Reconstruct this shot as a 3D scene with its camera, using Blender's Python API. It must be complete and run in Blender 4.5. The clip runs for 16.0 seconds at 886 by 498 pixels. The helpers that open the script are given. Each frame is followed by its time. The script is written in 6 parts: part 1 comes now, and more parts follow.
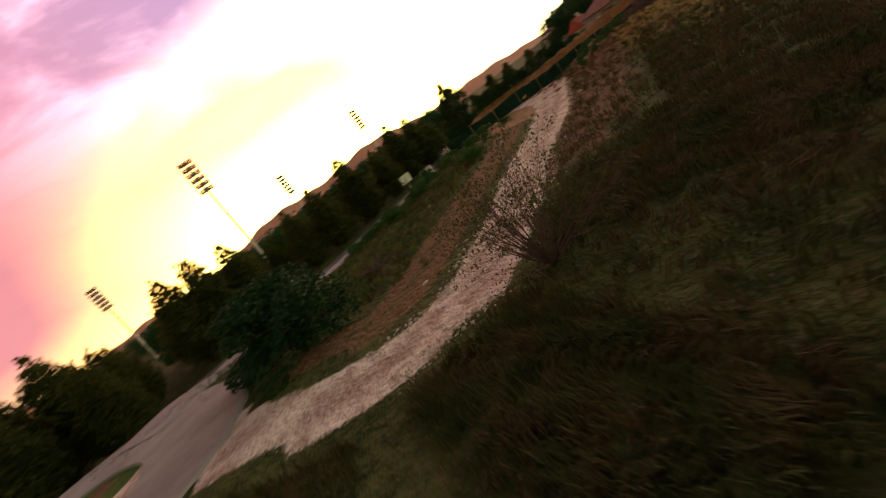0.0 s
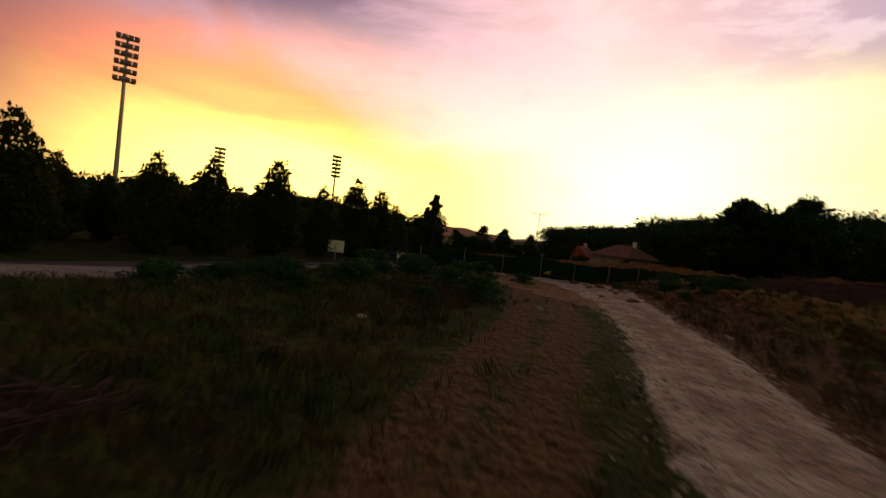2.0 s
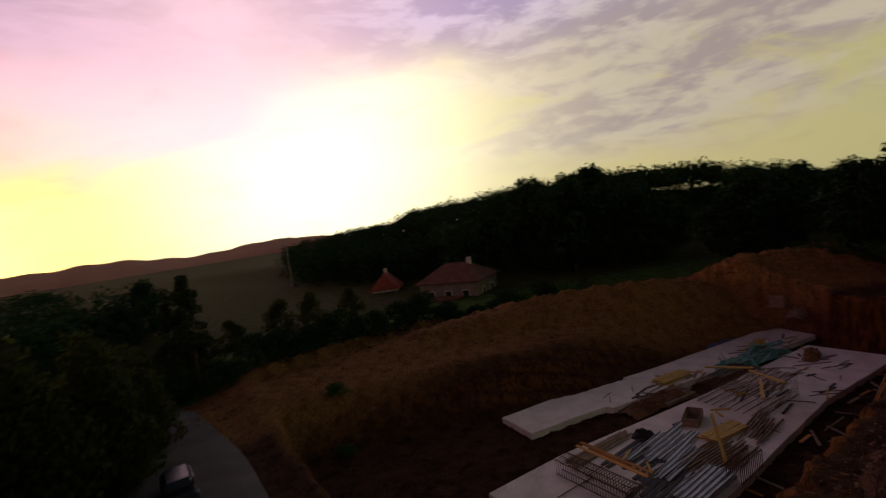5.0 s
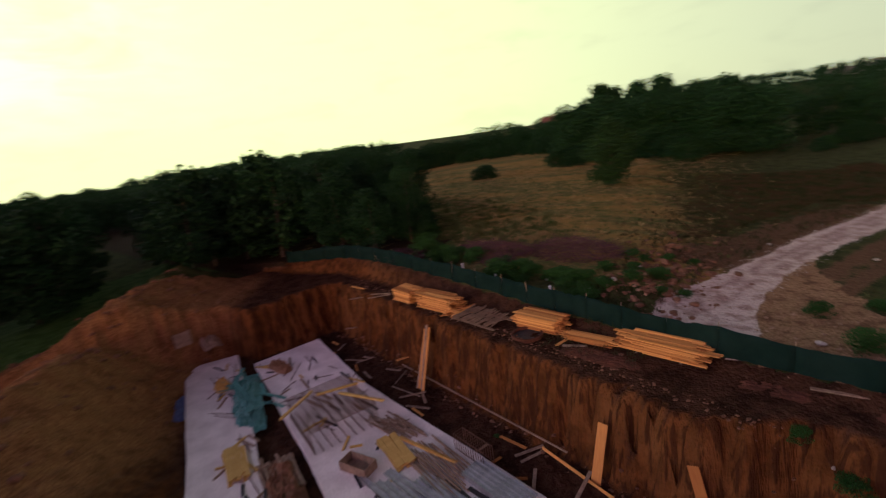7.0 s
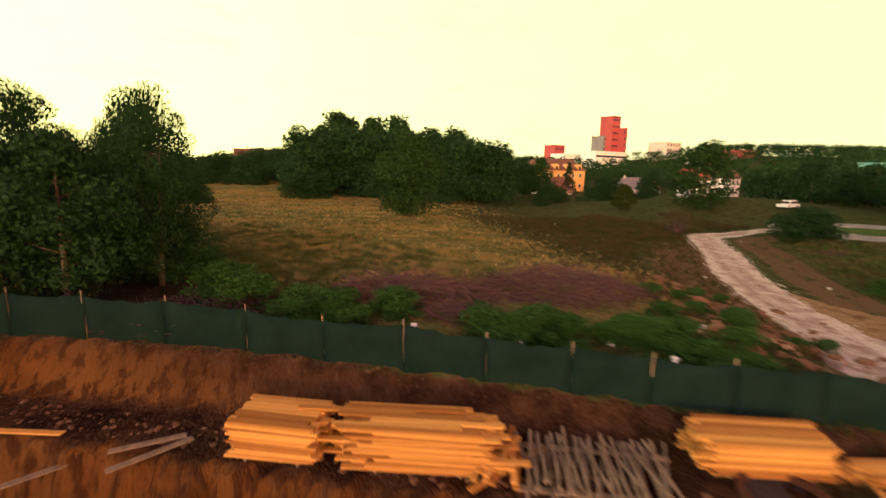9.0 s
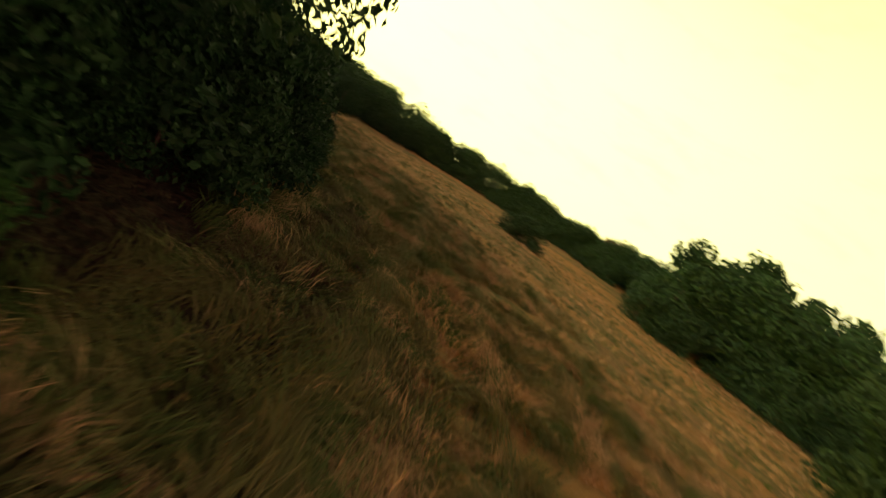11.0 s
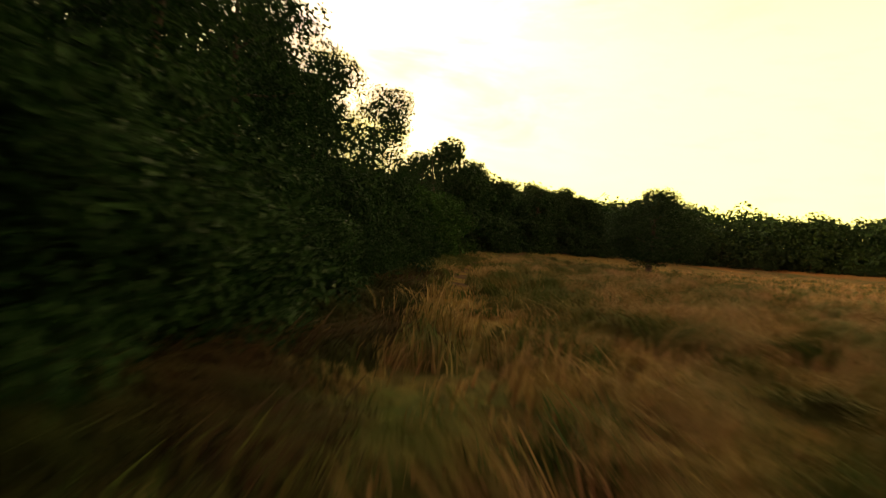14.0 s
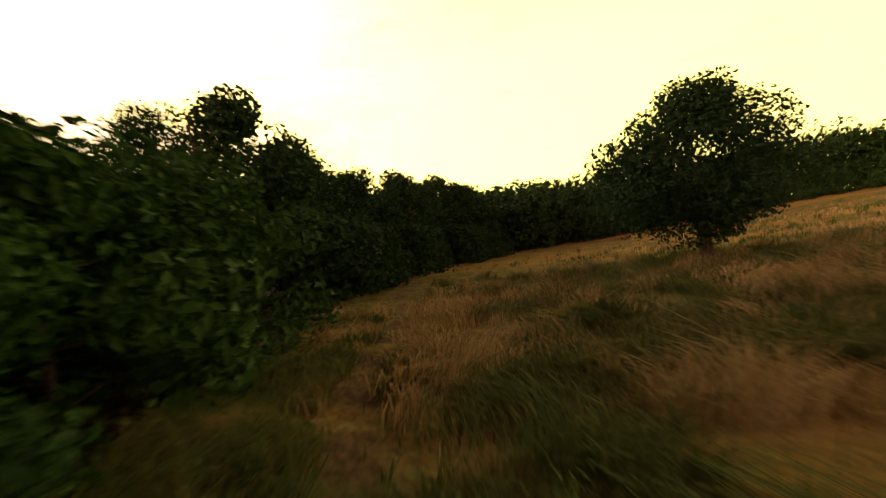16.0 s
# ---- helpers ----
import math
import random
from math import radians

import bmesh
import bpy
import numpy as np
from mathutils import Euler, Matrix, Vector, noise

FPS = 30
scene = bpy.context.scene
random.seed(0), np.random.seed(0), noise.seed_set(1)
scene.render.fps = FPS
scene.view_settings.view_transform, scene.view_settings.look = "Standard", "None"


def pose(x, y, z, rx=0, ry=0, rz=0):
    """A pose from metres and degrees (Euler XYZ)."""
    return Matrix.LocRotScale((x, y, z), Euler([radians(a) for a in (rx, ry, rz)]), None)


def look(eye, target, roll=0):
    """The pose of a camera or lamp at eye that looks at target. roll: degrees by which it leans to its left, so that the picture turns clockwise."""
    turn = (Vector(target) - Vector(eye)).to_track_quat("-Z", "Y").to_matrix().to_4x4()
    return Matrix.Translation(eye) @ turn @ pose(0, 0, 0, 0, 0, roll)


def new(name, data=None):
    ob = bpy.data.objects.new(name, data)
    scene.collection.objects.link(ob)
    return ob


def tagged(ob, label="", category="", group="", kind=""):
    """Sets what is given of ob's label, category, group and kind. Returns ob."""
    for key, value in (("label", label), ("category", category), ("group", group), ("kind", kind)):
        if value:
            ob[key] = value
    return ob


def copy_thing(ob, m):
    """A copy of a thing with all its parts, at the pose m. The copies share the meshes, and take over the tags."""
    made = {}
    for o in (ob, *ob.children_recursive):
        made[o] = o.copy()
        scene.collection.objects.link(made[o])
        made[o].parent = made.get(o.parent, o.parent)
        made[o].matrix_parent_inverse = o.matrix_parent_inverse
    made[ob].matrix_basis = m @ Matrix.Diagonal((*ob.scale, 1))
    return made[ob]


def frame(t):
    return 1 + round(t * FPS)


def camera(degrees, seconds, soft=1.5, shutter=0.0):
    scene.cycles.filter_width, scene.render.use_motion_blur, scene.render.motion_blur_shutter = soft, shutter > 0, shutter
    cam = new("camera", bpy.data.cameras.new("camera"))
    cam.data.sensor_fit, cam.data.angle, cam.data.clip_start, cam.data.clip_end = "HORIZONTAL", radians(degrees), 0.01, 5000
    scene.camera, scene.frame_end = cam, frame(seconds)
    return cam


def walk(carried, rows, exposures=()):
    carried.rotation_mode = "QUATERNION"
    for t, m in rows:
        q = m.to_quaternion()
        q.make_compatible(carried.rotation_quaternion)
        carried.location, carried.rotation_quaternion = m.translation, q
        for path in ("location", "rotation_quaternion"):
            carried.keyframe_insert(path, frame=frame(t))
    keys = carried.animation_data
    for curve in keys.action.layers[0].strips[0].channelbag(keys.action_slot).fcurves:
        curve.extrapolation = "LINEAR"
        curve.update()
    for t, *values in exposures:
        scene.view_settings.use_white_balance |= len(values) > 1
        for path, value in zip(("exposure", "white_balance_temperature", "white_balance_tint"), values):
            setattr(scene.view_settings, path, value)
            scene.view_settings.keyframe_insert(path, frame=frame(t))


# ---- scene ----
cam = camera(86.9, 16.0, 1.3, 0.36)
PATH = [
    (0.0, pose(0.000, 0.000, 4.800, 90, 0, 0.000) @ pose(0, 0, 0, -13.500, 0, 0) @ pose(0, 0, 0, 0, 0, -37.000)),
    (0.5, pose(-2.151, 4.193, 4.275, 90, 0, -13.501) @ pose(0, 0, 0, -13.596, 0, 0) @ pose(0, 0, 0, 0, 0, -37.048)),
    (1.0, pose(-2.646, 8.855, 3.643, 90, 0, -21.855) @ pose(0, 0, 0, -6.859, 0, 0) @ pose(0, 0, 0, 0, 0, -26.251)),
    (1.5, pose(-1.837, 13.843, 3.003, 90, 0, -20.476) @ pose(0, 0, 0, -3.819, 0, 0) @ pose(0, 0, 0, 0, 0, -7.976)),
    (2.0, pose(-0.490, 19.208, 2.732, 90, 0, -15.227) @ pose(0, 0, 0, -2.139, 0, 0) @ pose(0, 0, 0, 0, 0, 6.783)),
    (2.5, pose(0.617, 24.763, 2.910, 90, 0, -14.015) @ pose(0, 0, 0, -1.674, 0, 0) @ pose(0, 0, 0, 0, 0, 8.975)),
    (3.0, pose(1.637, 30.563, 3.251, 90, 0, -15.656) @ pose(0, 0, 0, 0.359, 0, 0) @ pose(0, 0, 0, 0, 0, 5.457)),
    (3.5, pose(2.321, 36.406, 3.944, 90, 0, -20.812) @ pose(0, 0, 0, 1.518, 0, 0) @ pose(0, 0, 0, 0, 0, 1.185)),
    (6.0, pose(-0.695, 68.997, 14.256, 90, 0, -90.905) @ pose(0, 0, 0, -10.000, 0, 0) @ pose(0, 0, 0, 0, 0, -9.987)),
    (6.5, pose(7.218, 74.583, 13.672, 90, 0, -118.557) @ pose(0, 0, 0, -12.702, 0, 0) @ pose(0, 0, 0, 0, 0, -9.450)),
    (7.0, pose(15.661, 77.729, 12.838, 90, 0, -145.217) @ pose(0, 0, 0, -14.293, 0, 0) @ pose(0, 0, 0, 0, 0, -8.344)),
    (7.5, pose(23.392, 77.735, 11.650, 90, 0, -166.083) @ pose(0, 0, 0, -14.714, 0, 0) @ pose(0, 0, 0, 0, 0, -10.084)),
    (8.0, pose(29.495, 74.812, 10.336, 90, 0, 175.557) @ pose(0, 0, 0, -14.006, 0, 0) @ pose(0, 0, 0, 0, 0, -9.680)),
    (10.5, pose(40.736, 40.489, 4.093, 90, 0, -165.574) @ pose(0, 0, 0, -6.075, 0, 0) @ pose(0, 0, 0, 0, 0, 26.991)),
    (11.0, pose(41.697, 36.250, 4.226, 90, 0, -148.406) @ pose(0, 0, 0, -9.343, 0, 0) @ pose(0, 0, 0, 0, 0, 36.161)),
    (11.5, pose(43.489, 32.253, 4.060, 90, 0, -134.973) @ pose(0, 0, 0, -10.934, 0, 0) @ pose(0, 0, 0, 0, 0, 44.446)),
    (12.0, pose(46.324, 28.833, 3.570, 90, 0, -122.178) @ pose(0, 0, 0, -10.971, 0, 0) @ pose(0, 0, 0, 0, 0, 42.897)),
    (12.5, pose(49.986, 26.149, 2.968, 90, 0, -116.434) @ pose(0, 0, 0, -8.876, 0, 0) @ pose(0, 0, 0, 0, 0, 35.107)),
    (13.0, pose(54.258, 24.059, 2.343, 90, 0, -112.216) @ pose(0, 0, 0, -5.289, 0, 0) @ pose(0, 0, 0, 0, 0, 18.980)),
    (13.5, pose(58.705, 22.422, 2.046, 90, 0, -110.892) @ pose(0, 0, 0, -3.179, 0, 0) @ pose(0, 0, 0, 0, 0, 6.365)),
    (14.0, pose(63.201, 20.965, 2.065, 90, 0, -107.557) @ pose(0, 0, 0, -3.435, 0, 0) @ pose(0, 0, 0, 0, 0, 6.892)),
    (14.5, pose(67.624, 19.552, 2.063, 90, 0, -110.222) @ pose(0, 0, 0, -2.252, 0, 0) @ pose(0, 0, 0, 0, 0, 0.463)),
    (15.0, pose(71.593, 18.133, 2.038, 90, 0, -115.481) @ pose(0, 0, 0, -2.247, 0, 0) @ pose(0, 0, 0, 0, 0, -7.935)),
    (15.5, pose(75.305, 16.639, 1.902, 90, 0, -120.321) @ pose(0, 0, 0, -2.165, 0, 0) @ pose(0, 0, 0, 0, 0, -10.128)),
    (16.0, pose(78.739, 14.863, 1.656, 90, 0, -125.783) @ pose(0, 0, 0, -0.519, 0, 0) @ pose(0, 0, 0, 0, 0, -6.777)),
]
walk(cam, PATH, [(0, -2.2, 6500, 12), (0.5, -2.2, 7300, 12), (1.0, -2.2, 8000, 12), (1.5, -2.85, 7400, 12), (2.0, -3.95, 6400, 11), (2.5, -4.7, 5900, 12), (3.7, -5.05, 5700, 14), (5.8, -3.4, 5600, 21), (6.5, -3.0, 5200, 20), (7.0, -2.6, 5000, 15), (7.5, -2.1, 5700, 12), (8.0, -1.6, 7000, 8), (10.3, -1.45, 6600, 8), (11.5, -1.65, 7300, 8), (13.0, -1.5, 8300, 8), (16.0, -1.4, 8700, 8)])

# ---- world, sun ----
SUN_AZ, SUN_EL = 14.0, 7.0


def toward(az, el):
    a, e = radians(az), radians(el)
    return Vector((-math.sin(a) * math.cos(e), math.cos(a) * math.cos(e), math.sin(e)))


class Nodes:
    """Small wrapper that strings nodes together."""

    def __init__(self, tree):
        self.t = tree

    def add(self, kind, **values):
        n = self.t.nodes.new(kind)
        for k, v in values.items():
            if k.startswith("i_"):
                n.inputs[k[2:].replace("_", " ")].default_value = v
            else:
                setattr(n, k, v)
        return n

    def link(self, a, b):
        self.t.links.new(a, b)

    def set(self, sock, v):
        if isinstance(v, bpy.types.NodeSocket):
            self.link(v, sock)
        elif v is not None:
            sock.default_value = v

    def math(self, op, a, b=None, c=None, clamp=False):
        n = self.add("ShaderNodeMath", operation=op, use_clamp=clamp)
        for s, v in zip(n.inputs, (a, b, c)):
            self.set(s, v)
        return n.outputs[0]

    def mix(self, f, a, b, blend="MIX"):
        n = self.add("ShaderNodeMix", data_type="RGBA", blend_type=blend)
        self.set(n.inputs[0], f)
        for s, v in ((n.inputs[6], a), (n.inputs[7], b)):
            self.set(s, (*v, 1.0) if isinstance(v, tuple) and len(v) == 3 else v)
        return n.outputs[2]

    def noise(self, vec, scale, detail=4.0, rough=0.55, dist=0.0):
        n = self.add("ShaderNodeTexNoise")
        n.inputs["Scale"].default_value, n.inputs["Detail"].default_value = scale, detail
        n.inputs["Roughness"].default_value, n.inputs["Distortion"].default_value = rough, dist
        if vec is not None:
            self.link(vec, n.inputs["Vector"])
        return n.outputs["Fac"]

    def ramp(self, f, *stops):
        n = self.add("ShaderNodeValToRGB")
        el = n.color_ramp.elements
        while len(el) < len(stops):
            el.new(0.5)
        for e, (p, c) in zip(el, stops):
            e.position, e.color = p, (*c, 1.0) if len(c) == 3 else c
        self.link(f, n.inputs[0])
        return n.outputs[0]

    def step(self, v, a, b):
        n = self.add("ShaderNodeMapRange", interpolation_type="SMOOTHSTEP")
        self.set(n.inputs[0], v)
        n.inputs[1].default_value, n.inputs[2].default_value = a, b
        return n.outputs[0]


def make_world():
    w = bpy.data.worlds.new("dusk_sky")
    scene.world, w.use_nodes = w, True
    t = w.node_tree
    t.nodes.clear()
    n = Nodes(t)
    co = n.add("ShaderNodeTexCoord").outputs["Generated"]
    sep = n.add("ShaderNodeSeparateXYZ")
    n.link(co, sep.inputs[0])
    z = sep.outputs["Z"]

    def lobe(az, el, power):
        d = n.add("ShaderNodeVectorMath", operation="DOT_PRODUCT")
        n.link(co, d.inputs[0])
        d.inputs[1].default_value = toward(az, el)
        return n.math("POWER", n.math("MAXIMUM", d.outputs["Value"], 0.0), power)

    stretch = n.add("ShaderNodeMapping")
    stretch.inputs["Scale"].default_value = (1.0, 1.0, 3.2)
    n.link(co, stretch.inputs[0])
    clouds = n.noise(stretch.outputs[0], 2.6, 6.0, 0.55, 0.6)
    wisps = n.noise(stretch.outputs[0], 7.0, 5.0, 0.6, 0.3)
    sky = n.add("ShaderNodeTexSky", sky_type="NISHITA", sun_disc=False, sun_elevation=radians(SUN_EL), sun_rotation=radians(-SUN_AZ))
    zc = n.math("ADD", z, n.math("MULTIPLY", n.math("SUBTRACT", clouds, 0.5), 0.16))
    low = n.math("SUBTRACT", 1.0, n.step(z, 0.30, 0.62))
    base = n.mix(low, (3.4, 3.1, 1.75), (4.6, 4.2, 2.15))
    base = n.mix(n.math("MULTIPLY", lobe(-125, 8, 2.5), low), base, (9.6, 8.9, 3.1))
    base = n.mix(n.math("MULTIPLY", lobe(-72, 8, 8.0), low), base, (12.0, 9.9, 3.7))
    # grey-pink soft clouds in the east
    patch = n.math("MULTIPLY", n.math("MULTIPLY", n.step(clouds, 0.30, 0.46), n.step(zc, 0.05, 0.14)), lobe(-74, 20, 6.0))
    base = n.mix(n.math("MULTIPLY", patch, 1.6, clamp=True), base, n.mix(n.step(wisps, 0.40, 0.62), (7.6, 5.9, 4.5), (11.5, 9.6, 5.8)))
    # the bright gap under the clouds
    base = n.mix(n.math("MULTIPLY", lobe(-37, 9, 15.0), n.math("SUBTRACT", 1.0, n.step(zc, 0.24, 0.46))), base, (42.0, 36.0, 18.0))
    # lavender veil above it
    veil = n.math("MULTIPLY", lobe(-46, 38, 6.0), n.step(zc, 0.26, 0.42))
    base = n.mix(n.math("MULTIPLY", veil, 1.4, clamp=True), base, n.mix(n.step(wisps, 0.42, 0.6), (8.0, 6.2, 8.2), (15.0, 12.0, 13.0)))
    # rosy underside of the cloud deck, lavender above it
    rose = n.math("MULTIPLY", lobe(-14, 18, 8.0), n.step(zc, 0.12, 0.22))
    base = n.mix(n.math("MULTIPLY", rose, 1.4, clamp=True), base, (29.0, 18.5, 15.5))
    deck = n.math("MULTIPLY", lobe(26, 40, 2.8), n.step(zc, 0.20, 0.40))
    base = n.mix(n.math("MULTIPLY", deck, 1.3, clamp=True), base, n.mix(n.step(clouds, 0.38, 0.62), (3.4, 2.1, 3.5), (13.0, 7.6, 9.4)))
    # orange rim and the yellow band of the sunset
    ring = n.math("MULTIPLY", lobe(10, 7, 17.0), n.math("SUBTRACT", 1.0, n.step(zc, 0.19, 0.37)))
    base = n.mix(n.math("MULTIPLY", ring, 1.5, clamp=True), base, n.mix(n.step(zc, 0.10, 0.28), (52.0, 21.0, 4.0), (42.0, 9.5, 3.4)))
    band = n.math("MULTIPLY", lobe(6, 1, 20.0), n.math("SUBTRACT", 1.0, n.step(zc, 0.08, 0.20)))
    base = n.mix(n.math("MULTIPLY", band, 1.5, clamp=True), base, (60.0, 42.0, 9.0))
    dusk = n.math("MULTIPLY", lobe(62, 14, 5.0), n.step(zc, -0.05, 0.10))
    base = n.mix(n.math("MULTIPLY", dusk, 1.7, clamp=True), base, (4.6, 1.5, 1.7))
    base = n.mix(n.math("MULTIPLY", n.step(wisps, 0.5, 0.75), 0.10), base, (0.9, 0.7, 0.7))
    base = n.mix(n.step(zc, 0.50, 0.74), base, (0.14, 0.11, 0.16))
    bg = n.add("ShaderNodeBackground")
    n.link(n.mix(0.04, base, sky.outputs[0]), bg.inputs[0])
    bg.inputs[1].default_value = SKY_STRENGTH
    out = n.add("ShaderNodeOutputWorld")
    n.link(bg.outputs[0], out.inputs[0])


SKY_STRENGTH = 0.9
make_world()
sun = new("sun", bpy.data.lights.new("sun", "SUN"))
sun.data.energy, sun.data.angle, sun.data.color = 1.3, radians(6), (1.0, 0.56, 0.22)
sun.matrix_world = look((0, 0, 60), Vector((0, 0, 60)) - toward(SUN_AZ, SUN_EL))

# ---- materials ----


def material(name, color_fn, rough=0.9, bump=None, metal=0.0, spec=0.3, sheen=0.0, trans=0.0):
    m = bpy.data.materials.new(name)
    m.use_nodes = True
    t = m.node_tree
    t.nodes.clear()
    n = Nodes(t)
    out = n.add("ShaderNodeOutputMaterial")
    b = n.add("ShaderNodeBsdfPrincipled")
    geo = n.add("ShaderNodeNewGeometry")
    oc = n.add("ShaderNodeTexCoord")
    c = color_fn(n, geo.outputs["Position"], oc.outputs["Object"])
    n.set(b.inputs["Base Color"], (*c, 1.0) if isinstance(c, tuple) else c)
    b.inputs["Roughness"].default_value, b.inputs["Metallic"].default_value = rough, metal
    b.inputs["Specular IOR Level"].default_value = spec
    if bump:
        scale, dist, strength = bump
        bn = n.add("ShaderNodeBump")
        bn.inputs["Strength"].default_value, bn.inputs["Distance"].default_value = strength, dist
        n.link(scale(n, oc.outputs["Object"]) if callable(scale) else n.noise(oc.outputs["Object"], scale, 5.0, 0.6), bn.inputs["Height"])
        n.link(bn.outputs[0], b.inputs["Normal"])
    if trans > 0:
        tr = n.add("ShaderNodeBsdfTranslucent")
        n.set(tr.inputs[0], c if not isinstance(c, tuple) else (*c, 1.0))
        mx = n.add("ShaderNodeMixShader")
        mx.inputs[0].default_value = trans
        n.link(b.outputs[0], mx.inputs[1])
        n.link(tr.outputs[0], mx.inputs[2])
        n.link(mx.outputs[0], out.inputs[0])
    else:
        n.link(b.outputs[0], out.inputs[0])
    return m


def blotchy(dark, light, scale=3.0, fine=25.0, world=False):
    def fn(n, pos, obj):
        v = pos if world else obj
        a = n.noise(v, scale, 4.0, 0.6)
        f = n.noise(v, fine, 3.0, 0.6)
        s = n.math("ADD", n.math("MULTIPLY", a, 0.6), n.math("MULTIPLY", f, 0.4))
        return n.mix(n.step(s, 0.34, 0.66), dark, light)
    return fn


def boards(dark, light):
    """Sawn wood that differs from board to board, with grain along it."""
    def fn(n, pos, obj):
        o = n.add("ShaderNodeObjectInfo")
        m = n.add("ShaderNodeMapping")
        m.inputs["Scale"].default_value = (1.0, 14.0, 14.0)
        n.link(obj, m.inputs[0])
        s = n.math("ADD", n.math("MULTIPLY", o.outputs["Random"], 0.75), n.math("MULTIPLY", n.noise(m.outputs[0], 1.6, 4.0, 0.6), 0.4))
        return n.mix(n.step(s, 0.12, 0.95), dark, light)
    return fn


def island(dark, light, extra=None):
    """Varies from leaf to leaf and from tree to tree."""
    def fn(n, pos, obj):
        g = n.add("ShaderNodeNewGeometry")
        o = n.add("ShaderNodeObjectInfo")
        s = n.math("ADD", n.math("MULTIPLY", g.outputs["Random Per Island"], 0.65), n.math("MULTIPLY", o.outputs["Random"], 0.35))
        c = n.mix(s, dark, light)
        if extra:
            c = n.mix(n.step(n.noise(pos, 0.55, 3.0), 0.42, 0.58), c, extra)
        return c
    return fn


LEAF = material("leaf_dark", island((0.007, 0.026, 0.010), (0.024, 0.066, 0.018)), 0.6, trans=0.14, spec=0.10)
LEAF_OLIVE = material("leaf_olive", island((0.022, 0.036, 0.009), (0.080, 0.092, 0.022)), 0.6, trans=0.55, spec=0.10)
LEAF_MID = material("leaf_mid_green", island((0.012, 0.034, 0.009), (0.034, 0.078, 0.020)), 0.6, trans=0.14, spec=0.10)
LEAF_FRESH = material("leaf_fresh", island((0.014, 0.052, 0.010), (0.042, 0.115, 0.022)), 0.6, trans=0.14, spec=0.10)
NEEDLE = material("needles", island((0.012, 0.026, 0.010), (0.035, 0.05, 0.018)), 0.7, spec=0.1)
BARK = material("bark", blotchy((0.05, 0.036, 0.026), (0.13, 0.10, 0.075), 4.0, 30.0), 0.95, (14, 0.02, 0.8))
DRY = material("dry_grass", island((0.12, 0.090, 0.032), (0.50, 0.385, 0.17), (0.070, 0.105, 0.028)), 0.85, trans=0.2, spec=0.08)
GREEN = material("green_grass", island((0.03, 0.065, 0.014), (0.09, 0.14, 0.035), (0.12, 0.125, 0.04)), 0.8, trans=0.2, spec=0.08)
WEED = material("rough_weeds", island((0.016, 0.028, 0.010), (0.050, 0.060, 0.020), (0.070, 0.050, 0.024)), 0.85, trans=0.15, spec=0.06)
SOIL = material("soil", blotchy((0.10, 0.052, 0.028), (0.22, 0.12, 0.065), 0.8, 9.0), 0.97, (6, 0.08, 0.9))
CONCRETE = material("concrete", blotchy((0.60, 0.59, 0.58), (0.84, 0.83, 0.82), 0.6, 9.0), 0.85, (20, 0.01, 0.4))
ASPHALT = material("asphalt", blotchy((0.055, 0.055, 0.058), (0.10, 0.10, 0.105), 0.4, 40.0, True), 0.85, (60, 0.005, 0.5))
PALE_ASPHALT = material("worn_asphalt", blotchy((0.15, 0.15, 0.155), (0.24, 0.24, 0.245), 0.4, 30.0, True), 0.85, (60, 0.005, 0.5))
TIMBER = material("sawn_timber", boards((0.30, 0.115, 0.022), (0.72, 0.38, 0.095)), 0.8, (30, 0.004, 0.4))
TIMBER_GREY = material("weathered_timber", blotchy((0.16, 0.12, 0.085), (0.33, 0.25, 0.17), 2.0, 30.0), 0.85, (30, 0.004, 0.4))
MESH_GREEN = material("shade_net", blotchy((0.006, 0.017, 0.014), (0.012, 0.028, 0.023), 0.8, 60.0, True), 0.95, spec=0.03)
STEEL = material("steel", blotchy((0.30, 0.32, 0.35), (0.48, 0.50, 0.54), 3.0, 20.0), 0.45, metal=0.7)
RUST = material("rusty_rebar", blotchy((0.06, 0.035, 0.025), (0.15, 0.08, 0.05), 6.0, 30.0), 0.8, metal=0.3)
WHITE = material("white_paint", blotchy((0.62, 0.62, 0.60), (0.80, 0.80, 0.78), 0.7, 12.0), 0.6)
STONE = material("limestone", blotchy((0.34, 0.31, 0.27), (0.55, 0.51, 0.46), 3.0, 20.0), 0.95, (10, 0.03, 0.8))
ROOF_RED = material("red_tiles", blotchy((0.24, 0.05, 0.035), (0.38, 0.09, 0.065), 1.0, 10.0), 0.8)
ROOF_BROWN = material("brown_tiles", blotchy((0.10, 0.045, 0.035), (0.20, 0.09, 0.065), 1.0, 10.0), 0.85)
PLASTER_ORANGE = material("orange_plaster", blotchy((0.62, 0.32, 0.10), (0.74, 0.42, 0.16), 0.3, 5.0), 0.9)
PLASTER = material("plaster", blotchy((0.50, 0.45, 0.40), (0.66, 0.61, 0.55), 0.4, 6.0), 0.9)
GLASS = material("window_glass", lambda n, p, o: (0.03, 0.035, 0.045), 0.12, spec=0.8)
DARK = material("dark_plastic", blotchy((0.015, 0.015, 0.017), (0.04, 0.04, 0.045), 4.0, 20.0), 0.6)
ORANGE = material("orange_paint", blotchy((0.75, 0.16, 0.02), (0.85, 0.24, 0.04), 2.0, 20.0), 0.45)
RED = material("red_paint", blotchy((0.55, 0.03, 0.02), (0.68, 0.06, 0.04), 2.0, 20.0), 0.5)
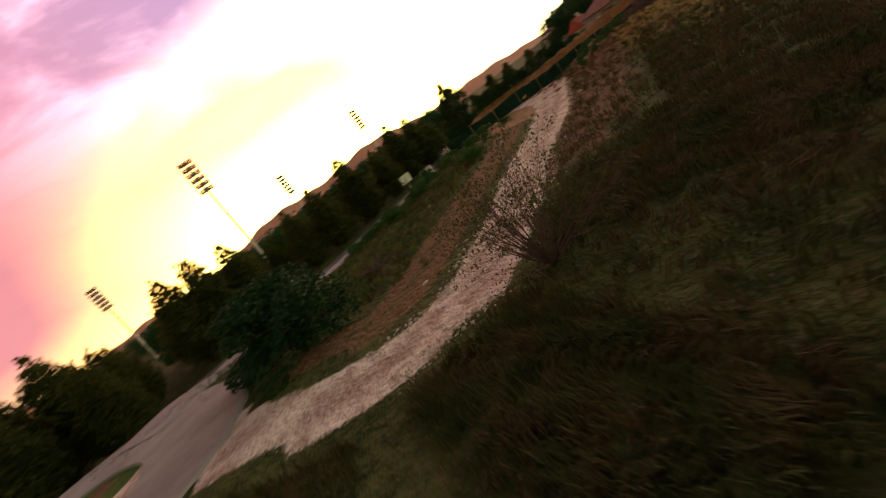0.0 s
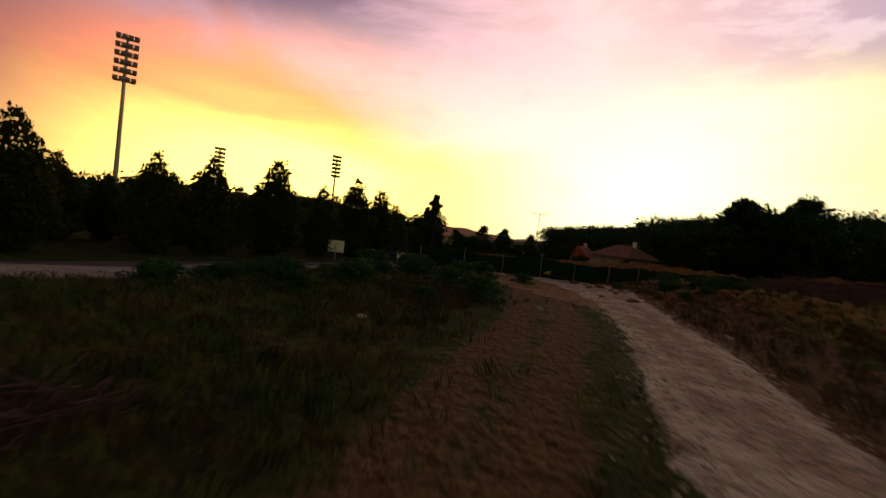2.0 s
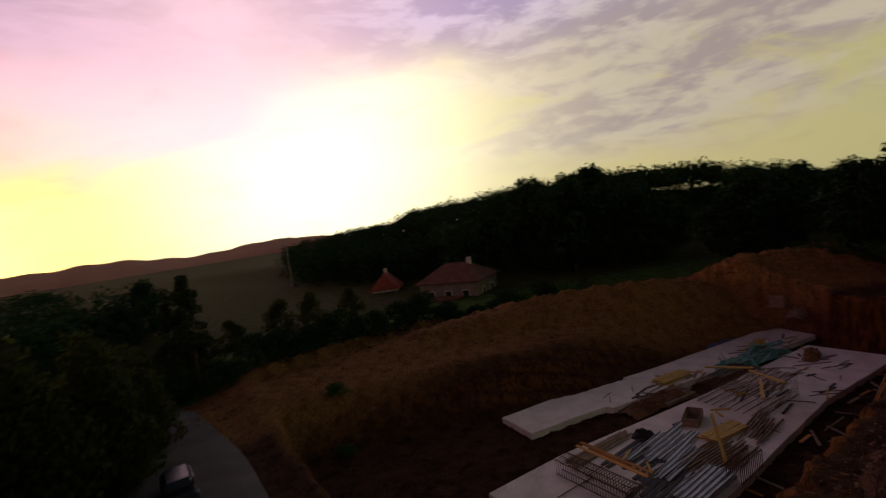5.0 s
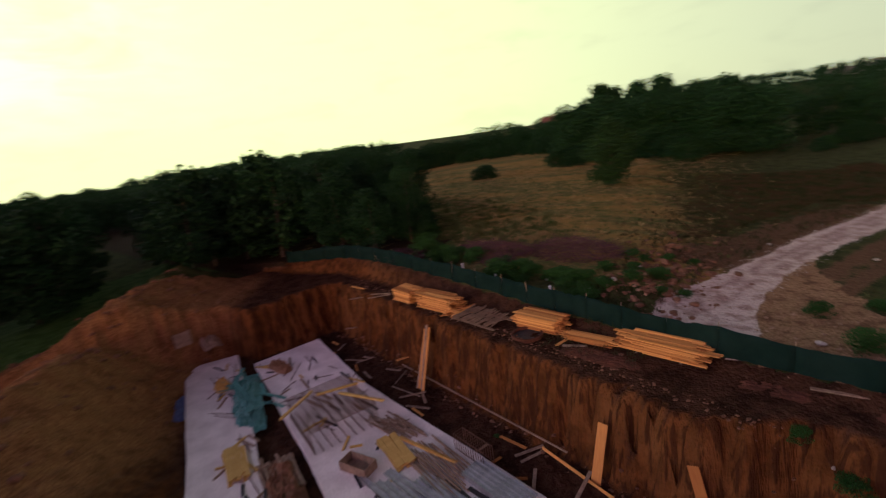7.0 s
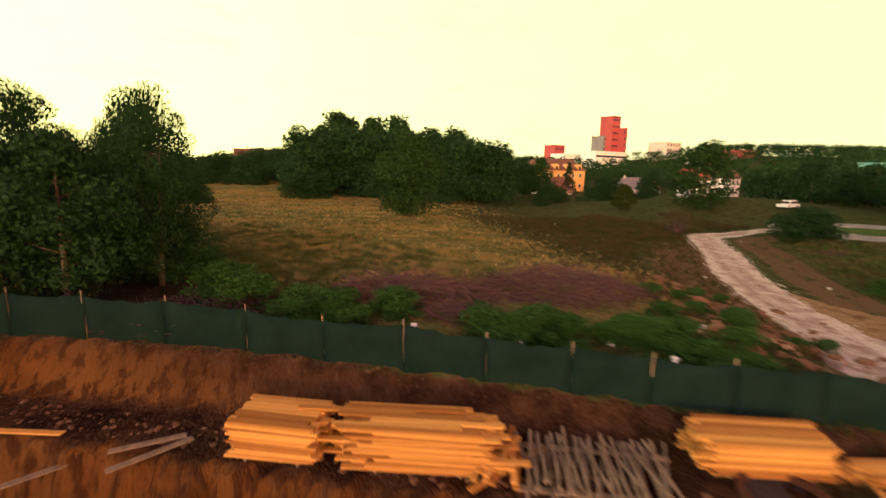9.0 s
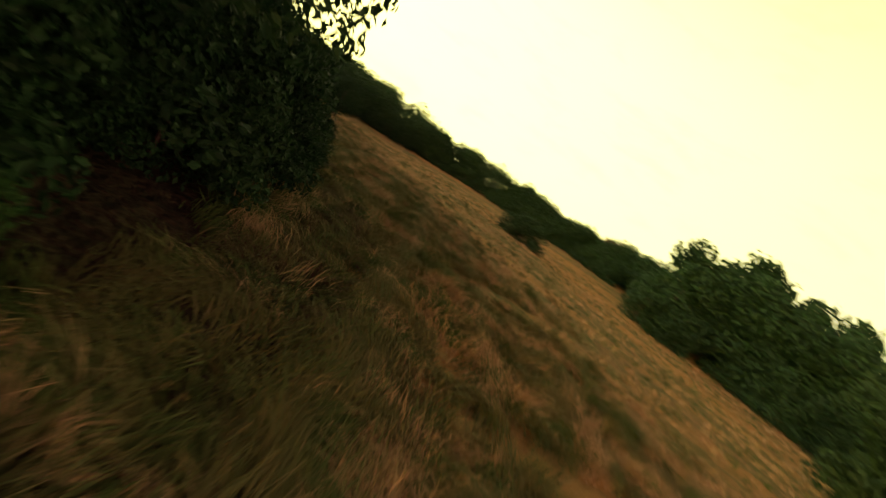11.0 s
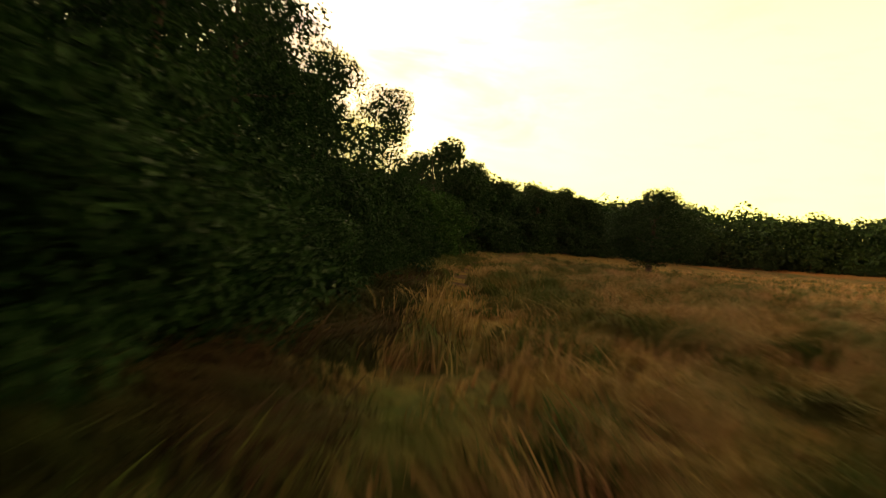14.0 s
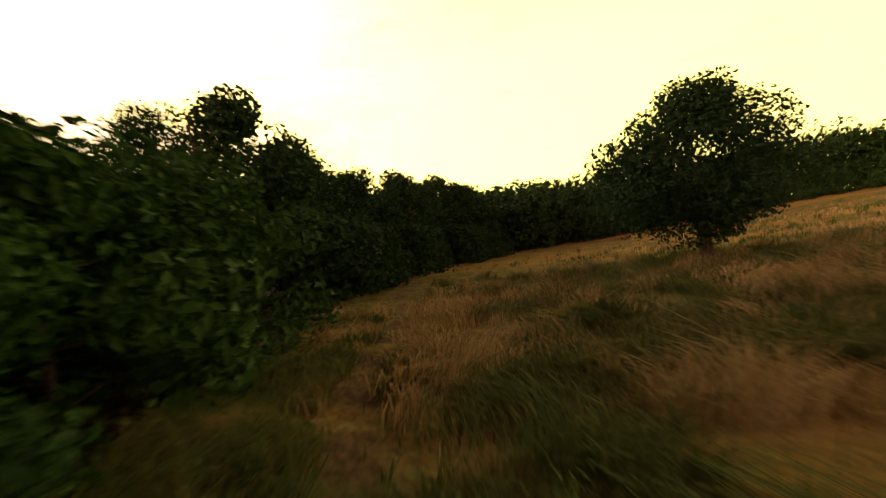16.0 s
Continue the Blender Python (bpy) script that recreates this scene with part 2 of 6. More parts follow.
LAMP_METAL = material("mast_metal", blotchy((0.28, 0.27, 0.27), (0.42, 0.41, 0.40), 1.0, 10.0), 0.5, metal=0.6)
TWIG = material("dead_twigs", island((0.05, 0.024, 0.030), (0.13, 0.066, 0.072)), 0.95)
# the orange tone of the ridges is sunset haze mixed into the colour
HAZY_MOUNTAIN = material("hazed_mountains", blotchy((0.30, 0.16, 0.10), (0.38, 0.20, 0.12), 0.004, 0.02, True), 1.0)

# ---- mesh helpers ----


def mesh_np(name, verts, faces, mat, smooth=False):
    me = bpy.data.meshes.new(name)
    verts, faces = np.asarray(verts, np.float32), np.asarray(faces, np.int32)
    k = faces.shape[1]
    me.vertices.add(len(verts))
    me.vertices.foreach_set("co", verts.ravel())
    me.loops.add(faces.size)
    me.loops.foreach_set("vertex_index", faces.ravel())
    me.polygons.add(len(faces))
    me.polygons.foreach_set("loop_start", np.arange(0, faces.size, k, dtype=np.int32))
    me.polygons.foreach_set("use_smooth", np.full(len(faces), smooth))
    me.update(calc_edges=True)
    me.validate()
    if mat:
        me.materials.append(mat)
    return me


def part(name, bm, mat, parent=None, label=""):
    me = bpy.data.meshes.new(name)
    bm.to_mesh(me)
    bm.free()
    me.materials.append(mat)
    ob = new(name, me)
    ob.parent = parent
    return tagged(ob, label)


def thing(name, m, label, category, group="", kind=""):
    ob = new(name)
    ob.matrix_basis = m
    return tagged(ob, label, category, group, kind)


def box(bm, x0, x1, y0, y1, z0, z1, m=None, bevel=0.0):
    r = bmesh.ops.create_cube(bm, size=1)
    vs = r["verts"]
    for v in vs:
        v.co = Vector((x0 + (v.co.x + 0.5) * (x1 - x0), y0 + (v.co.y + 0.5) * (y1 - y0), z0 + (v.co.z + 0.5) * (z1 - z0)))
    if bevel:
        es = list({e for v in vs for e in v.link_edges})
        vs = list({v for f in bmesh.ops.bevel(bm, geom=es, offset=bevel, segments=1, affect="EDGES")["faces"] for v in f.verts} | {v for v in vs if v.is_valid})
    if m is not None:
        bmesh.ops.transform(bm, matrix=m, verts=vs)
    return vs


def boxes(*dims, bevel=0.0):
    bm = bmesh.new()
    for d in dims:
        box(bm, *d, bevel=bevel)
    return bm


def tube(bm, pts, radii, sides=6):
    """A tapered tube along points."""
    rings = []
    pts = [Vector(p) for p in pts]
    for i, p in enumerate(pts):
        d = (pts[min(i + 1, len(pts) - 1)] - pts[max(i - 1, 0)]).normalized()
        a = d.orthogonal().normalized()
        b = d.cross(a)
        rings.append([bm.verts.new(p + (a * math.cos(2 * math.pi * k / sides) + b * math.sin(2 * math.pi * k / sides)) * radii[i]) for k in range(sides)])
    for r0, r1 in zip(rings, rings[1:]):
        for k in range(sides):
            bm.faces.new((r0[k], r0[(k + 1) % sides], r1[(k + 1) % sides], r1[k]))
    bm.faces.new(rings[0][::-1])
    bm.faces.new(rings[-1])


# ---- plan ----
def smooth(a, b, x):
    t = np.clip((x - a) / (b - a), 0, 1)
    return t * t * (3 - 2 * t)


def polyline_distance(x, y, pts):
    """Unsigned distance to a polyline, and the side (positive to the left of its run)."""
    best, side = np.full(np.shape(x), 1e9), np.zeros(np.shape(x))
    for (ax, ay), (bx, by) in zip(pts, pts[1:]):
        dx, dy = bx - ax, by - ay
        t = np.clip(((x - ax) * dx + (y - ay) * dy) / (dx * dx + dy * dy), 0, 1)
        d = np.hypot(x - ax - t * dx, y - ay - t * dy)
        s = dx * (y - ay) - dy * (x - ax)
        hit = d < best
        best, side = np.where(hit, d, best), np.where(hit, np.sign(s), side)
    return best, side


DIRT_ROAD = [(-14, 17.5), (-8, 13.2), (-3.6, 12.4), (0.2, 13.6), (3.0, 18.0), (6.5, 24.5), (11.0, 31.5), (15.0, 39.5), (18.0, 47.0), (18.5, 55.0)]
STREET = [(-120, -90), (-60, -2), (-38, 25.5), (-21.5, 46.5), (-9.5, 59.2), (1.5, 69), (8, 77.5), (12, 89), (14, 108), (15, 140), (17, 260)]
TRAIL = [(72.5, 17.6), (76, 16.2), (79.4, 14.8), (81.6, 13.8), (83.3, 12.9), (85.4, 11.2), (88, 9.6), (92, 7.2), (97, 3.5)]
SIDE_ROAD = [(-17.8, 22.5), (-14, 30), (-10.5, 40), (-7, 49), (-3.5, 58), (1.5, 68)]
FENCE = [(7.6, 55.0), (11.0, 54.6), (17.0, 53.2), (22.0, 51.4), (31.0, 48.8), (41.0, 46.3), (52.0, 43.6), (60.0, 45.0)]
CREST = [(66, 54), (62, 61), (56, 68), (48, 78), (38, 87), (26, 93), (12, 98)]
PIT_O, PIT_D = np.array((20.0, 57.0)), np.array((0.945, -0.327))
PIT_N = np.array((0.327, 0.945))
SLAB_Z, PIT_Z, SITE_Z = -4.5, -4.95, -0.4


def pit_uv(x, y):
    return (x - PIT_O[0]) * PIT_D[0] + (y - PIT_O[1]) * PIT_D[1], (x - PIT_O[0]) * PIT_N[0] + (y - PIT_O[1]) * PIT_N[1]


def pit_xy(u, v):
    p = PIT_O + PIT_D * u + PIT_N * v
    return float(p[0]), float(p[1])


def hash_noise(x, y, scale, seed=0.0):
    return (np.sin(x * scale * 1.7 + seed) * np.sin(y * scale * 1.3 + 1.7 * seed) + 0.5 * np.sin(x * scale * 3.1 + y * scale * 2.3 + seed * 3)) / 1.5


def height(x, y):
    """The lie of the land."""
    x, y = np.asarray(x, float), np.asarray(y, float)
    z = 1.4 * smooth(14, 34, x) * (1 - smooth(58, 89, x + 0.5 * (y - 8)))
    z = z + 0.9 * smooth(-12, -60, y) * smooth(20, 60, x) + 1.5 * smooth(80, 130, x) * smooth(-10, -60, y)
    z = z + 3.0 * np.exp(-(((x - 38) / 30) ** 2 + ((y + 52) / 22) ** 2)) - 0.6 * smooth(-40, -80, y) * (1 - smooth(0, 30, x))
    z = z + 2.6 * np.exp(-(((x + 30) / 24) ** 2 + ((y + 20) / 15) ** 2)) + 10.0 * smooth(-130, -300, y) * (1 - smooth(40, 140, x)) + 14.0 * smooth(-110, -270, x) * (1 - smooth(0, 60, y))
    z = z + 5.8 * np.exp(-(((x - 125) / 42) ** 2 + ((y - 95) / 55) ** 2)) + 5.0 * np.exp(-(((x - 150) / 80) ** 2 + ((y - 190) / 80) ** 2))
    z = z * (1 - smooth(44, 52, y) * (1 - smooth(75, 100, x)))
    dist, side = polyline_distance(x, y, STREET)
    q = np.where(side > 0, -dist, dist)      # positive towards the ridge
    z = z - 2.4 * (1 - smooth(4.0, 17.0, q)) * smooth(12, 50, y)
    d2, _ = polyline_distance(x, y, SIDE_ROAD)
    z = np.where(d2 < 12, z + (np.minimum(z, 0.7 - 2.2 * smooth(22, 52, y)) - z) * (1 - smooth(3.2, 9.5, d2)), z)
    d3 = np.hypot((x + 19.5) / 1.13, y - 15.5)
    z = z + (0.7 - z) * (1 - smooth(9.6, 15, d3))
    # the site behind the fence lies lower
    fd, fs = polyline_distance(x, y, FENCE)
    inside = smooth(0.1, 1.2, np.where(fs > 0, fd, -fd)) * smooth(5, 9, x) * (1 - smooth(62, 72, x))
    z = z + (SITE_Z - z) * inside * (1 - smooth(100, 112, y)) * smooth(4.0, 14.0, q)
    u, v = pit_uv(x, y)
    wob = 0.25 * hash_noise(x, y, 1.3, 2.0) + 0.12 * hash_noise(x, y, 4.1, 5.0)
    groove = 0.42 * np.abs(np.sin(u * 2.6 + 0.8 * np.sin(u * 1.1))) ** 0.6 + 0.14 * np.abs(np.sin(u * 7.1))
    v0 = -2.6 * smooth(-2.5, -7.0, u)
    east = 31.3 + 3.6 * smooth(9.3, 10.9, v)
    cut = smooth(0.0, 1.35, v - v0 + wob - groove) * smooth(-12.2, -10.8, u + wob) * (1 - smooth(east, east + 1.2, u + wob + 0.1 * np.sin(v * 5)))
    floor = PIT_Z + (3.3 * smooth(16.5, 24.0, v + 0.35 * (u - 16) * smooth(20, 0, u))) + 0.10 * hash_noise(x, y, 2.2, 1.0)
    z = np.where((v > -2) & (v < 40), z + (np.minimum(floor, z) - z) * cut, z)
    cd, _ = polyline_distance(x, y, CREST)
    lump = 1 + 0.16 * hash_noise(x, y, 0.9, 3.0) + 0.08 * hash_noise(x, y, 2.3, 4.0)
    z = z + (0.7 + 2.2 * smooth(22, 50, x)) * lump * np.exp(-((cd / 3.6) ** 2))
    dr, _ = polyline_distance(x, y, DIRT_ROAD)
    bumps = 0.07 * hash_noise(x, y, 1.9) + 0.035 * hash_noise(x, y, 5.3, 7.0)
    z = z + bumps * (1 - 0.6 * (1 - smooth(1.5, 3.0, dr))) * smooth(2.0, 8.0, np.minimum(dist, d2)) * (1 - smooth(150, 300, np.hypot(x, y)))
    # spoil heap beside the road
    z = z + 0.8 * np.exp(-(((x - 23) / 4.0) ** 2 + ((y - 38) / 5.0) ** 2)) * (1 + 0.5 * hash_noise(x, y, 2.5, 9.0))
    z = z + 0.5 * np.exp(-(((x - 23.5) / 2.5) ** 2 + ((y - 47) / 3.0) ** 2)) * (1 + 0.7 * hash_noise(x, y, 3.5, 4.0))
    return z


def ground_z(x, y):
    return float(height(np.array([x]), np.array([y]))[0])


def streaks(n, vec):
    """Furrows that a digger's teeth leave down a cut bank, for relief and painted groove shade."""
    m = n.add("ShaderNodeMapping")
    m.inputs["Scale"].default_value = (2.7, 2.7, 0.13)
    n.link(vec, m.inputs[0])
    return n.noise(m.outputs[0], 1.0, 3.0, 0.6)


def make_ground():
    def axis(lo, a, b, hi, coarse, fine):
        mid = np.arange(a, b, fine)
        left = np.arange(lo, a, coarse)
        right = np.arange(b, hi, coarse)
        out = [np.concatenate([left, mid, right])]
        core = out[0]
        grow = np.cumsum(np.geomspace(coarse, 420, 22))
        return np.concatenate([core[0] - grow[::-1], core, core[-1] + grow])

    xs, ys = axis(-45, 6, 66, 118, 0.8, 0.34), axis(-35, 44, 78, 112, 0.8, 0.3)
    gx, gy = np.meshgrid(xs, ys)
    gz = height(gx, gy)
    far = np.hypot(gx - 30, gy - 30)
    gz = gz - 26.0 * smooth(420, 1000, far)
    nx, ny = len(xs), len(ys)
    idx = np.arange(nx * ny).reshape(ny, nx)
    faces = np.stack([idx[:-1, :-1], idx[:-1, 1:], idx[1:, 1:], idx[1:, :-1]], -1).reshape(-1, 4)
    me = mesh_np("ground", np.stack([gx, gy, gz], -1).reshape(-1, 3), faces, None, True)
    u, v = pit_uv(gx, gy)
    dr, _ = polyline_distance(gx, gy, DIRT_ROAD)
    fd, fs = polyline_distance(gx, gy, FENCE)
    inside = (fs > 0) & (gx > 6) & (gx < 64)
    cd, cs = polyline_distance(gx, gy, CREST)
    st, sside = polyline_distance(gx, gy, STREET)
    width = 1.45 + 1.5 * smooth(40, 52, gy) + 0.25 * hash_noise(gx, gy, 1.1, 6.0)
    road = 1 - smooth(width - 0.25, width + 0.35, dr)
    road = road * (1 - inside)
    soil = np.where(inside & (gy < 99) & ((cd < 7) | (cs > 0)), 1.0, 0.0) * smooth(0.0, 0.3, fd)
    soil = np.maximum(soil, np.where(inside, 1 - smooth(4.6, 6.5, cd), 0))
    rightside = polyline_distance(gx, gy, DIRT_ROAD)[1] < 0
    soil = np.maximum(soil, np.where(rightside, 1.0 - smooth(3.5, 8.5, dr + 1.5 * hash_noise(gx, gy, 0.5, 3.0)), 0) * smooth(15, 22, gy) * (1 - smooth(37, 44, gy)))
    path, _ = polyline_distance(gx, gy, TRAIL)
    soil = np.maximum(soil, 0.9 * np.exp(-((path / 0.44) ** 2)))
    soil = np.maximum(soil, 0.95 * np.exp(-(((gx - 83.75) / 0.9) ** 2 + ((gy - 10.5) / 0.7) ** 2)))
    soil = np.maximum(soil, 0.8 * np.exp(-(((gx - 84.2) / 2.2) ** 2 + ((gy - 7.6) / 0.7) ** 2)))
    track = np.exp(-(((dr - 3.4) / 0.9) ** 2)) + np.exp(-(((dr - 5.2) / 0.7) ** 2))
    leftside = polyline_distance(gx, gy, DIRT_ROAD)[1] > 0
    soil = np.maximum(soil, np.where(leftside & (gy > 12) & (gy < 53) & ~inside, 0.85 * track * smooth(-9.5, -7, gx), 0))
    soil = np.maximum(soil, np.where(leftside & (gy > 34) & (gy < 56) & ~inside, 0.95 * (1 - smooth(9.5, 13, dr + 0.7 * np.maximum(53 - gy, 0) + 1.2 * hash_noise(gx, gy, 0.8, 2.0))), 0))
    wedge = np.where(leftside & ~inside & (gy > 24), 1 - smooth(0.85, 1.1, dr / (1.4 + 8.4 * smooth(35, 52, gy)) + 0.12 * hash_noise(gx, gy, 1.3, 2.0)), 0)
    dry = smooth(14, 30, gx + 0.25 * (gy - 20) + 2.5 * hash_noise(gx, gy, 0.35, 8.0)) * (1 - smooth(42, 50, gy)) * (1 - smooth(130, 180, gx))
    # wood side of this line: leaf litter plus tree shade, painted dark
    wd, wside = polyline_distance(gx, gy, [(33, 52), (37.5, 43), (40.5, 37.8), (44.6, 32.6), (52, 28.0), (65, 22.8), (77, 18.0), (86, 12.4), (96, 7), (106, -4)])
    shaded_litter = smooth(-1.4, 1.4, np.where(wside > 0, wd, -wd)) * smooth(35, 38, gx) * (1 - smooth(46, 50, gy))
    gy_, gx_ = np.gradient(gz, ys, xs)
    steep = smooth(0.35, 0.9, np.hypot(gx_, gy_)) * smooth(-3.2, -1.6, v)
    steep = np.maximum(steep, np.where(inside, 0.75 * (1 - smooth(5.0, 9.0, cd)), 0))
    lush = np.where((cs < 0) & (gx > 10), smooth(3.0, 5.0, cd) * (1 - smooth(14, 20, cd)), 0)
    lush = np.maximum(lush, 1 - smooth(5.0, 5.6, np.hypot((gx + 19.5) / 1.13, gy - 15.5)))
    for name, data in (("rut", np.exp(-(((dr - 0.45) / 0.42) ** 2))), ("lush", lush), ("spoil", np.where(inside, 1 - smooth(5.5, 9.5, cd), 0)), ("cut", steep), ("road", road), ("soil", soil), ("dry", dry), ("shaded_litter", shaded_litter), ("tan", wedge), ("site", np.maximum(smooth(46, 54, gy) * smooth(3, 8, gx), inside))):
        at = me.attributes.new(name, "FLOAT", "POINT")
        at.data.foreach_set("value", np.asarray(data, np.float32).ravel())

    def colour(n, pos, obj):
        def attr(k):
            a = n.add("ShaderNodeAttribute", attribute_name=k)
            return a.outputs["Fac"]
        big, mid, fine = n.noise(pos, 0.12, 3), n.noise(pos, 0.9, 4, 0.6), n.noise(pos, 7.0, 4, 0.65)
        tiny = n.noise(pos, 30.0, 3, 0.6)
        green = n.mix(n.step(mid, 0.35, 0.65), (0.020, 0.036, 0.010), (0.056, 0.072, 0.020))
        green = n.mix(n.step(fine, 0.45, 0.75), green, (0.085, 0.066, 0.032))
        straw = n.mix(n.step(fine, 0.3, 0.7), (0.10, 0.080, 0.026), (0.26, 0.195, 0.070))
        straw = n.mix(n.step(mid, 0.38, 0.66), straw, (0.080, 0.105, 0.028))
        # golden stripes of low sunlight over the straw, put into its colour
        sunlit_band = n.add("ShaderNodeMapping")
        sunlit_band.inputs["Rotation"].default_value = (0, 0, radians(20))
        sunlit_band.inputs["Scale"].default_value = (0.035, 0.16, 0.1)
        n.link(pos, sunlit_band.inputs[0])
        straw = n.mix(n.math("MULTIPLY", n.step(n.noise(sunlit_band.outputs[0], 1.0, 3), 0.44, 0.60), 0.7), straw, (0.29, 0.18, 0.050))
        dirt = n.mix(n.step(mid, 0.3, 0.7), (0.066, 0.027, 0.008), (0.140, 0.058, 0.016))
        dirt = n.mix(n.step(big, 0.45, 0.7), dirt, (0.165, 0.078, 0.024))
        # dark streaks paint the shade inside the tooth furrows
        dirt = n.mix(n.math("MULTIPLY", n.step(streaks(n, pos), 0.47, 0.60), 0.85), dirt, (0.040, 0.016, 0.007))
        dirt = n.mix(n.math("MULTIPLY", n.step(fine, 0.55, 0.75), 0.5), dirt, (0.055, 0.026, 0.012))
        trodden = n.mix(n.step(mid, 0.35, 0.65), (0.022, 0.010, 0.006), (0.058, 0.029, 0.016))
        trodden = n.mix(n.math("MULTIPLY", n.step(fine, 0.52, 0.72), 0.6), trodden, (0.095, 0.060, 0.038))
        dirt = n.mix(attr("cut"), trodden, dirt)
        dirt = n.mix(n.math("MULTIPLY", attr("spoil"), n.math("ADD", 0.45, n.math("MULTIPLY", n.step(mid, 0.3, 0.6), 0.5))), dirt, n.mix(n.step(fine, 0.35, 0.65), (0.15, 0.075, 0.028), (0.32, 0.18, 0.072)))
        dull = n.mix(n.step(fine, 0.3, 0.7), (0.065, 0.038, 0.021), (0.165, 0.104, 0.058))
        dirt = n.mix(attr("site"), dull, dirt)
        clay = n.mix(n.step(fine, 0.3, 0.7), (0.16, 0.098, 0.050), (0.35, 0.235, 0.13))
        clay = n.mix(n.math("MULTIPLY", n.step(mid, 0.48, 0.68), 0.8), clay, (0.10, 0.055, 0.030))
        gravel = n.mix(n.step(tiny, 0.3, 0.7), (0.42, 0.36, 0.32), (0.70, 0.63, 0.58))
        gravel = n.mix(n.math("MULTIPLY", n.step(mid, 0.46, 0.66), 0.75), gravel, (0.24, 0.15, 0.115))
        gravel = n.mix(n.math("MULTIPLY", attr("rut"), n.step(n.noise(pos, 0.6, 4, 0.6), 0.34, 0.58)), gravel, n.mix(n.step(fine, 0.35, 0.65), (0.20, 0.135, 0.115), (0.40, 0.31, 0.275)))
        edge = n.math("MULTIPLY", n.math("SUBTRACT", mid, 0.5), 0.8)
        frill = n.math("MULTIPLY", n.math("SUBTRACT", fine, 0.5), 0.7)
        c = n.mix(n.step(n.math("ADD", attr("dry"), edge), 0.3, 0.7), green, straw)
        c = n.mix(n.step(n.math("ADD", attr("lush"), edge), 0.3, 0.7), c, n.mix(n.step(mid, 0.35, 0.65), (0.030, 0.075, 0.014), (0.065, 0.125, 0.028)))
        # dark leaf litter, with the trees' shade put into its colour
        c = n.mix(n.step(n.math("ADD", attr("shaded_litter"), edge), 0.3, 0.7), c, n.mix(n.step(fine, 0.35, 0.7), (0.022, 0.018, 0.010), (0.055, 0.040, 0.022)))
        c = n.mix(n.step(n.math("ADD", attr("soil"), n.math("ADD", edge, frill)), 0.35, 0.65), c, dirt)
        c = n.mix(n.step(n.math("ADD", attr("tan"), n.math("ADD", edge, frill)), 0.38, 0.62), c, clay)
        c = n.mix(n.step(n.math("ADD", attr("road"), frill), 0.38, 0.62), c, gravel)
        return c

    def relief(n, obj):
        return n.math("ADD", n.math("MULTIPLY", n.noise(obj, 2.6, 4.0, 0.5), 0.8), n.math("MULTIPLY", streaks(n, obj), 2.2))

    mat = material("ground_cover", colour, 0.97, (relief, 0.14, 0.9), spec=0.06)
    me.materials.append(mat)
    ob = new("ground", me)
    tagged(ob, "rolling ground of dry grass, soil and a pale dirt track", "ground", kind="structure")
    return ob


make_ground()


def strip(name, line, half, lift, mat, label, category, zfix=None):
    """A road ribbon that follows the ground."""
    pts = []
    for (ax, ay), (bx, by) in zip(line, line[1:]):
        k = max(1, int(math.hypot(bx - ax, by - ay) / 1.2))
        pts += [(ax + (bx - ax) * i / k, ay + (by - ay) * i / k) for i in range(k)]
    pts.append(line[-1])
    p = np.array(pts)
    for _ in range(8):
        p[1:-1] = (p[:-2] + 2 * p[1:-1] + p[2:]) / 4
    d = np.gradient(p, axis=0)
    d /= np.linalg.norm(d, axis=1)[:, None]
    nrm = np.stack([-d[:, 1], d[:, 0]], 1)
    offs = np.array([-half - 0.15, -half, -half / 2, 0, half / 2, half, half + 0.15])
    drop = np.array([-0.25, 0.0, 0.03, 0.05, 0.03, 0.0, -0.25])
    v = []
    for i in range(len(p)):
        zc = max(ground_z(*(p[i] + nrm[i] * o)) for o in (-half, 0, half)) + lift
        v += [(*(p[i] + nrm[i] * o), zc + dr) for o, dr in zip(offs, drop)]
    k = len(offs)
    f = [(i * k + j, i * k + j + 1, (i + 1) * k + j + 1, (i + 1) * k + j) for i in range(len(p) - 1) for j in range(k - 1)]
    ob = new(name, mesh_np(name, v, [q[::-1] for q in f], mat, True))
    return tagged(ob, label, category, kind="structure")


strip("road", STREET[1:], 3.6, 0.06, ASPHALT, "dark asphalt main street along the row of trees", "road")
strip("road", SIDE_ROAD, 2.6, 0.10, PALE_ASPHALT, "pale worn asphalt side road from the turning circle", "road")


def ring_road():
    bm = bmesh.new()
    k = 56
    rows = []
    for r, dz in ((4.9, -0.2), (5.0, 0.06), (9.2, 0.06), (9.4, -0.2)):
        rows.append([bm.verts.new((-19.5 + 1.13 * r * math.cos(2 * math.pi * i / k), 15.5 + r * math.sin(2 * math.pi * i / k), 0.74 + dz)) for i in range(k)])
    for a, b in zip(rows, rows[1:]):
        for i in range(k):
            bm.faces.new((a[i], a[(i + 1) % k], b[(i + 1) % k], b[i])[::-1])
    ob = part("road", bm, PALE_ASPHALT)
    tagged(ob, "pale asphalt turning circle round a grass island", "road", kind="structure")


ring_road()

# ---- plants ----


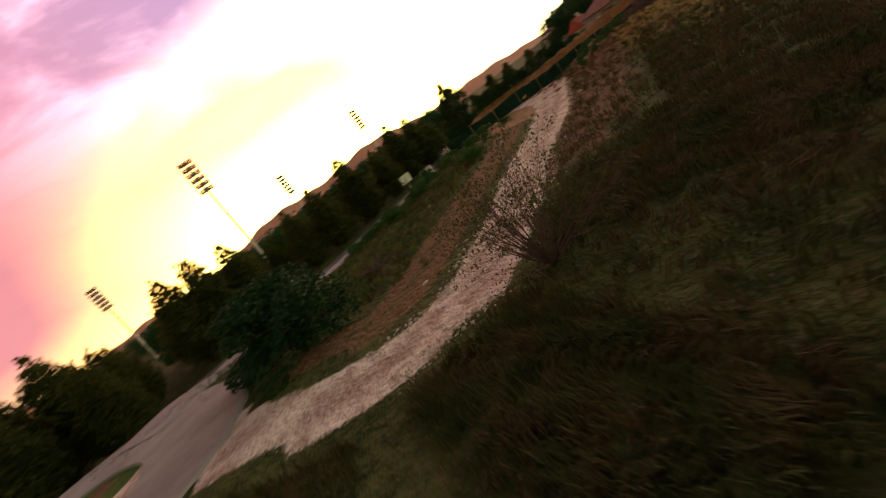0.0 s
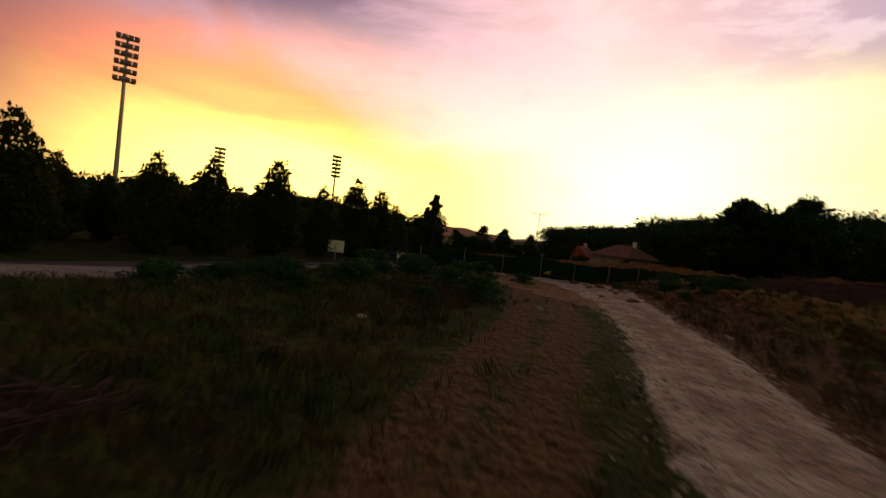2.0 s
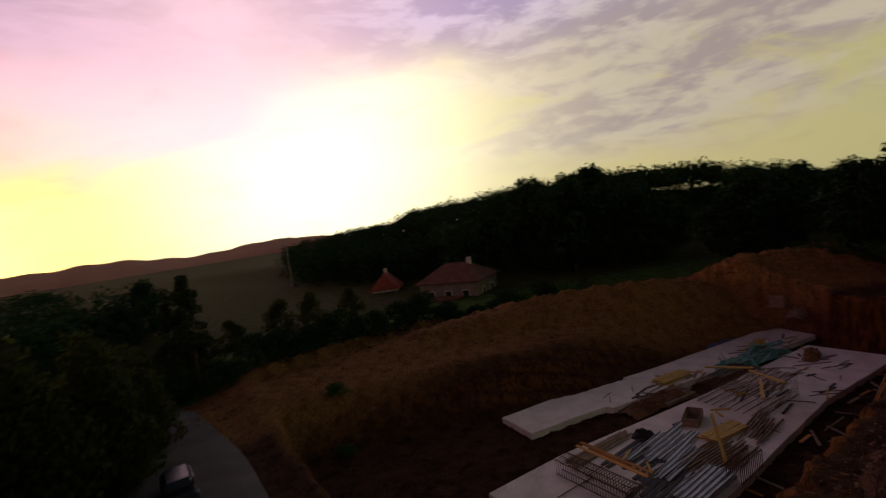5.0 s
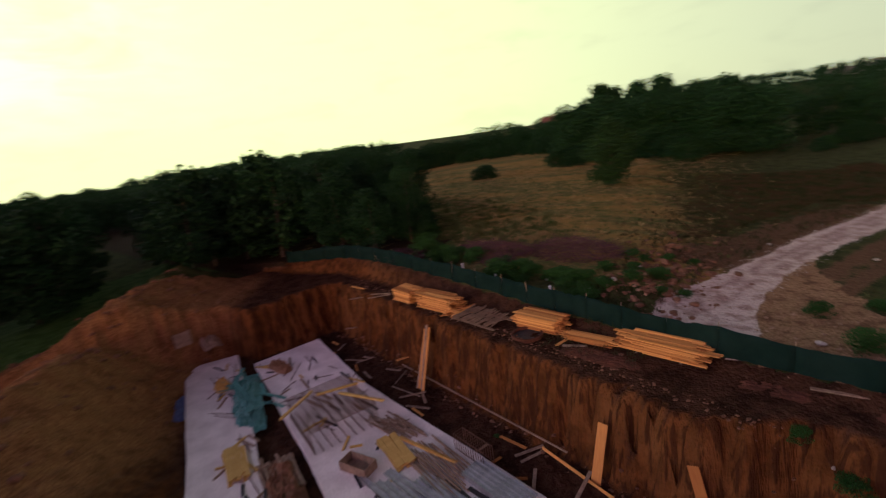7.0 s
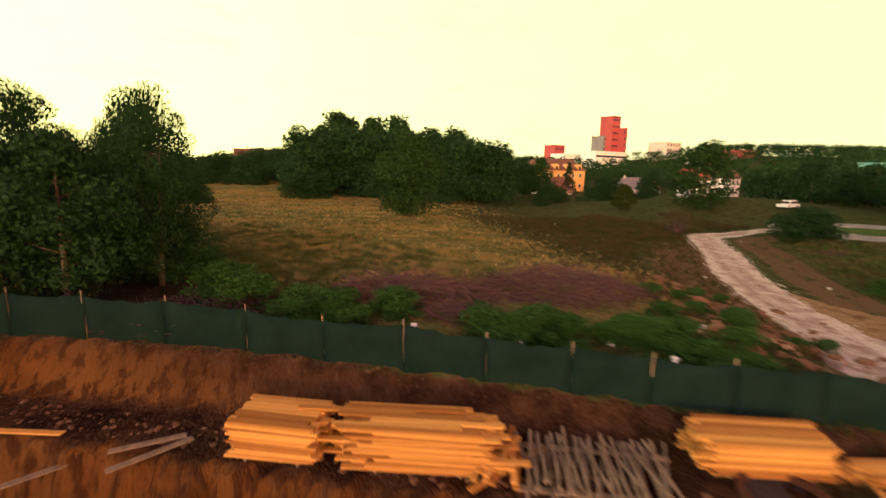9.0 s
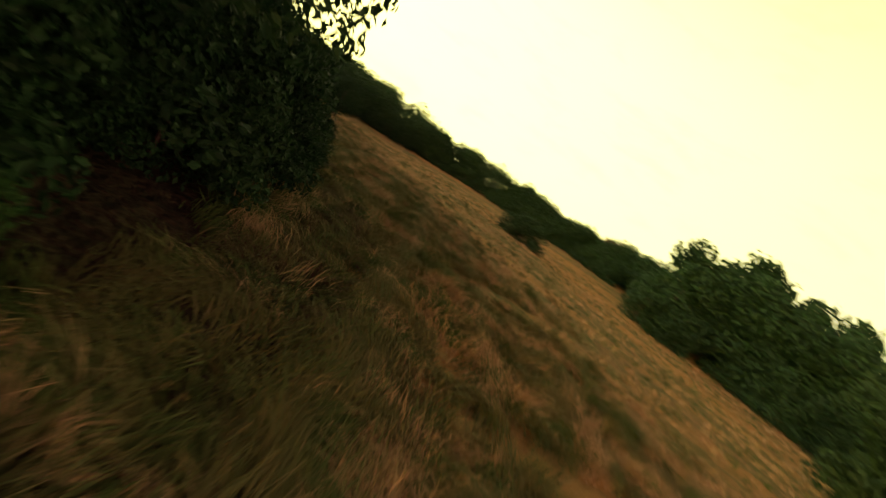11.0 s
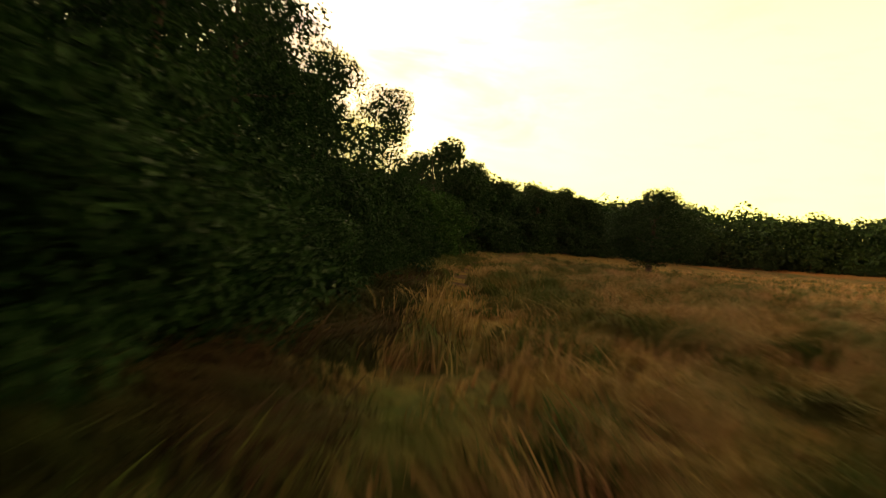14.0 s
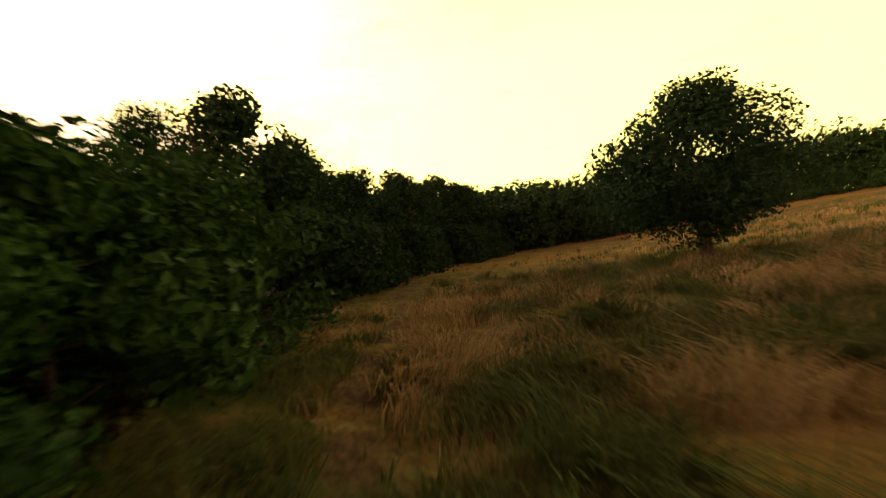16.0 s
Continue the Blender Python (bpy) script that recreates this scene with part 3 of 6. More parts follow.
def leaf_cloud(centers, radii, n, size, rng, flat=0.75):
    """Leaf quads scattered in the shells of clumps; returns vertices and faces."""
    pick = rng.choice(len(centers), n, p=np.array(radii) ** 2 / np.sum(np.array(radii) ** 2))
    d = rng.normal(size=(n, 3))
    d /= np.linalg.norm(d, axis=1)[:, None]
    r = np.array(radii)[pick] * (0.55 + 0.5 * rng.random(n) ** 0.6)
    c = np.array(centers)[pick] + d * r[:, None] * np.array([1, 1, flat])
    nrm = d + rng.normal(size=(n, 3)) * 0.7 + np.array([0, 0, 0.35])
    nrm /= np.linalg.norm(nrm, axis=1)[:, None]
    a = np.cross(nrm, rng.normal(size=(n, 3)))
    a /= np.linalg.norm(a, axis=1)[:, None]
    b = np.cross(nrm, a)
    s = size * (0.6 + 0.8 * rng.random(n))[:, None]
    fold = nrm * s * 0.25
    v = np.stack([c - a * s, c - b * s * 0.55 + fold, c + a * s, c + b * s * 0.55 + fold], 1).reshape(-1, 3)
    f = np.arange(4 * n).reshape(n, 4)
    return v, f


def limbs_of(bm, rng, top, spread, n, trunk_r, low):
    """Trunk and limbs; returns the limb ends."""
    bend = rng.normal(size=2) * 0.04 * top
    trunk = [(0, 0, -0.4), (0, 0, 0.1), (bend[0] * 0.4, bend[1] * 0.4, top * 0.35), (bend[0], bend[1], top * 0.7), (bend[0] * 1.2, bend[1] * 1.2, top * 0.93)]
    tube(bm, trunk, [trunk_r * 1.5, trunk_r * 1.15, trunk_r * 0.85, trunk_r * 0.5, trunk_r * 0.12], 8)
    ends = []
    for i in range(n):
        h = top * (low + (0.88 - low) * (i + rng.random() * 0.6) / n)
        a = i * 2.4 + rng.random()
        r = spread * (0.55 + 0.45 * rng.random()) * (1 - 0.45 * (h / top))
        k = h / top
        p0 = Vector((bend[0] * k, bend[1] * k, h))
        p2 = Vector((math.cos(a) * r, math.sin(a) * r, h + r * (0.25 + 0.35 * rng.random())))
        p1 = p0.lerp(p2, 0.5) + Vector((0, 0, -0.06 * r))
        tube(bm, [p0, p1, p2], [trunk_r * 0.36, trunk_r * 0.2, trunk_r * 0.05], 5)
        ends.append(p2)
    return ends


def make_tree(name, seed, top, spread, low, clumps, leaves, size, mat, label, shape="round", trunk_r=0.16, category="tree"):
    """A tree at the origin: a tapered trunk with limbs, and a crown of leaf clumps with gaps."""
    rng = np.random.default_rng(seed)
    ob = thing(name, pose(0, 0, -500), label, category)
    bm = bmesh.new()
    ends = limbs_of(bm, rng, top, spread * 0.8, 9 if shape != "poplar" else 12, trunk_r, low)
    part("trunk", bm, BARK, ob)
    cen, rad = [], []
    if shape == "poplar":
        for i in range(13):
            k = i / 12
            prof = spread * min(1.0, 3.0 * k + 0.5) * (1 - 0.86 * (max(0, k - 0.22) / 0.78) ** 1.9)
            h = top * (low + (1 - low) * k)
            cen.append((0, 0, h))
            rad.append(prof * 0.62 + 0.15)
            for j in range(5):
                a = i * 0.9 + j * 1.257 + rng.random() * 0.7
                q = prof * (0.5 + 0.25 * rng.random())
                cen.append((math.cos(a) * q, math.sin(a) * q, h + 0.35 * rng.normal()))
                rad.append(prof * (0.26 + 0.16 * rng.random()) + 0.1)
    for i in range(0 if shape == "poplar" else clumps):
        k = (i + 0.5) / clumps
        h = low + (1 - low) * k
        if shape == "cone":
            prof = 1.05 * (1 - k) + 0.06
        elif shape == "dome":
            prof = math.sqrt(max(0.03, 1 - k ** 2.2))
        else:
            prof = math.sqrt(max(0.04, 1 - (2 * k - 0.75) ** 2)) if k > 0.2 else 0.55 + 2.0 * k
        a = rng.random() * 2 * math.pi
        r = spread * prof * math.sqrt(rng.random()) * 0.95
        cen.append((math.cos(a) * r, math.sin(a) * r, top * h * 0.97))
        rad.append(spread * (0.20 + 0.15 * rng.random()) * (0.7 if shape == "cone" else 1.0))
    for e in () if shape == "poplar" else ends:
        cen.append(tuple(e))
        rad.append(spread * 0.2)
    v, f = leaf_cloud(cen, rad, leaves, size, rng)
    me = mesh_np("crown", v, f, mat)
    cr = new("crown", me)
    cr.parent = ob
    return ob


TREES = {
    "broad": [make_tree("broadleaf_tree", s, 9.5, 4.0, 0.16, 70, 9000, 0.16, LEAF, "dark green broadleaf tree with a dense uneven crown") for s in (1, 2, 3)],
    "tall": [make_tree("broadleaf_tree", s, 11.5, 3.6, 0.12, 80, 20000, 0.09, LEAF, "tall dark green woodland tree at the wood's edge", "dome") for s in (11, 12)],
    "olive": [make_tree("broadleaf_tree", s, 7.0, 3.0, 0.10, 55, 6000, 0.15, LEAF_OLIVE, "olive green roadside tree with ragged foliage") for s in (21, 22)],
    "poplar": [make_tree("street_tree", s, 8.6, 3.0, 0.08, 100, 9000, 0.17, LEAF_OLIVE, "tall street tree with a dense pointed dark crown", "poplar", 0.14) for s in (31, 32, 33)],
    "conifer": [make_tree("conifer", s, 10.0, 2.4, 0.10, 60, 4500, 0.16, NEEDLE, "dark pointed conifer with drooping branches", "cone", 0.15) for s in (41, 42)],
    "oak": [make_tree("broadleaf_tree", 92, 4.7, 2.6, 0.25, 90, 27000, 0.062, LEAF, "small spreading tree with a short trunk in the meadow", "round", 0.16)],
    "mid": [make_tree("broadleaf_tree", s, 9.5, 4.0, 0.08, 85, 11000, 0.17, LEAF_MID, "round green broadleaf tree with a full crown") for s in (81, 82)],
    "far": [make_tree("broadleaf_tree", s, 9.5, 4.0, 0.12, 70, 3200, 0.27, LEAF, "dark green broadleaf tree with a dense uneven crown") for s in (61, 62, 63)],
    "lowbush": [make_tree("bush", 71, 2.6, 2.0, 0.0, 40, 2600, 0.12, LEAF_FRESH, "fresh green leafy shrub", "dome", 0.05, "bush"), make_tree("bush", 72, 2.6, 2.0, 0.0, 40, 2600, 0.12, LEAF, "dense dark green bush", "dome", 0.05, "bush")],
    "bush": [make_tree("bush", s, 2.6, 2.0, 0.0, 60, 12500, 0.068, m, lab, "dome", 0.05, "bush") for s, m, lab in ((51, LEAF, "dense dark green bush"), (52, LEAF_FRESH, "fresh green leafy shrub"))],
}


def put(kind, which, x, y, scale=1.0, turn=0.0, sz=None, group="", label="", sink=0.0):
    src = TREES[kind][which % len(TREES[kind])]
    m = pose(x, y, ground_z(x, y) - sink, 0, 0, turn)
    ob = copy_thing(src, m)
    ob.matrix_basis = m @ Matrix.Diagonal((scale, scale, sz or scale, 1))
    return tagged(ob, label, group=group)


RNG = np.random.default_rng(5)


def row_of(kind, line, gap, jitter, smin, smax, group):
    for (ax, ay), (bx, by) in zip(line, line[1:]):
        L = math.hypot(bx - ax, by - ay)
        for i in range(max(1, int(L / gap))):
            t = (i + RNG.random() * 0.5) * gap / L
            x, y = ax + (bx - ax) * t + RNG.normal() * jitter, ay + (by - ay) * t + RNG.normal() * jitter
            put(kind, {"bush": 0, "lowbush": 1}.get(kind, int(RNG.integers(9))), x, y, smin + (smax - smin) * RNG.random(), RNG.random() * 360, group=group)


# trees along the field's north edge, beside the flight
row_of("tall", [(52.8, 34.2), (57.2, 30.8), (61.8, 28.6), (68.2, 26.0), (76.2, 23.0), (81, 21.0)], 3.4, 0.35, 0.66, 0.88, "wood edge trees")
put("tall", 0, 49.0, 34.1, 0.82, 30, group="wood edge trees")
put("tall", 1, 46.8, 38.6, 0.70, 80, group="wood edge trees")
put("tall", 1, 83.0, 18.0, 0.60, 10, group="wood edge trees")
put("tall", 0, 88.6, 16.2, 0.33, 200, group="wood edge trees")
put("tall", 1, 93.4, 13.6, 0.52, 120, group="wood edge trees")
put("tall", 0, 80.4, 20.6, 0.62, 290, group="wood edge trees")
row_of("broad", [(52, 41), (62, 35), (74, 31), (88, 25), (100, 18)], 5.0, 1.2, 0.85, 1.15, "wood edge trees")
row_of("bush", [(47.6, 36.6), (49.6, 32.8), (52.2, 30.4), (55.0, 27.9), (59.6, 25.6), (66.0, 23.6), (74.2, 20.6), (79.0, 18.8), (83.5, 15.6)], 1.5, 0.25, 0.6, 1.15, "wood edge bushes")
row_of("bush", [(50.6, 30.2), (53.2, 27.3), (56.0, 25.5), (60.0, 23.9), (66.0, 22.2), (72.0, 20.2), (77.0, 18.0)], 1.3, 0.15, 0.42, 0.6, "wood edge bushes")
row_of("tall", [(51.6, 33.6), (55.8, 29.6), (60.6, 27.6), (67.0, 25.2)], 4.2, 0.3, 0.6, 0.78, "wood edge trees")
row_of("far", [(60, 46), (72, 40), (90, 33)], 5.5, 1.5, 1.0, 1.3, "wood trees")
row_of("far", [(64, 54), (78, 48), (96, 40)], 6.5, 1.5, 1.0, 1.3, "wood trees")
row_of("far", [(70, 64), (84, 58), (100, 52)], 6.5, 1.5, 1.0, 1.3, "wood trees")
row_of("far", [(76, 76), (90, 70)], 6.5, 1.5, 1.0, 1.3, "wood trees")
row_of("far", [(69, 84), (76, 89), (83, 95), (92, 102)], 4.6, 1.2, 1.35, 1.6, "wood trees")
row_of("far", [(74, 80), (82, 85), (92, 92), (100, 100)], 5.0, 1.2, 1.3, 1.6, "wood trees")
# woods across the field
row_of("broad", [(95, 11.5), (101, 6), (106, -2), (112, -14)], 2.6, 0.6, 0.55, 0.80, "far field trees")
row_of("lowbush", [(93, 10), (99, 4.5), (104, -3), (110, -15)], 2.0, 0.4, 0.7, 1.1, "far field bushes")
row_of("lowbush", [(110, -20), (106, -36), (96, -43), (82, -46), (68, -44), (56, -38)], 3.0, 0.8, 1.0, 1.5, "far field bushes")
# dome wood by the town
row_of("far", [(50, -22), (44, -25), (34, -26), (24, -26), (18, -24)], 3.6, 0.8, 0.85, 1.1, "hilltop wood trees")
row_of("lowbush", [(51, -19), (42, -22), (32, -22), (22, -20)], 3.0, 0.6, 1.2, 1.7, "hilltop wood bushes")
row_of("far", [(46, -34), (38, -38), (26, -37), (18, -34)], 4.2, 1.0, 1.15, 1.5, "hilltop wood trees")
# street trees
row_of("poplar", [(-66, 4), (-46, 30), (-29, 52), (-16, 67), (-6, 76.5), (4, 86), (16, 97)], 5.0, 0.4, 0.90, 1.32, "street tree row")
row_of("poplar", [(-74, 10), (-52, 38), (-36, 60), (-22, 76), (-6, 92), (10, 108)], 5.0, 1.5, 0.75, 1.05, "stadium trees")
row_of("far", [(-80, 30), (-58, 56), (-36, 82), (-14, 104), (10, 124), (34, 140)], 7.0, 2.0, 0.7, 0.95, "stadium trees")
row_of("conifer", [(18, 104), (30, 112)], 5.0, 1.5, 0.8, 1.2, "conifers by the street")
put("broad", 0, 48.5, 42.5, 0.7, 70, label="dark broadleaf tree at the wood's corner")
put("bush", 0, 63.0, -9.5, 1.5, 40, sz=1.0, label="low dark bush alone in the dry meadow")
for bx_, by_, bs_ in ((82.6, 17.4, 1.05), (84.8, 15.4, 1.1), (87.0, 14.0, 1.15), (86.0, 17.6, 1.3), (89.5, 15.4, 1.3)):
    put("bush", 1, bx_, by_, bs_, bx_ * 50, group="wood edge bushes", label="dense rounded green bush along the meadow path")
put("broad", 0, 71, 90, 0.75, 15, label="round dark tree beside the farmhouse")
row_of("lowbush", [(12, 104), (24, 101), (36, 95.5), (46, 89.5), (55, 82)], 2.6, 0.7, 0.7, 1.3, "hedge behind the spoil bank")
row_of("olive", [(16, 110), (30, 107), (40, 103), (46, 99)], 4.5, 1.2, 0.5, 0.75, "orchard trees")
put("mid", 0, 33.0, 7.0, 1.0, 20, label="single round broadleaf tree in the dry meadow")
put("oak", 0, 84.7, 2.0, 1.0, 120, sink=0.05, label="small spreading tree with a short trunk in the meadow")
put("mid", 1, -15.5, -8.5, 1.3, 60, sz=1.12, label="large round tree beside the turning circle")
put("bush", 0, -7.2, 18.8, 1.62, 10, sz=1.15, label="large dense dark green bush by the dirt road")
put("bush", 1, 45.6, 36.0, 0.5, 10, label="fresh green shrub at the wood's edge")


def near_line(x, y, line, d):
    return float(polyline_distance(np.array([x]), np.array([y]), line)[0][0]) < d


def forest(name, region, n, seed, hmin, hmax, label, per=46, size=0.5):
    """Far woodland: many crowns of leaf clumps joined in one mesh."""
    rng = np.random.default_rng(seed)
    cen, rad = [], []
    x0, x1, y0, y1, keep = region
    while len(cen) < 9 * n:
        x, y = x0 + (x1 - x0) * rng.random(), y0 + (y1 - y0) * rng.random()
        if not keep(x, y):
            continue
        h = hmin + (hmax - hmin) * rng.random()
        z = ground_z(x, y)
        r = 2.0 + 1.3 * rng.random()
        cen.append((x, y, z + h * 0.88))
        rad.append(r * 0.62)
        for k in range(8):
            a = k * 1.57 + rng.random() * 1.2
            q = r * (0.55 if k < 4 else 0.75) * (0.7 + 0.5 * rng.random())
            cen.append((x + math.cos(a) * q, y + math.sin(a) * q, z + h * (0.70 + 0.12 * rng.random() if k < 4 else 0.14 + 0.30 * rng.random())))
            rad.append(r * (0.48 + 0.22 * rng.random()))
    v, f = leaf_cloud(cen, rad, n * per, size, rng, 0.9)
    ob = new(name, mesh_np(name, v, f, LEAF))
    return tagged(ob, label, "wood", kind="stuff")


forest("woodland", (66, 150, 60, 190, lambda x, y: y > 100 - 0.55 * (x - 66) and y < 34 + 1.1 * x), 700, 3, 8, 12, "dense dark woodland on the hillside", 170, 0.36)
forest("woodland", (66, 150, 100, 200, lambda x, y: 34 + 1.75 * x > y > 34 + 1.1 * x and y > 112), 260, 33, 5.5, 8.5, "low woodland where the hillside runs out", 170, 0.36)
forest("woodland", (45, 125, -75, 0, lambda x, y: near_line(x, y, [(118, -8), (114, -28), (106, -42), (92, -52), (74, -56), (58, -48), (50, -36)], 4.5)), 180, 8, 4.5, 6.8, "dense hedge of trees along the meadow's far edge", 800, 0.24)
forest("woodland", (-10, 60, -60, -18, lambda x, y: near_line(x, y, [(45, -26), (36, -29), (26, -30), (18, -28)], 6.0)), 140, 9, 9, 12.5, "dense rounded wood on the rise by the town", 650, 0.28)
forest("woodland", (100, 190, -70, 70, lambda x, y: x > 120 - 0.1 * y), 600, 4, 6, 9.0, "dark woodland beyond the meadow", 230, 0.34)
forest("woodland", (190, 330, -150, 200, lambda x, y: True), 500, 31, 6, 9, "far dark woodland on the eastern skyline", 80, 0.8)
forest("woodland", (-170, 30, 60, 260, lambda x, y: y > 118 + 0.75 * x * (x < 0) + 0.9 * max(x, 0) and y > 70 - x), 700, 6, 6, 9, "trees of the valley beyond the stadium", 120, 0.45)

# ---- building site ----
PITM = Matrix(((PIT_D[0], PIT_N[0], 0, PIT_O[0]), (PIT_D[1], PIT_N[1], 0, PIT_O[1]), (0, 0, 1, 0), (0, 0, 0, 1)))


def slab(corners, z, thick, label):
    """A cast concrete strip with slightly uneven edges."""
    bm = bmesh.new()
    rng = np.random.default_rng(int(abs(corners[0][0] * 10)))
    ring = []
    for (ax, ay), (bx, by) in zip(corners, corners[1:] + corners[:1]):
        k = max(2, int(math.hypot(bx - ax, by - ay) / 1.5))
        for i in range(k):
            j = rng.normal(size=2) * 0.025 if i else (0, 0)
            ring.append((ax + (bx - ax) * i / k + j[0], ay + (by - ay) * i / k + j[1]))
    vs = [bm.verts.new((x, y, 0)) for x, y in ring]
    f = bm.faces.new(vs)
    r = bmesh.ops.extrude_face_region(bm, geom=[f])
    bmesh.ops.translate(bm, vec=(0, 0, -thick), verts=[v for v in r["geom"] if isinstance(v, bmesh.types.BMVert)])
    bmesh.ops.recalc_face_normals(bm, faces=bm.faces[:])
    ob = part("concrete_slab", bm, CONCRETE)
    ob.matrix_basis = PITM @ pose(0, 0, z)
    return tagged(ob, label, "slab", "foundation slabs")


slab([(3.0, 20.8), (2.6, 17.2), (9.2, 16.0), (9.4, 15.4), (33.4, 10.8), (34.6, 15.0), (16.7, 18.0), (9.0, 20.0)], SLAB_Z, 0.5, "long pale concrete foundation slab with clutter on it")
slab([(-3.9, 4.6), (18.5, 5.4), (29.9, 4.3), (30.0, 10.3), (14.2, 11.9), (2.0, 13.7), (-3.9, 13.9)], SLAB_Z, 0.5, "broad pale concrete foundation slab covered with building material")
slab([(-10.2, -0.6), (-4.3, 0.8), (-4.3, 13.0), (-10.2, 12.4)], SLAB_Z + 0.05, 0.5, "pale concrete slab at the pit's near end")


def beam_mesh(l, w, h, bevel=0.004):
    bm = bmesh.new()
    box(bm, -l / 2, l / 2, -w / 2, w / 2, 0, h, bevel=bevel)
    return bm


def mesh_of(name, bm, mat):
    me = bpy.data.meshes.new(name)
    bm.to_mesh(me)
    bm.free()
    me.materials.append(mat)
    return me


BOARD = mesh_of("board", beam_mesh(4.0, 0.20, 0.045), TIMBER)
BOARD_GREY = mesh_of("board", beam_mesh(4.0, 0.20, 0.045), TIMBER_GREY)
BATTEN = mesh_of("batten", beam_mesh(3.0, 0.07, 0.06), TIMBER_GREY)
PANEL = mesh_of("panel", beam_mesh(2.5, 0.5, 0.045), TIMBER)


def timber_stack(m, layers, across, length, seed, label, ragged=0.15, mesh=BOARD, lift=0.07):
    """Boards stacked layer on layer on two bearers."""
    rng = np.random.default_rng(seed)
    ob = thing("timber_stack", m, label, "timber stack", "timber stacks")
    k = length / 4.0
    for s in (-1, 1):
        b = new("bearer", BATTEN)
        b.parent, b.matrix_basis = ob, pose(s * length * 0.32, 0, 0, 0, 0, 90) @ Matrix.Diagonal((across * 0.21 / 3.0, 1, 1, 1))
    for i in range(layers):
        for j in range(across):
            if i > layers * 0.7 and rng.random() < 0.25 * (ragged > 0.1):
                continue
            b = new("board", mesh)
            b.parent = ob
            b.matrix_basis = pose(rng.normal() * ragged * (2.2 if rng.random() < 0.2 else 1), (j - (across - 1) / 2) * 0.21 + rng.normal() * 0.012, lift + i * 0.062, 0, 0, rng.normal() * 0.7) @ Matrix.Diagonal((k * (1 + 0.06 * rng.normal()), 1, 1.28, 1))
    return ob


def on_site(x, y, turn):
    return pose(x, y, ground_z(x, y), 0, 0, turn)


timber_stack(on_site(39.3, 49.6, -16), 16, 7, 2.2, 1, "tall neat stack of fresh yellow boards by the fence", 0.06)
timber_stack(on_site(35.7, 50.4, -12), 18, 7, 3.3, 2, "tall ragged stack of fresh yellow boards by the fence", 0.30)
timber_stack(on_site(27.0, 51.6, -12), 14, 7, 3.0, 3, "neat square stack of yellow boards beside a soakaway hole", 0.09)
timber_stack(on_site(19.6, 53.2, -13), 13, 6, 3.6, 4, "ragged stack of long yellow boards at the pit's rim", 0.42)
timber_stack(on_site(23.9, 52.7, -8), 5, 4, 2.6, 5, "low pile of leftover yellow boards", 0.3)


def leaning_battens(x, y):
    rng = np.random.default_rng(8)
    ob = thing("batten_heap", on_site(x, y, -16), "heap of dark weathered battens leaning side by side", "timber heap", "timber stacks")
    for s in (-0.9, 0.9):
        b = new("bearer", BOARD_GREY)
        b.parent, b.matrix_basis = ob, pose(0, s, 0.0, 0, 0, 0)
    for i in range(34):
        b = new("batten", BATTEN)
        b.parent = ob
        b.matrix_basis = pose(-1.7 + i * 0.105, rng.normal() * 0.08, 0.10 + 0.12 * rng.random() + 0.06 * (i % 3), 5 + 3 * rng.random(), rng.normal() * 3, 90 + rng.normal() * 6) @ Matrix.Diagonal((0.8, 1, 1, 1))
    for i in range(9):
        b = new("board", BOARD)
        b.parent = ob
        b.matrix_basis = pose(1.95 + 0.12 * i, rng.normal() * 0.15, 0.10 + 0.05 * (i % 4), 4, 0, 84 + rng.normal() * 9) @ Matrix.Diagonal((0.5, 0.8, 1, 1))


leaning_battens(31.4, 51.6)


def loose(mesh, name, m, label, category="plank", group="loose planks"):
    ob = new(name, mesh)
    ob.matrix_basis = m
    return tagged(ob, label, category, group)


_r = np.random.default_rng(12)
for i, (x, y, turn, k, me) in enumerate([(45.0, 49.2, 38, 0.6, BOARD_GREY), (46.6, 49.0, 30, 0.6, BOARD_GREY), (46.4, 48.2, -10, 0.5, BOARD), (38.6, 52.0, 55, 0.4, BOARD), (42.6, 49.6, 40, 0.5, BOARD_GREY), (42.9, 49.1, 20, 0.45, BOARD_GREY), (33.5, 51.2, 32, 0.7, BOARD), (12.5, 54.9, -3, 0.5, BOARD_GREY), (25.0, 53.3, 70, 0.3, BOARD), (24.2, 53.6, 15, 0.35, BOARD_GREY)]):
    loose(me, "plank", pose(x, y, ground_z(x, y) + 0.03, 0, 0, turn) @ Matrix.Diagonal((k, 1, 1, 1)), "loose sawn plank lying on bare soil near the stacks")
for i in range(26):
    u, v = -2 + 32 * _r.random(), 2.3 + 2.4 * _r.random()
    x, y = pit_xy(u, v)
    loose(BOARD_GREY if i % 3 else BOARD, "plank", pose(x, y, ground_z(x, y) + 0.05 + 0.05 * (i % 3), _r.normal() * 3, _r.normal() * 4, _r.random() * 180) @ Matrix.Diagonal((0.2 + 0.3 * _r.random(), 0.9, 1, 1)), "offcut plank thrown down at the foot of the cut")


def at_pit(u, v, z=0.0, turn=0.0, rx=0.0, ry=0.0):
    return PITM @ pose(u, v, z, rx, ry, turn)


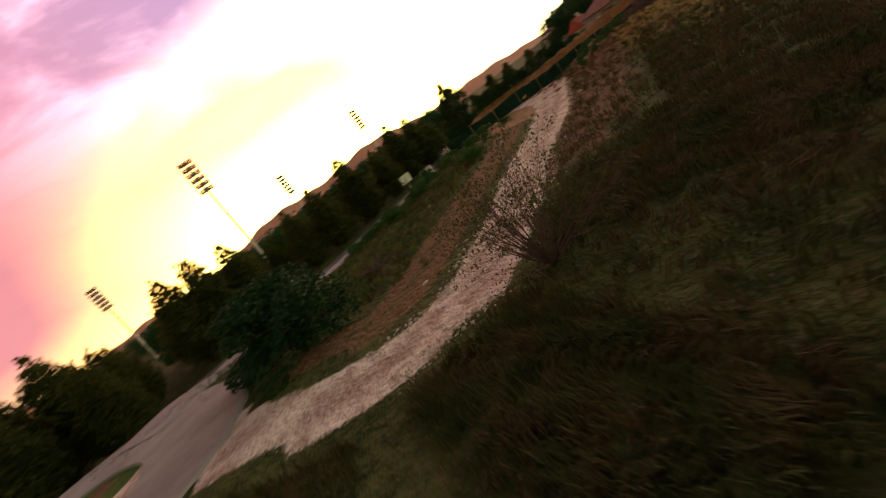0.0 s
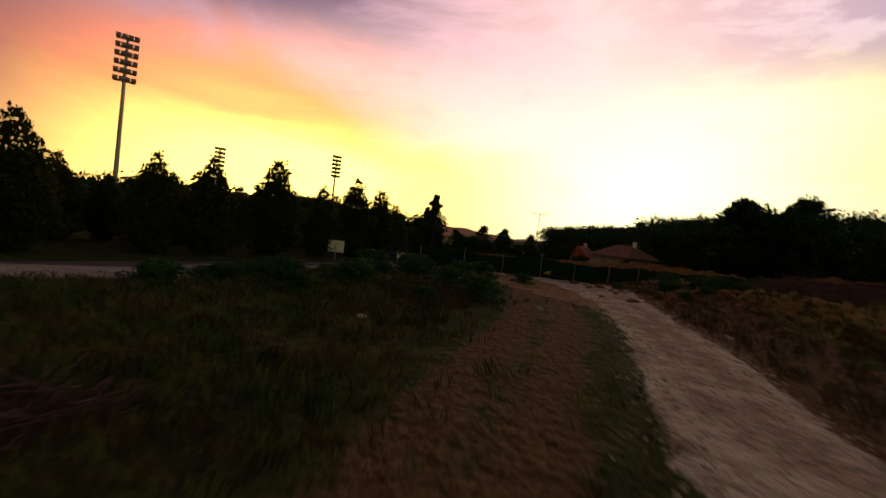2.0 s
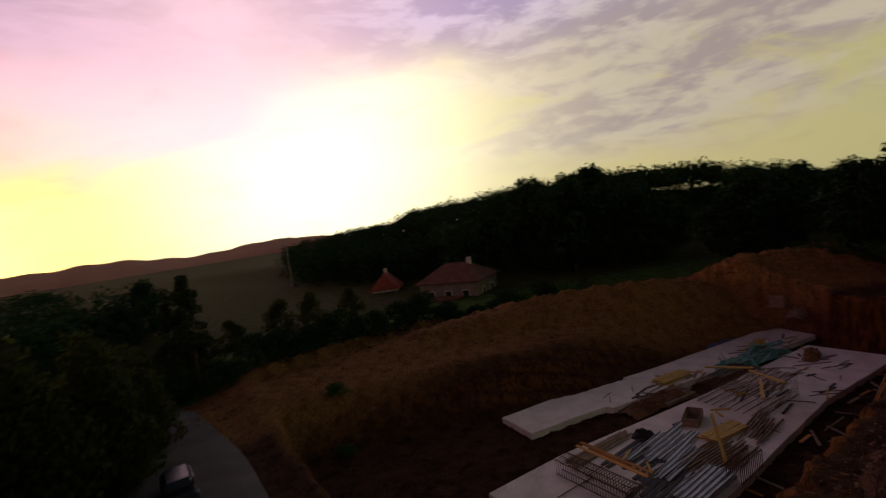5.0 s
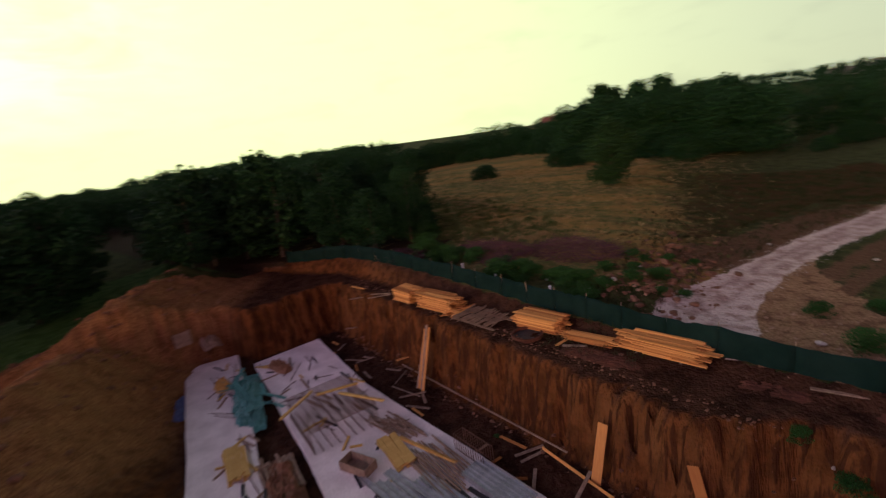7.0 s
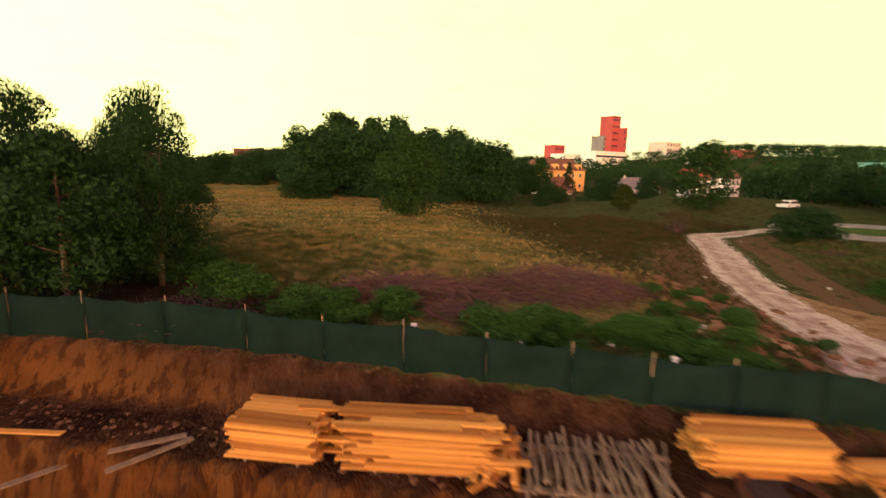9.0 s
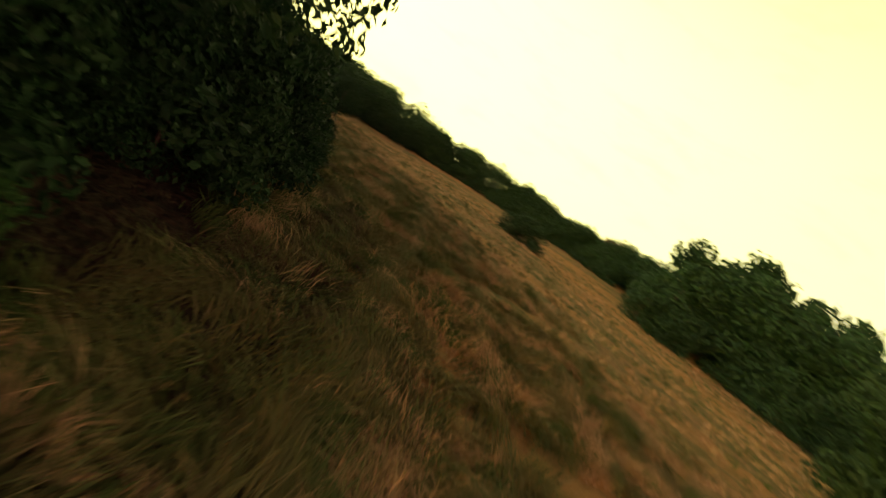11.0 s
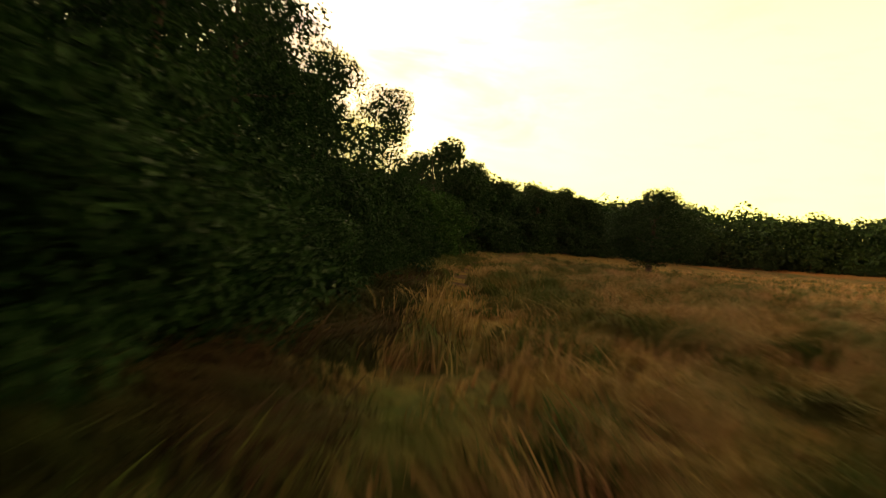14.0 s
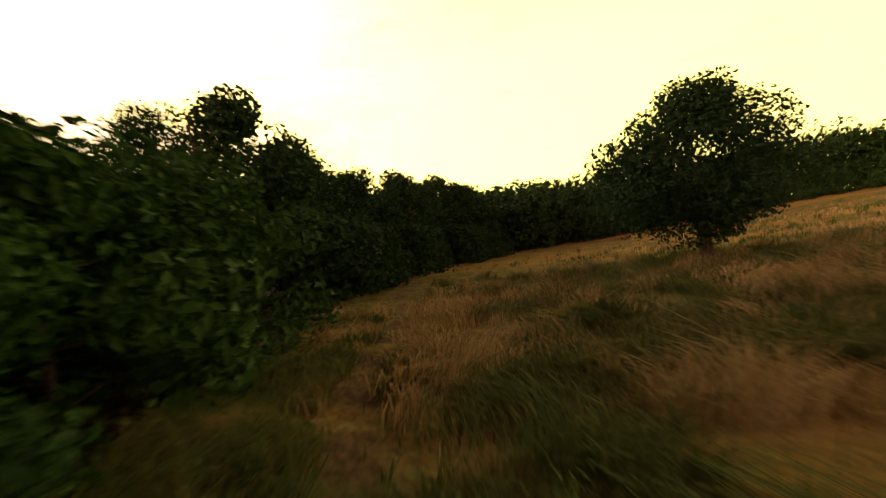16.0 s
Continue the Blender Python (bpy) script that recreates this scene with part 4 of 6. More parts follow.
def between(mesh, length, name, p0, p1, label, category, group, roll=0.0, wide=1.0):
    """A board whose ends lie at two places."""
    a, b = Vector(p0), Vector(p1)
    d = (b - a).normalized()
    side = d.cross(Vector((0.2, 1.0, 0.0))).normalized()
    up = side.cross(d)
    m = Matrix.Translation((a + b) / 2) @ Matrix((d, -side, up)).transposed().to_4x4() @ pose(0, 0, 0, roll)
    return loose(mesh, name, m @ Matrix.Diagonal(((b - a).length / length, wide, 1, 1)), label, category, group)


between(PANEL, 2.5, "formwork_panel", (21.85, 58.75, -4.9), (21.55, 57.95, -1.95), "yellow formwork panel leaning upright against the cut bank", "panel", "formwork panels")
between(PANEL, 2.5, "formwork_panel", (16.8, 59.75, -4.9), (17.6, 58.95, -2.3), "yellow formwork panel leaning askew against the cut bank", "panel", "formwork panels")
for i, (du, top) in enumerate(((0, -0.75), (0.2, -0.55), (0.42, -0.85), (0.62, -1.5))):
    between(BOARD_GREY if i % 2 else BOARD, 4.0, "prop_plank", (35.1 + du, 54.75 - 0.05 * i, -4.95), (35.0 + 0.7 * du, 53.05 + 0.05 * i, top), "long rough plank propped against the earth wall", "plank", "propped planks", 4.0 * i)
between(BATTEN, 3.0, "batten", (37.6, 55.2, -4.8), (34.2, 56.2, -4.3), "pale batten propped over the trench", "batten", "trench battens")
between(BOARD, 4.0, "plank", (20.8, 59.4, -4.85), (25.0, 57.6, -4.6), "orange plank lying aslant at the foot of the cut", "plank", "loose planks")
between(BOARD_GREY, 4.0, "plank", (13.0, 60.6, -4.7), (16.4, 59.0, -4.1), "grey plank lying against the foot of the cut", "plank", "loose planks")
loose(BATTEN, "rail", at_pit(11.0, 2.0, PIT_Z + 0.55, -1, 0, 2) @ Matrix.Diagonal((5.4, 1.2, 1.2, 1)), "long low wooden batten marking the excavation line", "batten")
loose(BATTEN, "rail", at_pit(17.2, 3.2, PIT_Z + 0.5, -50, 0, 10) @ Matrix.Diagonal((0.9, 1, 1, 1)), "pale wooden batten across the trench", "batten")

# material on the slabs
RED_BROWN = material("brown_sacking", blotchy((0.16, 0.09, 0.045), (0.32, 0.20, 0.11), 4.0, 18.0), 0.95, (9, 0.05, 0.9))
TEAL = material("teal_sheeting", blotchy((0.05, 0.20, 0.19), (0.14, 0.36, 0.33), 1.2, 8.0), 0.5)
BLUE = material("blue_plastic", blotchy((0.06, 0.09, 0.22), (0.12, 0.17, 0.34), 3.0, 20.0), 0.5)
YELLOW_PANEL = material("yellow_panel", blotchy((0.45, 0.31, 0.07), (0.60, 0.44, 0.13), 2.0, 14.0), 0.7)
YELLOW_BOARD = mesh_of("board", beam_mesh(4.0, 0.22, 0.05), YELLOW_PANEL)
STEEL_BEAM = mesh_of("steel_panel", boxes((-1.5, 1.5, -0.14, 0.14, 0, 0.03), (-1.5, 1.5, -0.14, -0.11, 0.03, 0.11), (-1.5, 1.5, 0.11, 0.14, 0.03, 0.11)), STEEL)
FORM = mesh_of("form_board", boxes((-1.5, 1.5, -0.13, 0.13, 0, 0.05)), DARK)


def crumpled(name, m, w, d, h, mat, label, category, seed):
    """A crumpled sheet or heap with a folded surface."""
    rng = np.random.default_rng(seed)
    nx, ny = 26, 20
    xs, ys = np.linspace(-w / 2, w / 2, nx), np.linspace(-d / 2, d / 2, ny)
    gx, gy = np.meshgrid(xs, ys)
    e = np.clip(1.02 - (np.abs(gx / w * 2) ** 2.6 + np.abs(gy / d * 2) ** 2.6) ** 0.385 + 0.14 * hash_noise(gx, gy, 9.0 / max(w, d), seed + 2.0), -0.08, 0.4) / 0.4
    gz = h * (0.25 + 0.45 * np.abs(hash_noise(gx, gy, 4.0 / max(w, d) * 3, seed)) + 0.3 * rng.random(gx.shape)) * e
    gx, gy = gx + rng.normal(size=gx.shape) * w / nx * 0.25, gy + rng.normal(size=gx.shape) * d / ny * 0.25
    idx = np.arange(nx * ny).reshape(ny, nx)
    f = np.stack([idx[:-1, :-1], idx[:-1, 1:], idx[1:, 1:], idx[1:, :-1]], -1).reshape(-1, 4)
    ob = new(name, mesh_np(name, np.stack([gx, gy, gz], -1).reshape(-1, 3), f, mat))
    ob.matrix_basis = m
    return tagged(ob, label, category)


def bundle(name, m, mesh, nx, nz, dx, dz, label, category, seed, jit=0.06, k=1.0):
    rng = np.random.default_rng(seed)
    ob = thing(name, m, label, category, "site bundles")
    for i in range(nz):
        for j in range(nx):
            b = new("piece", mesh)
            b.parent = ob
            b.matrix_basis = pose(rng.normal() * jit, (j - (nx - 1) / 2) * dx + rng.normal() * 0.01, i * dz + 0.004 * (j % 2), 0, rng.normal() * 0.5, rng.normal() * 1.5) @ Matrix.Diagonal((k, 1, 1, 1))
    return ob


bundle("steel_panel_bundle", at_pit(4.2, 6.0, SLAB_Z, 2), STEEL_BEAM, 5, 3, 0.29, 0.12, "bundle of bright steel formwork panels on the slab", "steel panels", 31, 0.05, 1.25)
bundle("yellow_board_pile", at_pit(10.4, 8.0, SLAB_Z, -8), YELLOW_BOARD, 5, 4, 0.24, 0.055, "pile of yellow formwork beams with lettering bars", "formwork beams", 32, 0.08, 0.75)
bundle("yellow_board_pile", at_pit(16.8, 15.2, SLAB_Z, -8), YELLOW_BOARD, 5, 4, 0.25, 0.06, "pile of grey-yellow boards lying across the slab edge", "formwork beams", 33, 0.2, 0.8)
bundle("yellow_board_pile", at_pit(13.0, 15.0, SLAB_Z - 0.3, 15), YELLOW_BOARD, 3, 2, 0.25, 0.06, "few yellow boards in the gap between the slabs", "formwork beams", 34, 0.3, 0.5)
bundle("form_board_row", at_pit(5.2, 10.2, SLAB_Z, 3), FORM, 6, 1, 0.42, 0.06, "dark formwork strips laid out side by side", "formwork strips", 35, 0.35, 1.6)
bundle("form_board_row", at_pit(4.8, 8.0, SLAB_Z, -2), FORM, 4, 1, 0.36, 0.06, "dark formwork strips laid out beside the steel panels", "formwork strips", 36, 0.3, 1.4)
bundle("timber_bundle", at_pit(2.2, 10.0, SLAB_Z + 0.95, 88), BOARD, 3, 1, 0.22, 0.06, "pale planks across the tops of the rebar cages", "planks", 37, 0.1, 1.2)
bundle("timber_bundle", at_pit(4.0, 12.4, SLAB_Z, 0), BOARD_GREY, 4, 2, 0.24, 0.06, "weathered planks along the slab's edge", "planks", 38, 0.2, 1.3)
bundle("timber_bundle", at_pit(19.6, 8.8, SLAB_Z + 0.02, 12), BOARD_GREY, 3, 1, 0.5, 0.06, "dark planks scattered on the white slab", "planks", 39, 0.4, 0.5)
TEAL_STRIP = mesh_of("strip", beam_mesh(2.2, 0.22, 0.03), TEAL)
for i in range(26):
    loose(TEAL_STRIP, "sheet_strip", at_pit(19.5 + 8.5 * _r.random(), 12.9 - 0.12 * 4 + 1.0 * _r.normal() * 0.5, SLAB_Z + 0.25 + 0.35 * _r.random(), _r.normal() * 28 - 10, _r.normal() * 9, _r.normal() * 9) @ Matrix.Diagonal((0.5 + 0.7 * _r.random(), 1.2, 1, 1)), "teal plastic formwork strip thrown on a heap", "sheeting", "teal strips")
crumpled("sheeting", at_pit(24.0, 12.6, SLAB_Z - 0.1, -14), 9.0, 2.2, 0.6, TEAL, "crumpled teal plastic sheeting in the gap between the slabs", "sheeting", 3)
crumpled("sack_heap", at_pit(27.0, 9.0, SLAB_Z, 10), 3.0, 1.2, 0.8, RED_BROWN, "heap of brown sacks and scrap wood on the slab", "heap", 4)
crumpled("earth_mound", at_pit(12.6, 13.8, PIT_Z + 0.2, -10), 6.5, 2.0, 0.7, SOIL, "earth and scrap filling the gap between the slabs", "rubble", 5)
crumpled("wood_heap", at_pit(27.8, 13.4, SLAB_Z, 0), 2.0, 1.2, 0.8, YELLOW_PANEL, "small heap of tangled yellow wood on the slab", "heap", 6)
crumpled("scrap_mound", at_pit(35.2, 12.5, -3.0, 0), 4.0, 1.5, 0.8, TIMBER_GREY, "heap of scrap wood at the pit's far end", "heap", 7)
crumpled("tarpaulin", at_pit(28.0, 16.5, PIT_Z, -15), 5.0, 1.0, 0.6, BLUE, "crumpled blue tarpaulin beside the slab", "tarpaulin", 8)
crumpled("tarpaulin", at_pit(19.5, 18.6, PIT_Z, -15), 1.4, 0.9, 0.4, BLUE, "blue plastic sheet at the slab's edge", "tarpaulin", 9)
crumpled("wire_heap", at_pit(7.0, 11.4, SLAB_Z, 0), 1.5, 1.2, 0.5, DARK, "tangled heap of black binding wire", "wire", 10)


def open_box(m, w, d, h, label):
    ob = thing("wooden_box", m, label, "wooden box", "wooden boxes")
    t = 0.05
    for nm, dims in (("side", (-w / 2, w / 2, -d / 2, -d / 2 + t, 0, h)), ("side", (-w / 2, w / 2, d / 2 - t, d / 2, 0, h)), ("end", (-w / 2, -w / 2 + t, -d / 2 + t, d / 2 - t, 0, h)), ("end", (w / 2 - t, w / 2, -d / 2 + t, d / 2 - t, 0, h)), ("bottom", (-w / 2 + t, w / 2 - t, -d / 2 + t, d / 2 - t, 0, t))):
        part(nm, boxes(dims, bevel=0.006), TIMBER_GREY, ob)
    return ob


open_box(at_pit(10.8, 10.2, SLAB_Z, 20), 1.9, 1.0, 0.55, "weathered wooden mortar box on the slab")
open_box(at_pit(36.0, 14.6, -2.6, 5), 1.9, 1.4, 1.3, "rough dark timber box at the pit's far end")


def rebar_cage(m, l, w, h, step, label):
    """A cage of steel bars: long bars and stirrups."""
    ob = thing("rebar_cage", m, label, "rebar cage", "rebar cages")
    bm = bmesh.new()
    tube(bm, [(-l / 2, 0, 0), (l / 2, 0, 0)], [0.026, 0.026], 4)
    me = mesh_of("bar", bm, RUST)
    for y in np.linspace(-w / 2, w / 2, max(2, int(w / 0.5) + 1)):
        for z in (0.06, h):
            st = new("bar", me)
            st.parent, st.matrix_basis = ob, pose(0, float(y), float(z))
    bm = bmesh.new()
    tube(bm, [(0, -w / 2, 0.04), (0, -w / 2, h), (0, w / 2, h), (0, w / 2, 0.04)], [0.022] * 4, 4)
    me = mesh_of("stirrup", bm, RUST)
    for x in np.arange(-l / 2, l / 2 + 0.01, step):
        st = new("stirrup", me)
        st.parent, st.matrix_basis = ob, pose(float(x), 0, 0)
    return ob


rebar_cage(at_pit(16.2, 9.2, SLAB_Z, -4), 5.2, 4.2, 1.5, 0.22, "large rusty rebar cage standing on the slab")
rebar_cage(at_pit(6.8, 5.2, SLAB_Z, 0), 2.4, 0.7, 1.0, 0.2, "rusty rebar cage at the slab's edge")
rebar_cage(at_pit(0.6, 10.0, SLAB_Z, 90), 5.0, 1.1, 0.9, 0.18, "rusty rebar cage with pale planks on top")
rebar_cage(at_pit(-7.4, 6.0, SLAB_Z + 0.05, 8), 4.0, 2.2, 0.35, 0.2, "flat rusty rebar mat on the slab")
for u, v, z, t_, k, lab in ((17.4, 10.9, SLAB_Z + 1.53, -60, 0.8, "orange-yellow beam lying on the rebar cage"), (14.8, 7.6, SLAB_Z + 1.53, 25, 0.9, "orange-yellow beam lying across the rebar cage"), (17.0, 8.2, SLAB_Z + 1.53, 70, 0.7, "rust-coloured plank on the rebar cage")):
    loose(YELLOW_BOARD, "formwork_beam", at_pit(u, v, z, t_) @ Matrix.Diagonal((k, 0.9, 2, 1)), lab, "beam", "formwork beams")
loose(YELLOW_BOARD, "raking_prop", at_pit(8.2, 7.2, SLAB_Z + 0.75, 38, 0, -26) @ Matrix.Diagonal((0.85, 0.8, 2.4, 1)), "yellow steel prop leaning over the slab", "prop")


BLUE_GREY = material("blue_grey_steel", blotchy((0.10, 0.13, 0.19), (0.22, 0.27, 0.36), 3.0, 18.0), 0.5, metal=0.4)


def clamp_crate(m, l, w, h, canister, label):
    """A slatted steel crate full of formwork clamps."""
    rng = np.random.default_rng(int(l * 100))
    ob = thing("steel_crate", m, label, "crate", "steel crates")
    part("floor_plate", boxes((-l / 2, l / 2, -w / 2, w / 2, 0.06, 0.10)), BLUE_GREY, ob)
    for sx in (-1, 1):
        for sy in (-1, 1):
            part("corner_post", boxes((sx * (l / 2 - 0.03) - 0.03, sx * (l / 2 - 0.03) + 0.03, sy * (w / 2 - 0.03) - 0.03, sy * (w / 2 - 0.03) + 0.03, 0, h + 0.06), bevel=0.006), BLUE_GREY, ob)
    for k in range(4):
        z0 = 0.14 + k * (h - 0.14) / 4
        z1 = z0 + (h - 0.14) / 4 - 0.05
        for sg in (-1, 1):
            part("side_slat", boxes((-l / 2 + 0.06, l / 2 - 0.06, sg * (w / 2 - 0.02) - 0.012, sg * (w / 2 - 0.02) + 0.012, z0, z1)), BLUE_GREY, ob)
            part("end_slat", boxes((sg * (l / 2 - 0.02) - 0.012, sg * (l / 2 - 0.02) + 0.012, -w / 2 + 0.06, w / 2 - 0.06, z0, z1)), BLUE_GREY, ob)
    bm = bmesh.new()
    tube(bm, [(-0.16, 0, 0), (0.16, 0, 0)], [0.03, 0.03], 6)
    me = mesh_of("clamp", bm, STEEL)
    for k in range(70):
        c = new("clamp", me)
        c.parent = ob
        c.matrix_basis = pose((rng.random() - 0.5) * (l - 0.4), (rng.random() - 0.5) * (w - 0.35), 0.16 + (h - 0.14) * rng.random(), rng.random() * 40, rng.random() * 50 - 25, rng.random() * 360)
    if canister:
        can = new("jerrycan")
        can.matrix_basis = m @ pose(0.1, 0.05, h - 0.02, 12, 0, 40)
        tagged(can, "white plastic jerrycan lying on the steel crate", "jerrycan")
        part("tank", boxes((-0.28, 0.28, -0.18, 0.18, 0, 0.36), bevel=0.06), WHITE, can)
        bm = bmesh.new()
        tube(bm, [(-0.18, 0, 0.34), (-0.18, 0, 0.44), (0.12, 0, 0.44), (0.12, 0, 0.34)], [0.03] * 4, 6)
        part("handle", bm, WHITE, can)
        bm = bmesh.new()
        tube(bm, [(0.22, 0, 0.34), (0.22, 0, 0.42)], [0.06, 0.06], 10)
        part("cap", bm, DARK, can, "dark screw cap")
    return ob


clamp_crate(at_pit(-6.9, 2.4, SLAB_Z + 0.05, 25), 1.3, 0.95, 0.8, True, "blue-grey slatted steel crate full of formwork clamps")
clamp_crate(at_pit(-8.6, 3.5, SLAB_Z + 0.05, 60), 1.2, 0.9, 0.6, False, "low blue-grey steel crate with clamps on the slab")


DARK_SOIL = material("dark_damp_soil", blotchy((0.05, 0.018, 0.010), (0.10, 0.040, 0.020), 1.0, 9.0), 0.95, (6, 0.05, 0.8))
for x, y, w, d, tn in ((22.6, 54.4, 4.6, 1.5, -12), (14.4, 55.0, 4.2, 1.6, -6), (9.6, 55.9, 4.0, 1.7, -4)):
    crumpled("soil_patch", pose(x, y, ground_z(x, y) + 0.0, 0, 0, tn), w, d, 0.22, DARK_SOIL, "flat heap of dark damp soil by the fence", "soil heap", int(x))


bundle("steel_bar_bundle", at_pit(6.5, 9.2, SLAB_Z + 0.06, 4), STEEL_BEAM, 9, 1, 0.34, 0.12, "bright steel panels spread out along the slab", "steel panels", 41, 0.8, 1.4)
bundle("batten_bundle", at_pit(7.5, 7.0, SLAB_Z + 0.02, -3), BATTEN, 12, 2, 0.2, 0.07, "weathered battens spread along the slab", "battens", 42, 0.7, 1.3)
bundle("batten_bundle", at_pit(12.5, 6.8, SLAB_Z + 0.02, 6), BATTEN, 8, 2, 0.2, 0.07, "weathered battens by the rebar cage", "battens", 43, 0.5, 1.0)
bundle("form_board_row", at_pit(3.0, 7.2, SLAB_Z + 0.02, 5), FORM, 7, 1, 0.4, 0.06, "dark formwork strips at the slab's end", "formwork strips", 44, 0.6, 1.3)
bundle("timber_bundle", at_pit(14.0, 13.6, SLAB_Z - 0.1, -6), BOARD_GREY, 7, 2, 0.3, 0.07, "dark planks heaped in the gap between the slabs", "planks", 45, 0.5, 0.8)


def soakaway(x, y):
    """A dark concrete ring sunk into the rim of the pit."""
    ob = thing("soakaway_ring", pose(x, y, ground_z(x, y)), "dark round soakaway shaft beside the timber stack", "shaft")
    bm = bmesh.new()
    k = 24
    rows = [[bm.verts.new((r * math.cos(2 * math.pi * i / k), r * math.sin(2 * math.pi * i / k), zz)) for i in range(k)] for r, zz in ((1.0, -0.3), (1.0, 0.22), (0.86, 0.22), (0.86, -0.2))]
    for a, b in zip(rows, rows[1:]):
        for i in range(k):
            bm.faces.new((a[i], a[(i + 1) % k], b[(i + 1) % k], b[i]))
    part("ring", bm, DARK_SOIL, ob)
    bm = bmesh.new()
    bm.faces.new([bm.verts.new((0.86 * math.cos(2 * math.pi * i / k), 0.86 * math.sin(2 * math.pi * i / k), 0.06)) for i in range(k)])
    part("bottom", bm, DARK, ob)


soakaway(27.4, 53.0)


def peg(x, y, h):
    ob = thing("marker_post", pose(x, y, ground_z(x, y)), "short white marker post beside the net fence", "post", "marker posts")
    part("shaft", boxes((-0.07, 0.07, -0.07, 0.07, -0.2, h), bevel=0.015), WHITE, ob)
    part("cap", boxes((-0.1, 0.1, -0.1, 0.1, h, h + 0.07), bevel=0.02), WHITE, ob)


for x, y, h in ((27.4, 48.6, 0.75), (35.6, 46.6, 0.8), (32.2, 47.4, 0.6)):
    peg(x, y, h)

# scraps on the slabs
ROD = mesh_of("rod", (lambda bm: (tube(bm, [(-1, 0, 0.015), (0, 0.02, 0.02), (1, 0, 0.015)], [0.028] * 3, 5), bm)[1])(bmesh.new()), RUST)
for i in range(110):
    u, v = (-3 + 32 * _r.random(), 5.6 + 5.5 * _r.random()) if i % 3 else (10 + 22 * _r.random(), 14.6 + 1.6 * _r.random() - 0.0)
    if i % 3 == 0:
        v = 15.2 - 0.19 * (u - 10) + 2.2 * _r.random()
    kind_ = i % 5
    if kind_ in (0, 1):
        loose(ROD, "steel_rod", at_pit(u, v, SLAB_Z + 0.02, _r.normal() * 40) @ Matrix.Diagonal((0.5 + _r.random(), 1, 1, 1)), "thin rusty steel rod lying on the slab", "steel rod", "loose rods")
    elif kind_ == 2:
        loose(FORM, "form_strip", at_pit(u, v, SLAB_Z + 0.01, _r.normal() * 25) @ Matrix.Diagonal((0.25 + 0.5 * _r.random(), 0.6, 1, 1)), "dark formwork strip lying on the slab", "formwork strip", "loose strips")
    elif kind_ == 3:
        loose(BOARD_GREY, "plank", at_pit(u, v, SLAB_Z + 0.01, _r.random() * 180) @ Matrix.Diagonal((0.12 + 0.35 * _r.random(), 0.8, 1, 1)), "weathered plank lying on the slab")
    else:
        loose(YELLOW_BOARD, "formwork_beam", at_pit(u, v, SLAB_Z + 0.01, _r.random() * 180) @ Matrix.Diagonal((0.15 + 0.3 * _r.random(), 0.7, 1.4, 1)), "short yellow formwork beam on the slab", "beam", "formwork beams")


def fence():
    ob = thing("site_fence", pose(0, 0, 0), "dark green shade-net fence on thin posts round the site", "fence")
    pts = []
    for (ax, ay), (bx, by) in zip(FENCE, FENCE[1:]):
        L = math.hypot(bx - ax, by - ay)
        k = max(1, round(L / 2.6))
        pts += [(ax + (bx - ax) * i / k, ay + (by - ay) * i / k) for i in range(k)]
    pts.append(FENCE[-1])
    rng = np.random.default_rng(3)
    tops = []
    for x, y in pts:
        z = ground_z(x, y)
        top = z + 1.45 + 0.06 * rng.normal()
        lean = rng.normal(size=2) * 0.05
        bm = bmesh.new()
        tube(bm, [(x, y, z - 0.6), (x + lean[0], y + lean[1], top + 0.16)], [0.03, 0.026], 6)
        part("post", bm, TIMBER_GREY, ob)
        tops.append((x, y, z, top))
    for a, b in zip(tops, tops[1:]):
        n, v, f = 9, [], []
        for i in range(n):
            t = i / (n - 1)
            x, y = a[0] + (b[0] - a[0]) * t, a[1] + (b[1] - a[1]) * t + 0.05
            zt = a[3] + (b[3] - a[3]) * t - 0.16 * math.sin(math.pi * t) * rng.random() - 0.02
            zb = min(ground_z(x, y + 0.9), ground_z(x, y)) - 0.05
            for k in range(6):
                s = k / 5
                v.append((x + 0.02 * rng.normal(), y + 0.06 * math.sin(7 * t + 3 * s) * math.sin(math.pi * s), zb + (zt - zb) * s))
        for i in range(n - 1):
            for k in range(5):
                f.append((i * 6 + k, (i + 1) * 6 + k, (i + 1) * 6 + k + 1, i * 6 + k + 1))
        p = new("net_panel", mesh_np("net_panel", v, f, MESH_GREEN, True))
        p.parent = ob
        p.modifiers.new("thickness", "SOLIDIFY").thickness = 0.008


fence()

# ---- stones, weeds, brushwood ----


def stone_mesh(seed, r=1.0):
    rng = np.random.default_rng(seed)
    bm = bmesh.new()
    bmesh.ops.create_icosphere(bm, subdivisions=2, radius=r)
    k = rng.normal(size=(4, 3))
    for v in bm.verts:
        d = v.co.normalized()
        f = 1 + 0.22 * math.sin(3 * d.dot(k[0]) + 1) + 0.16 * math.sin(5 * d.dot(k[1])) + 0.1 * rng.normal() * 0.5
        v.co = Vector((d.x * f * 1.2, d.y * f * 0.9, d.z * f * 0.65)) * r
    return mesh_of("stone", bm, STONE)


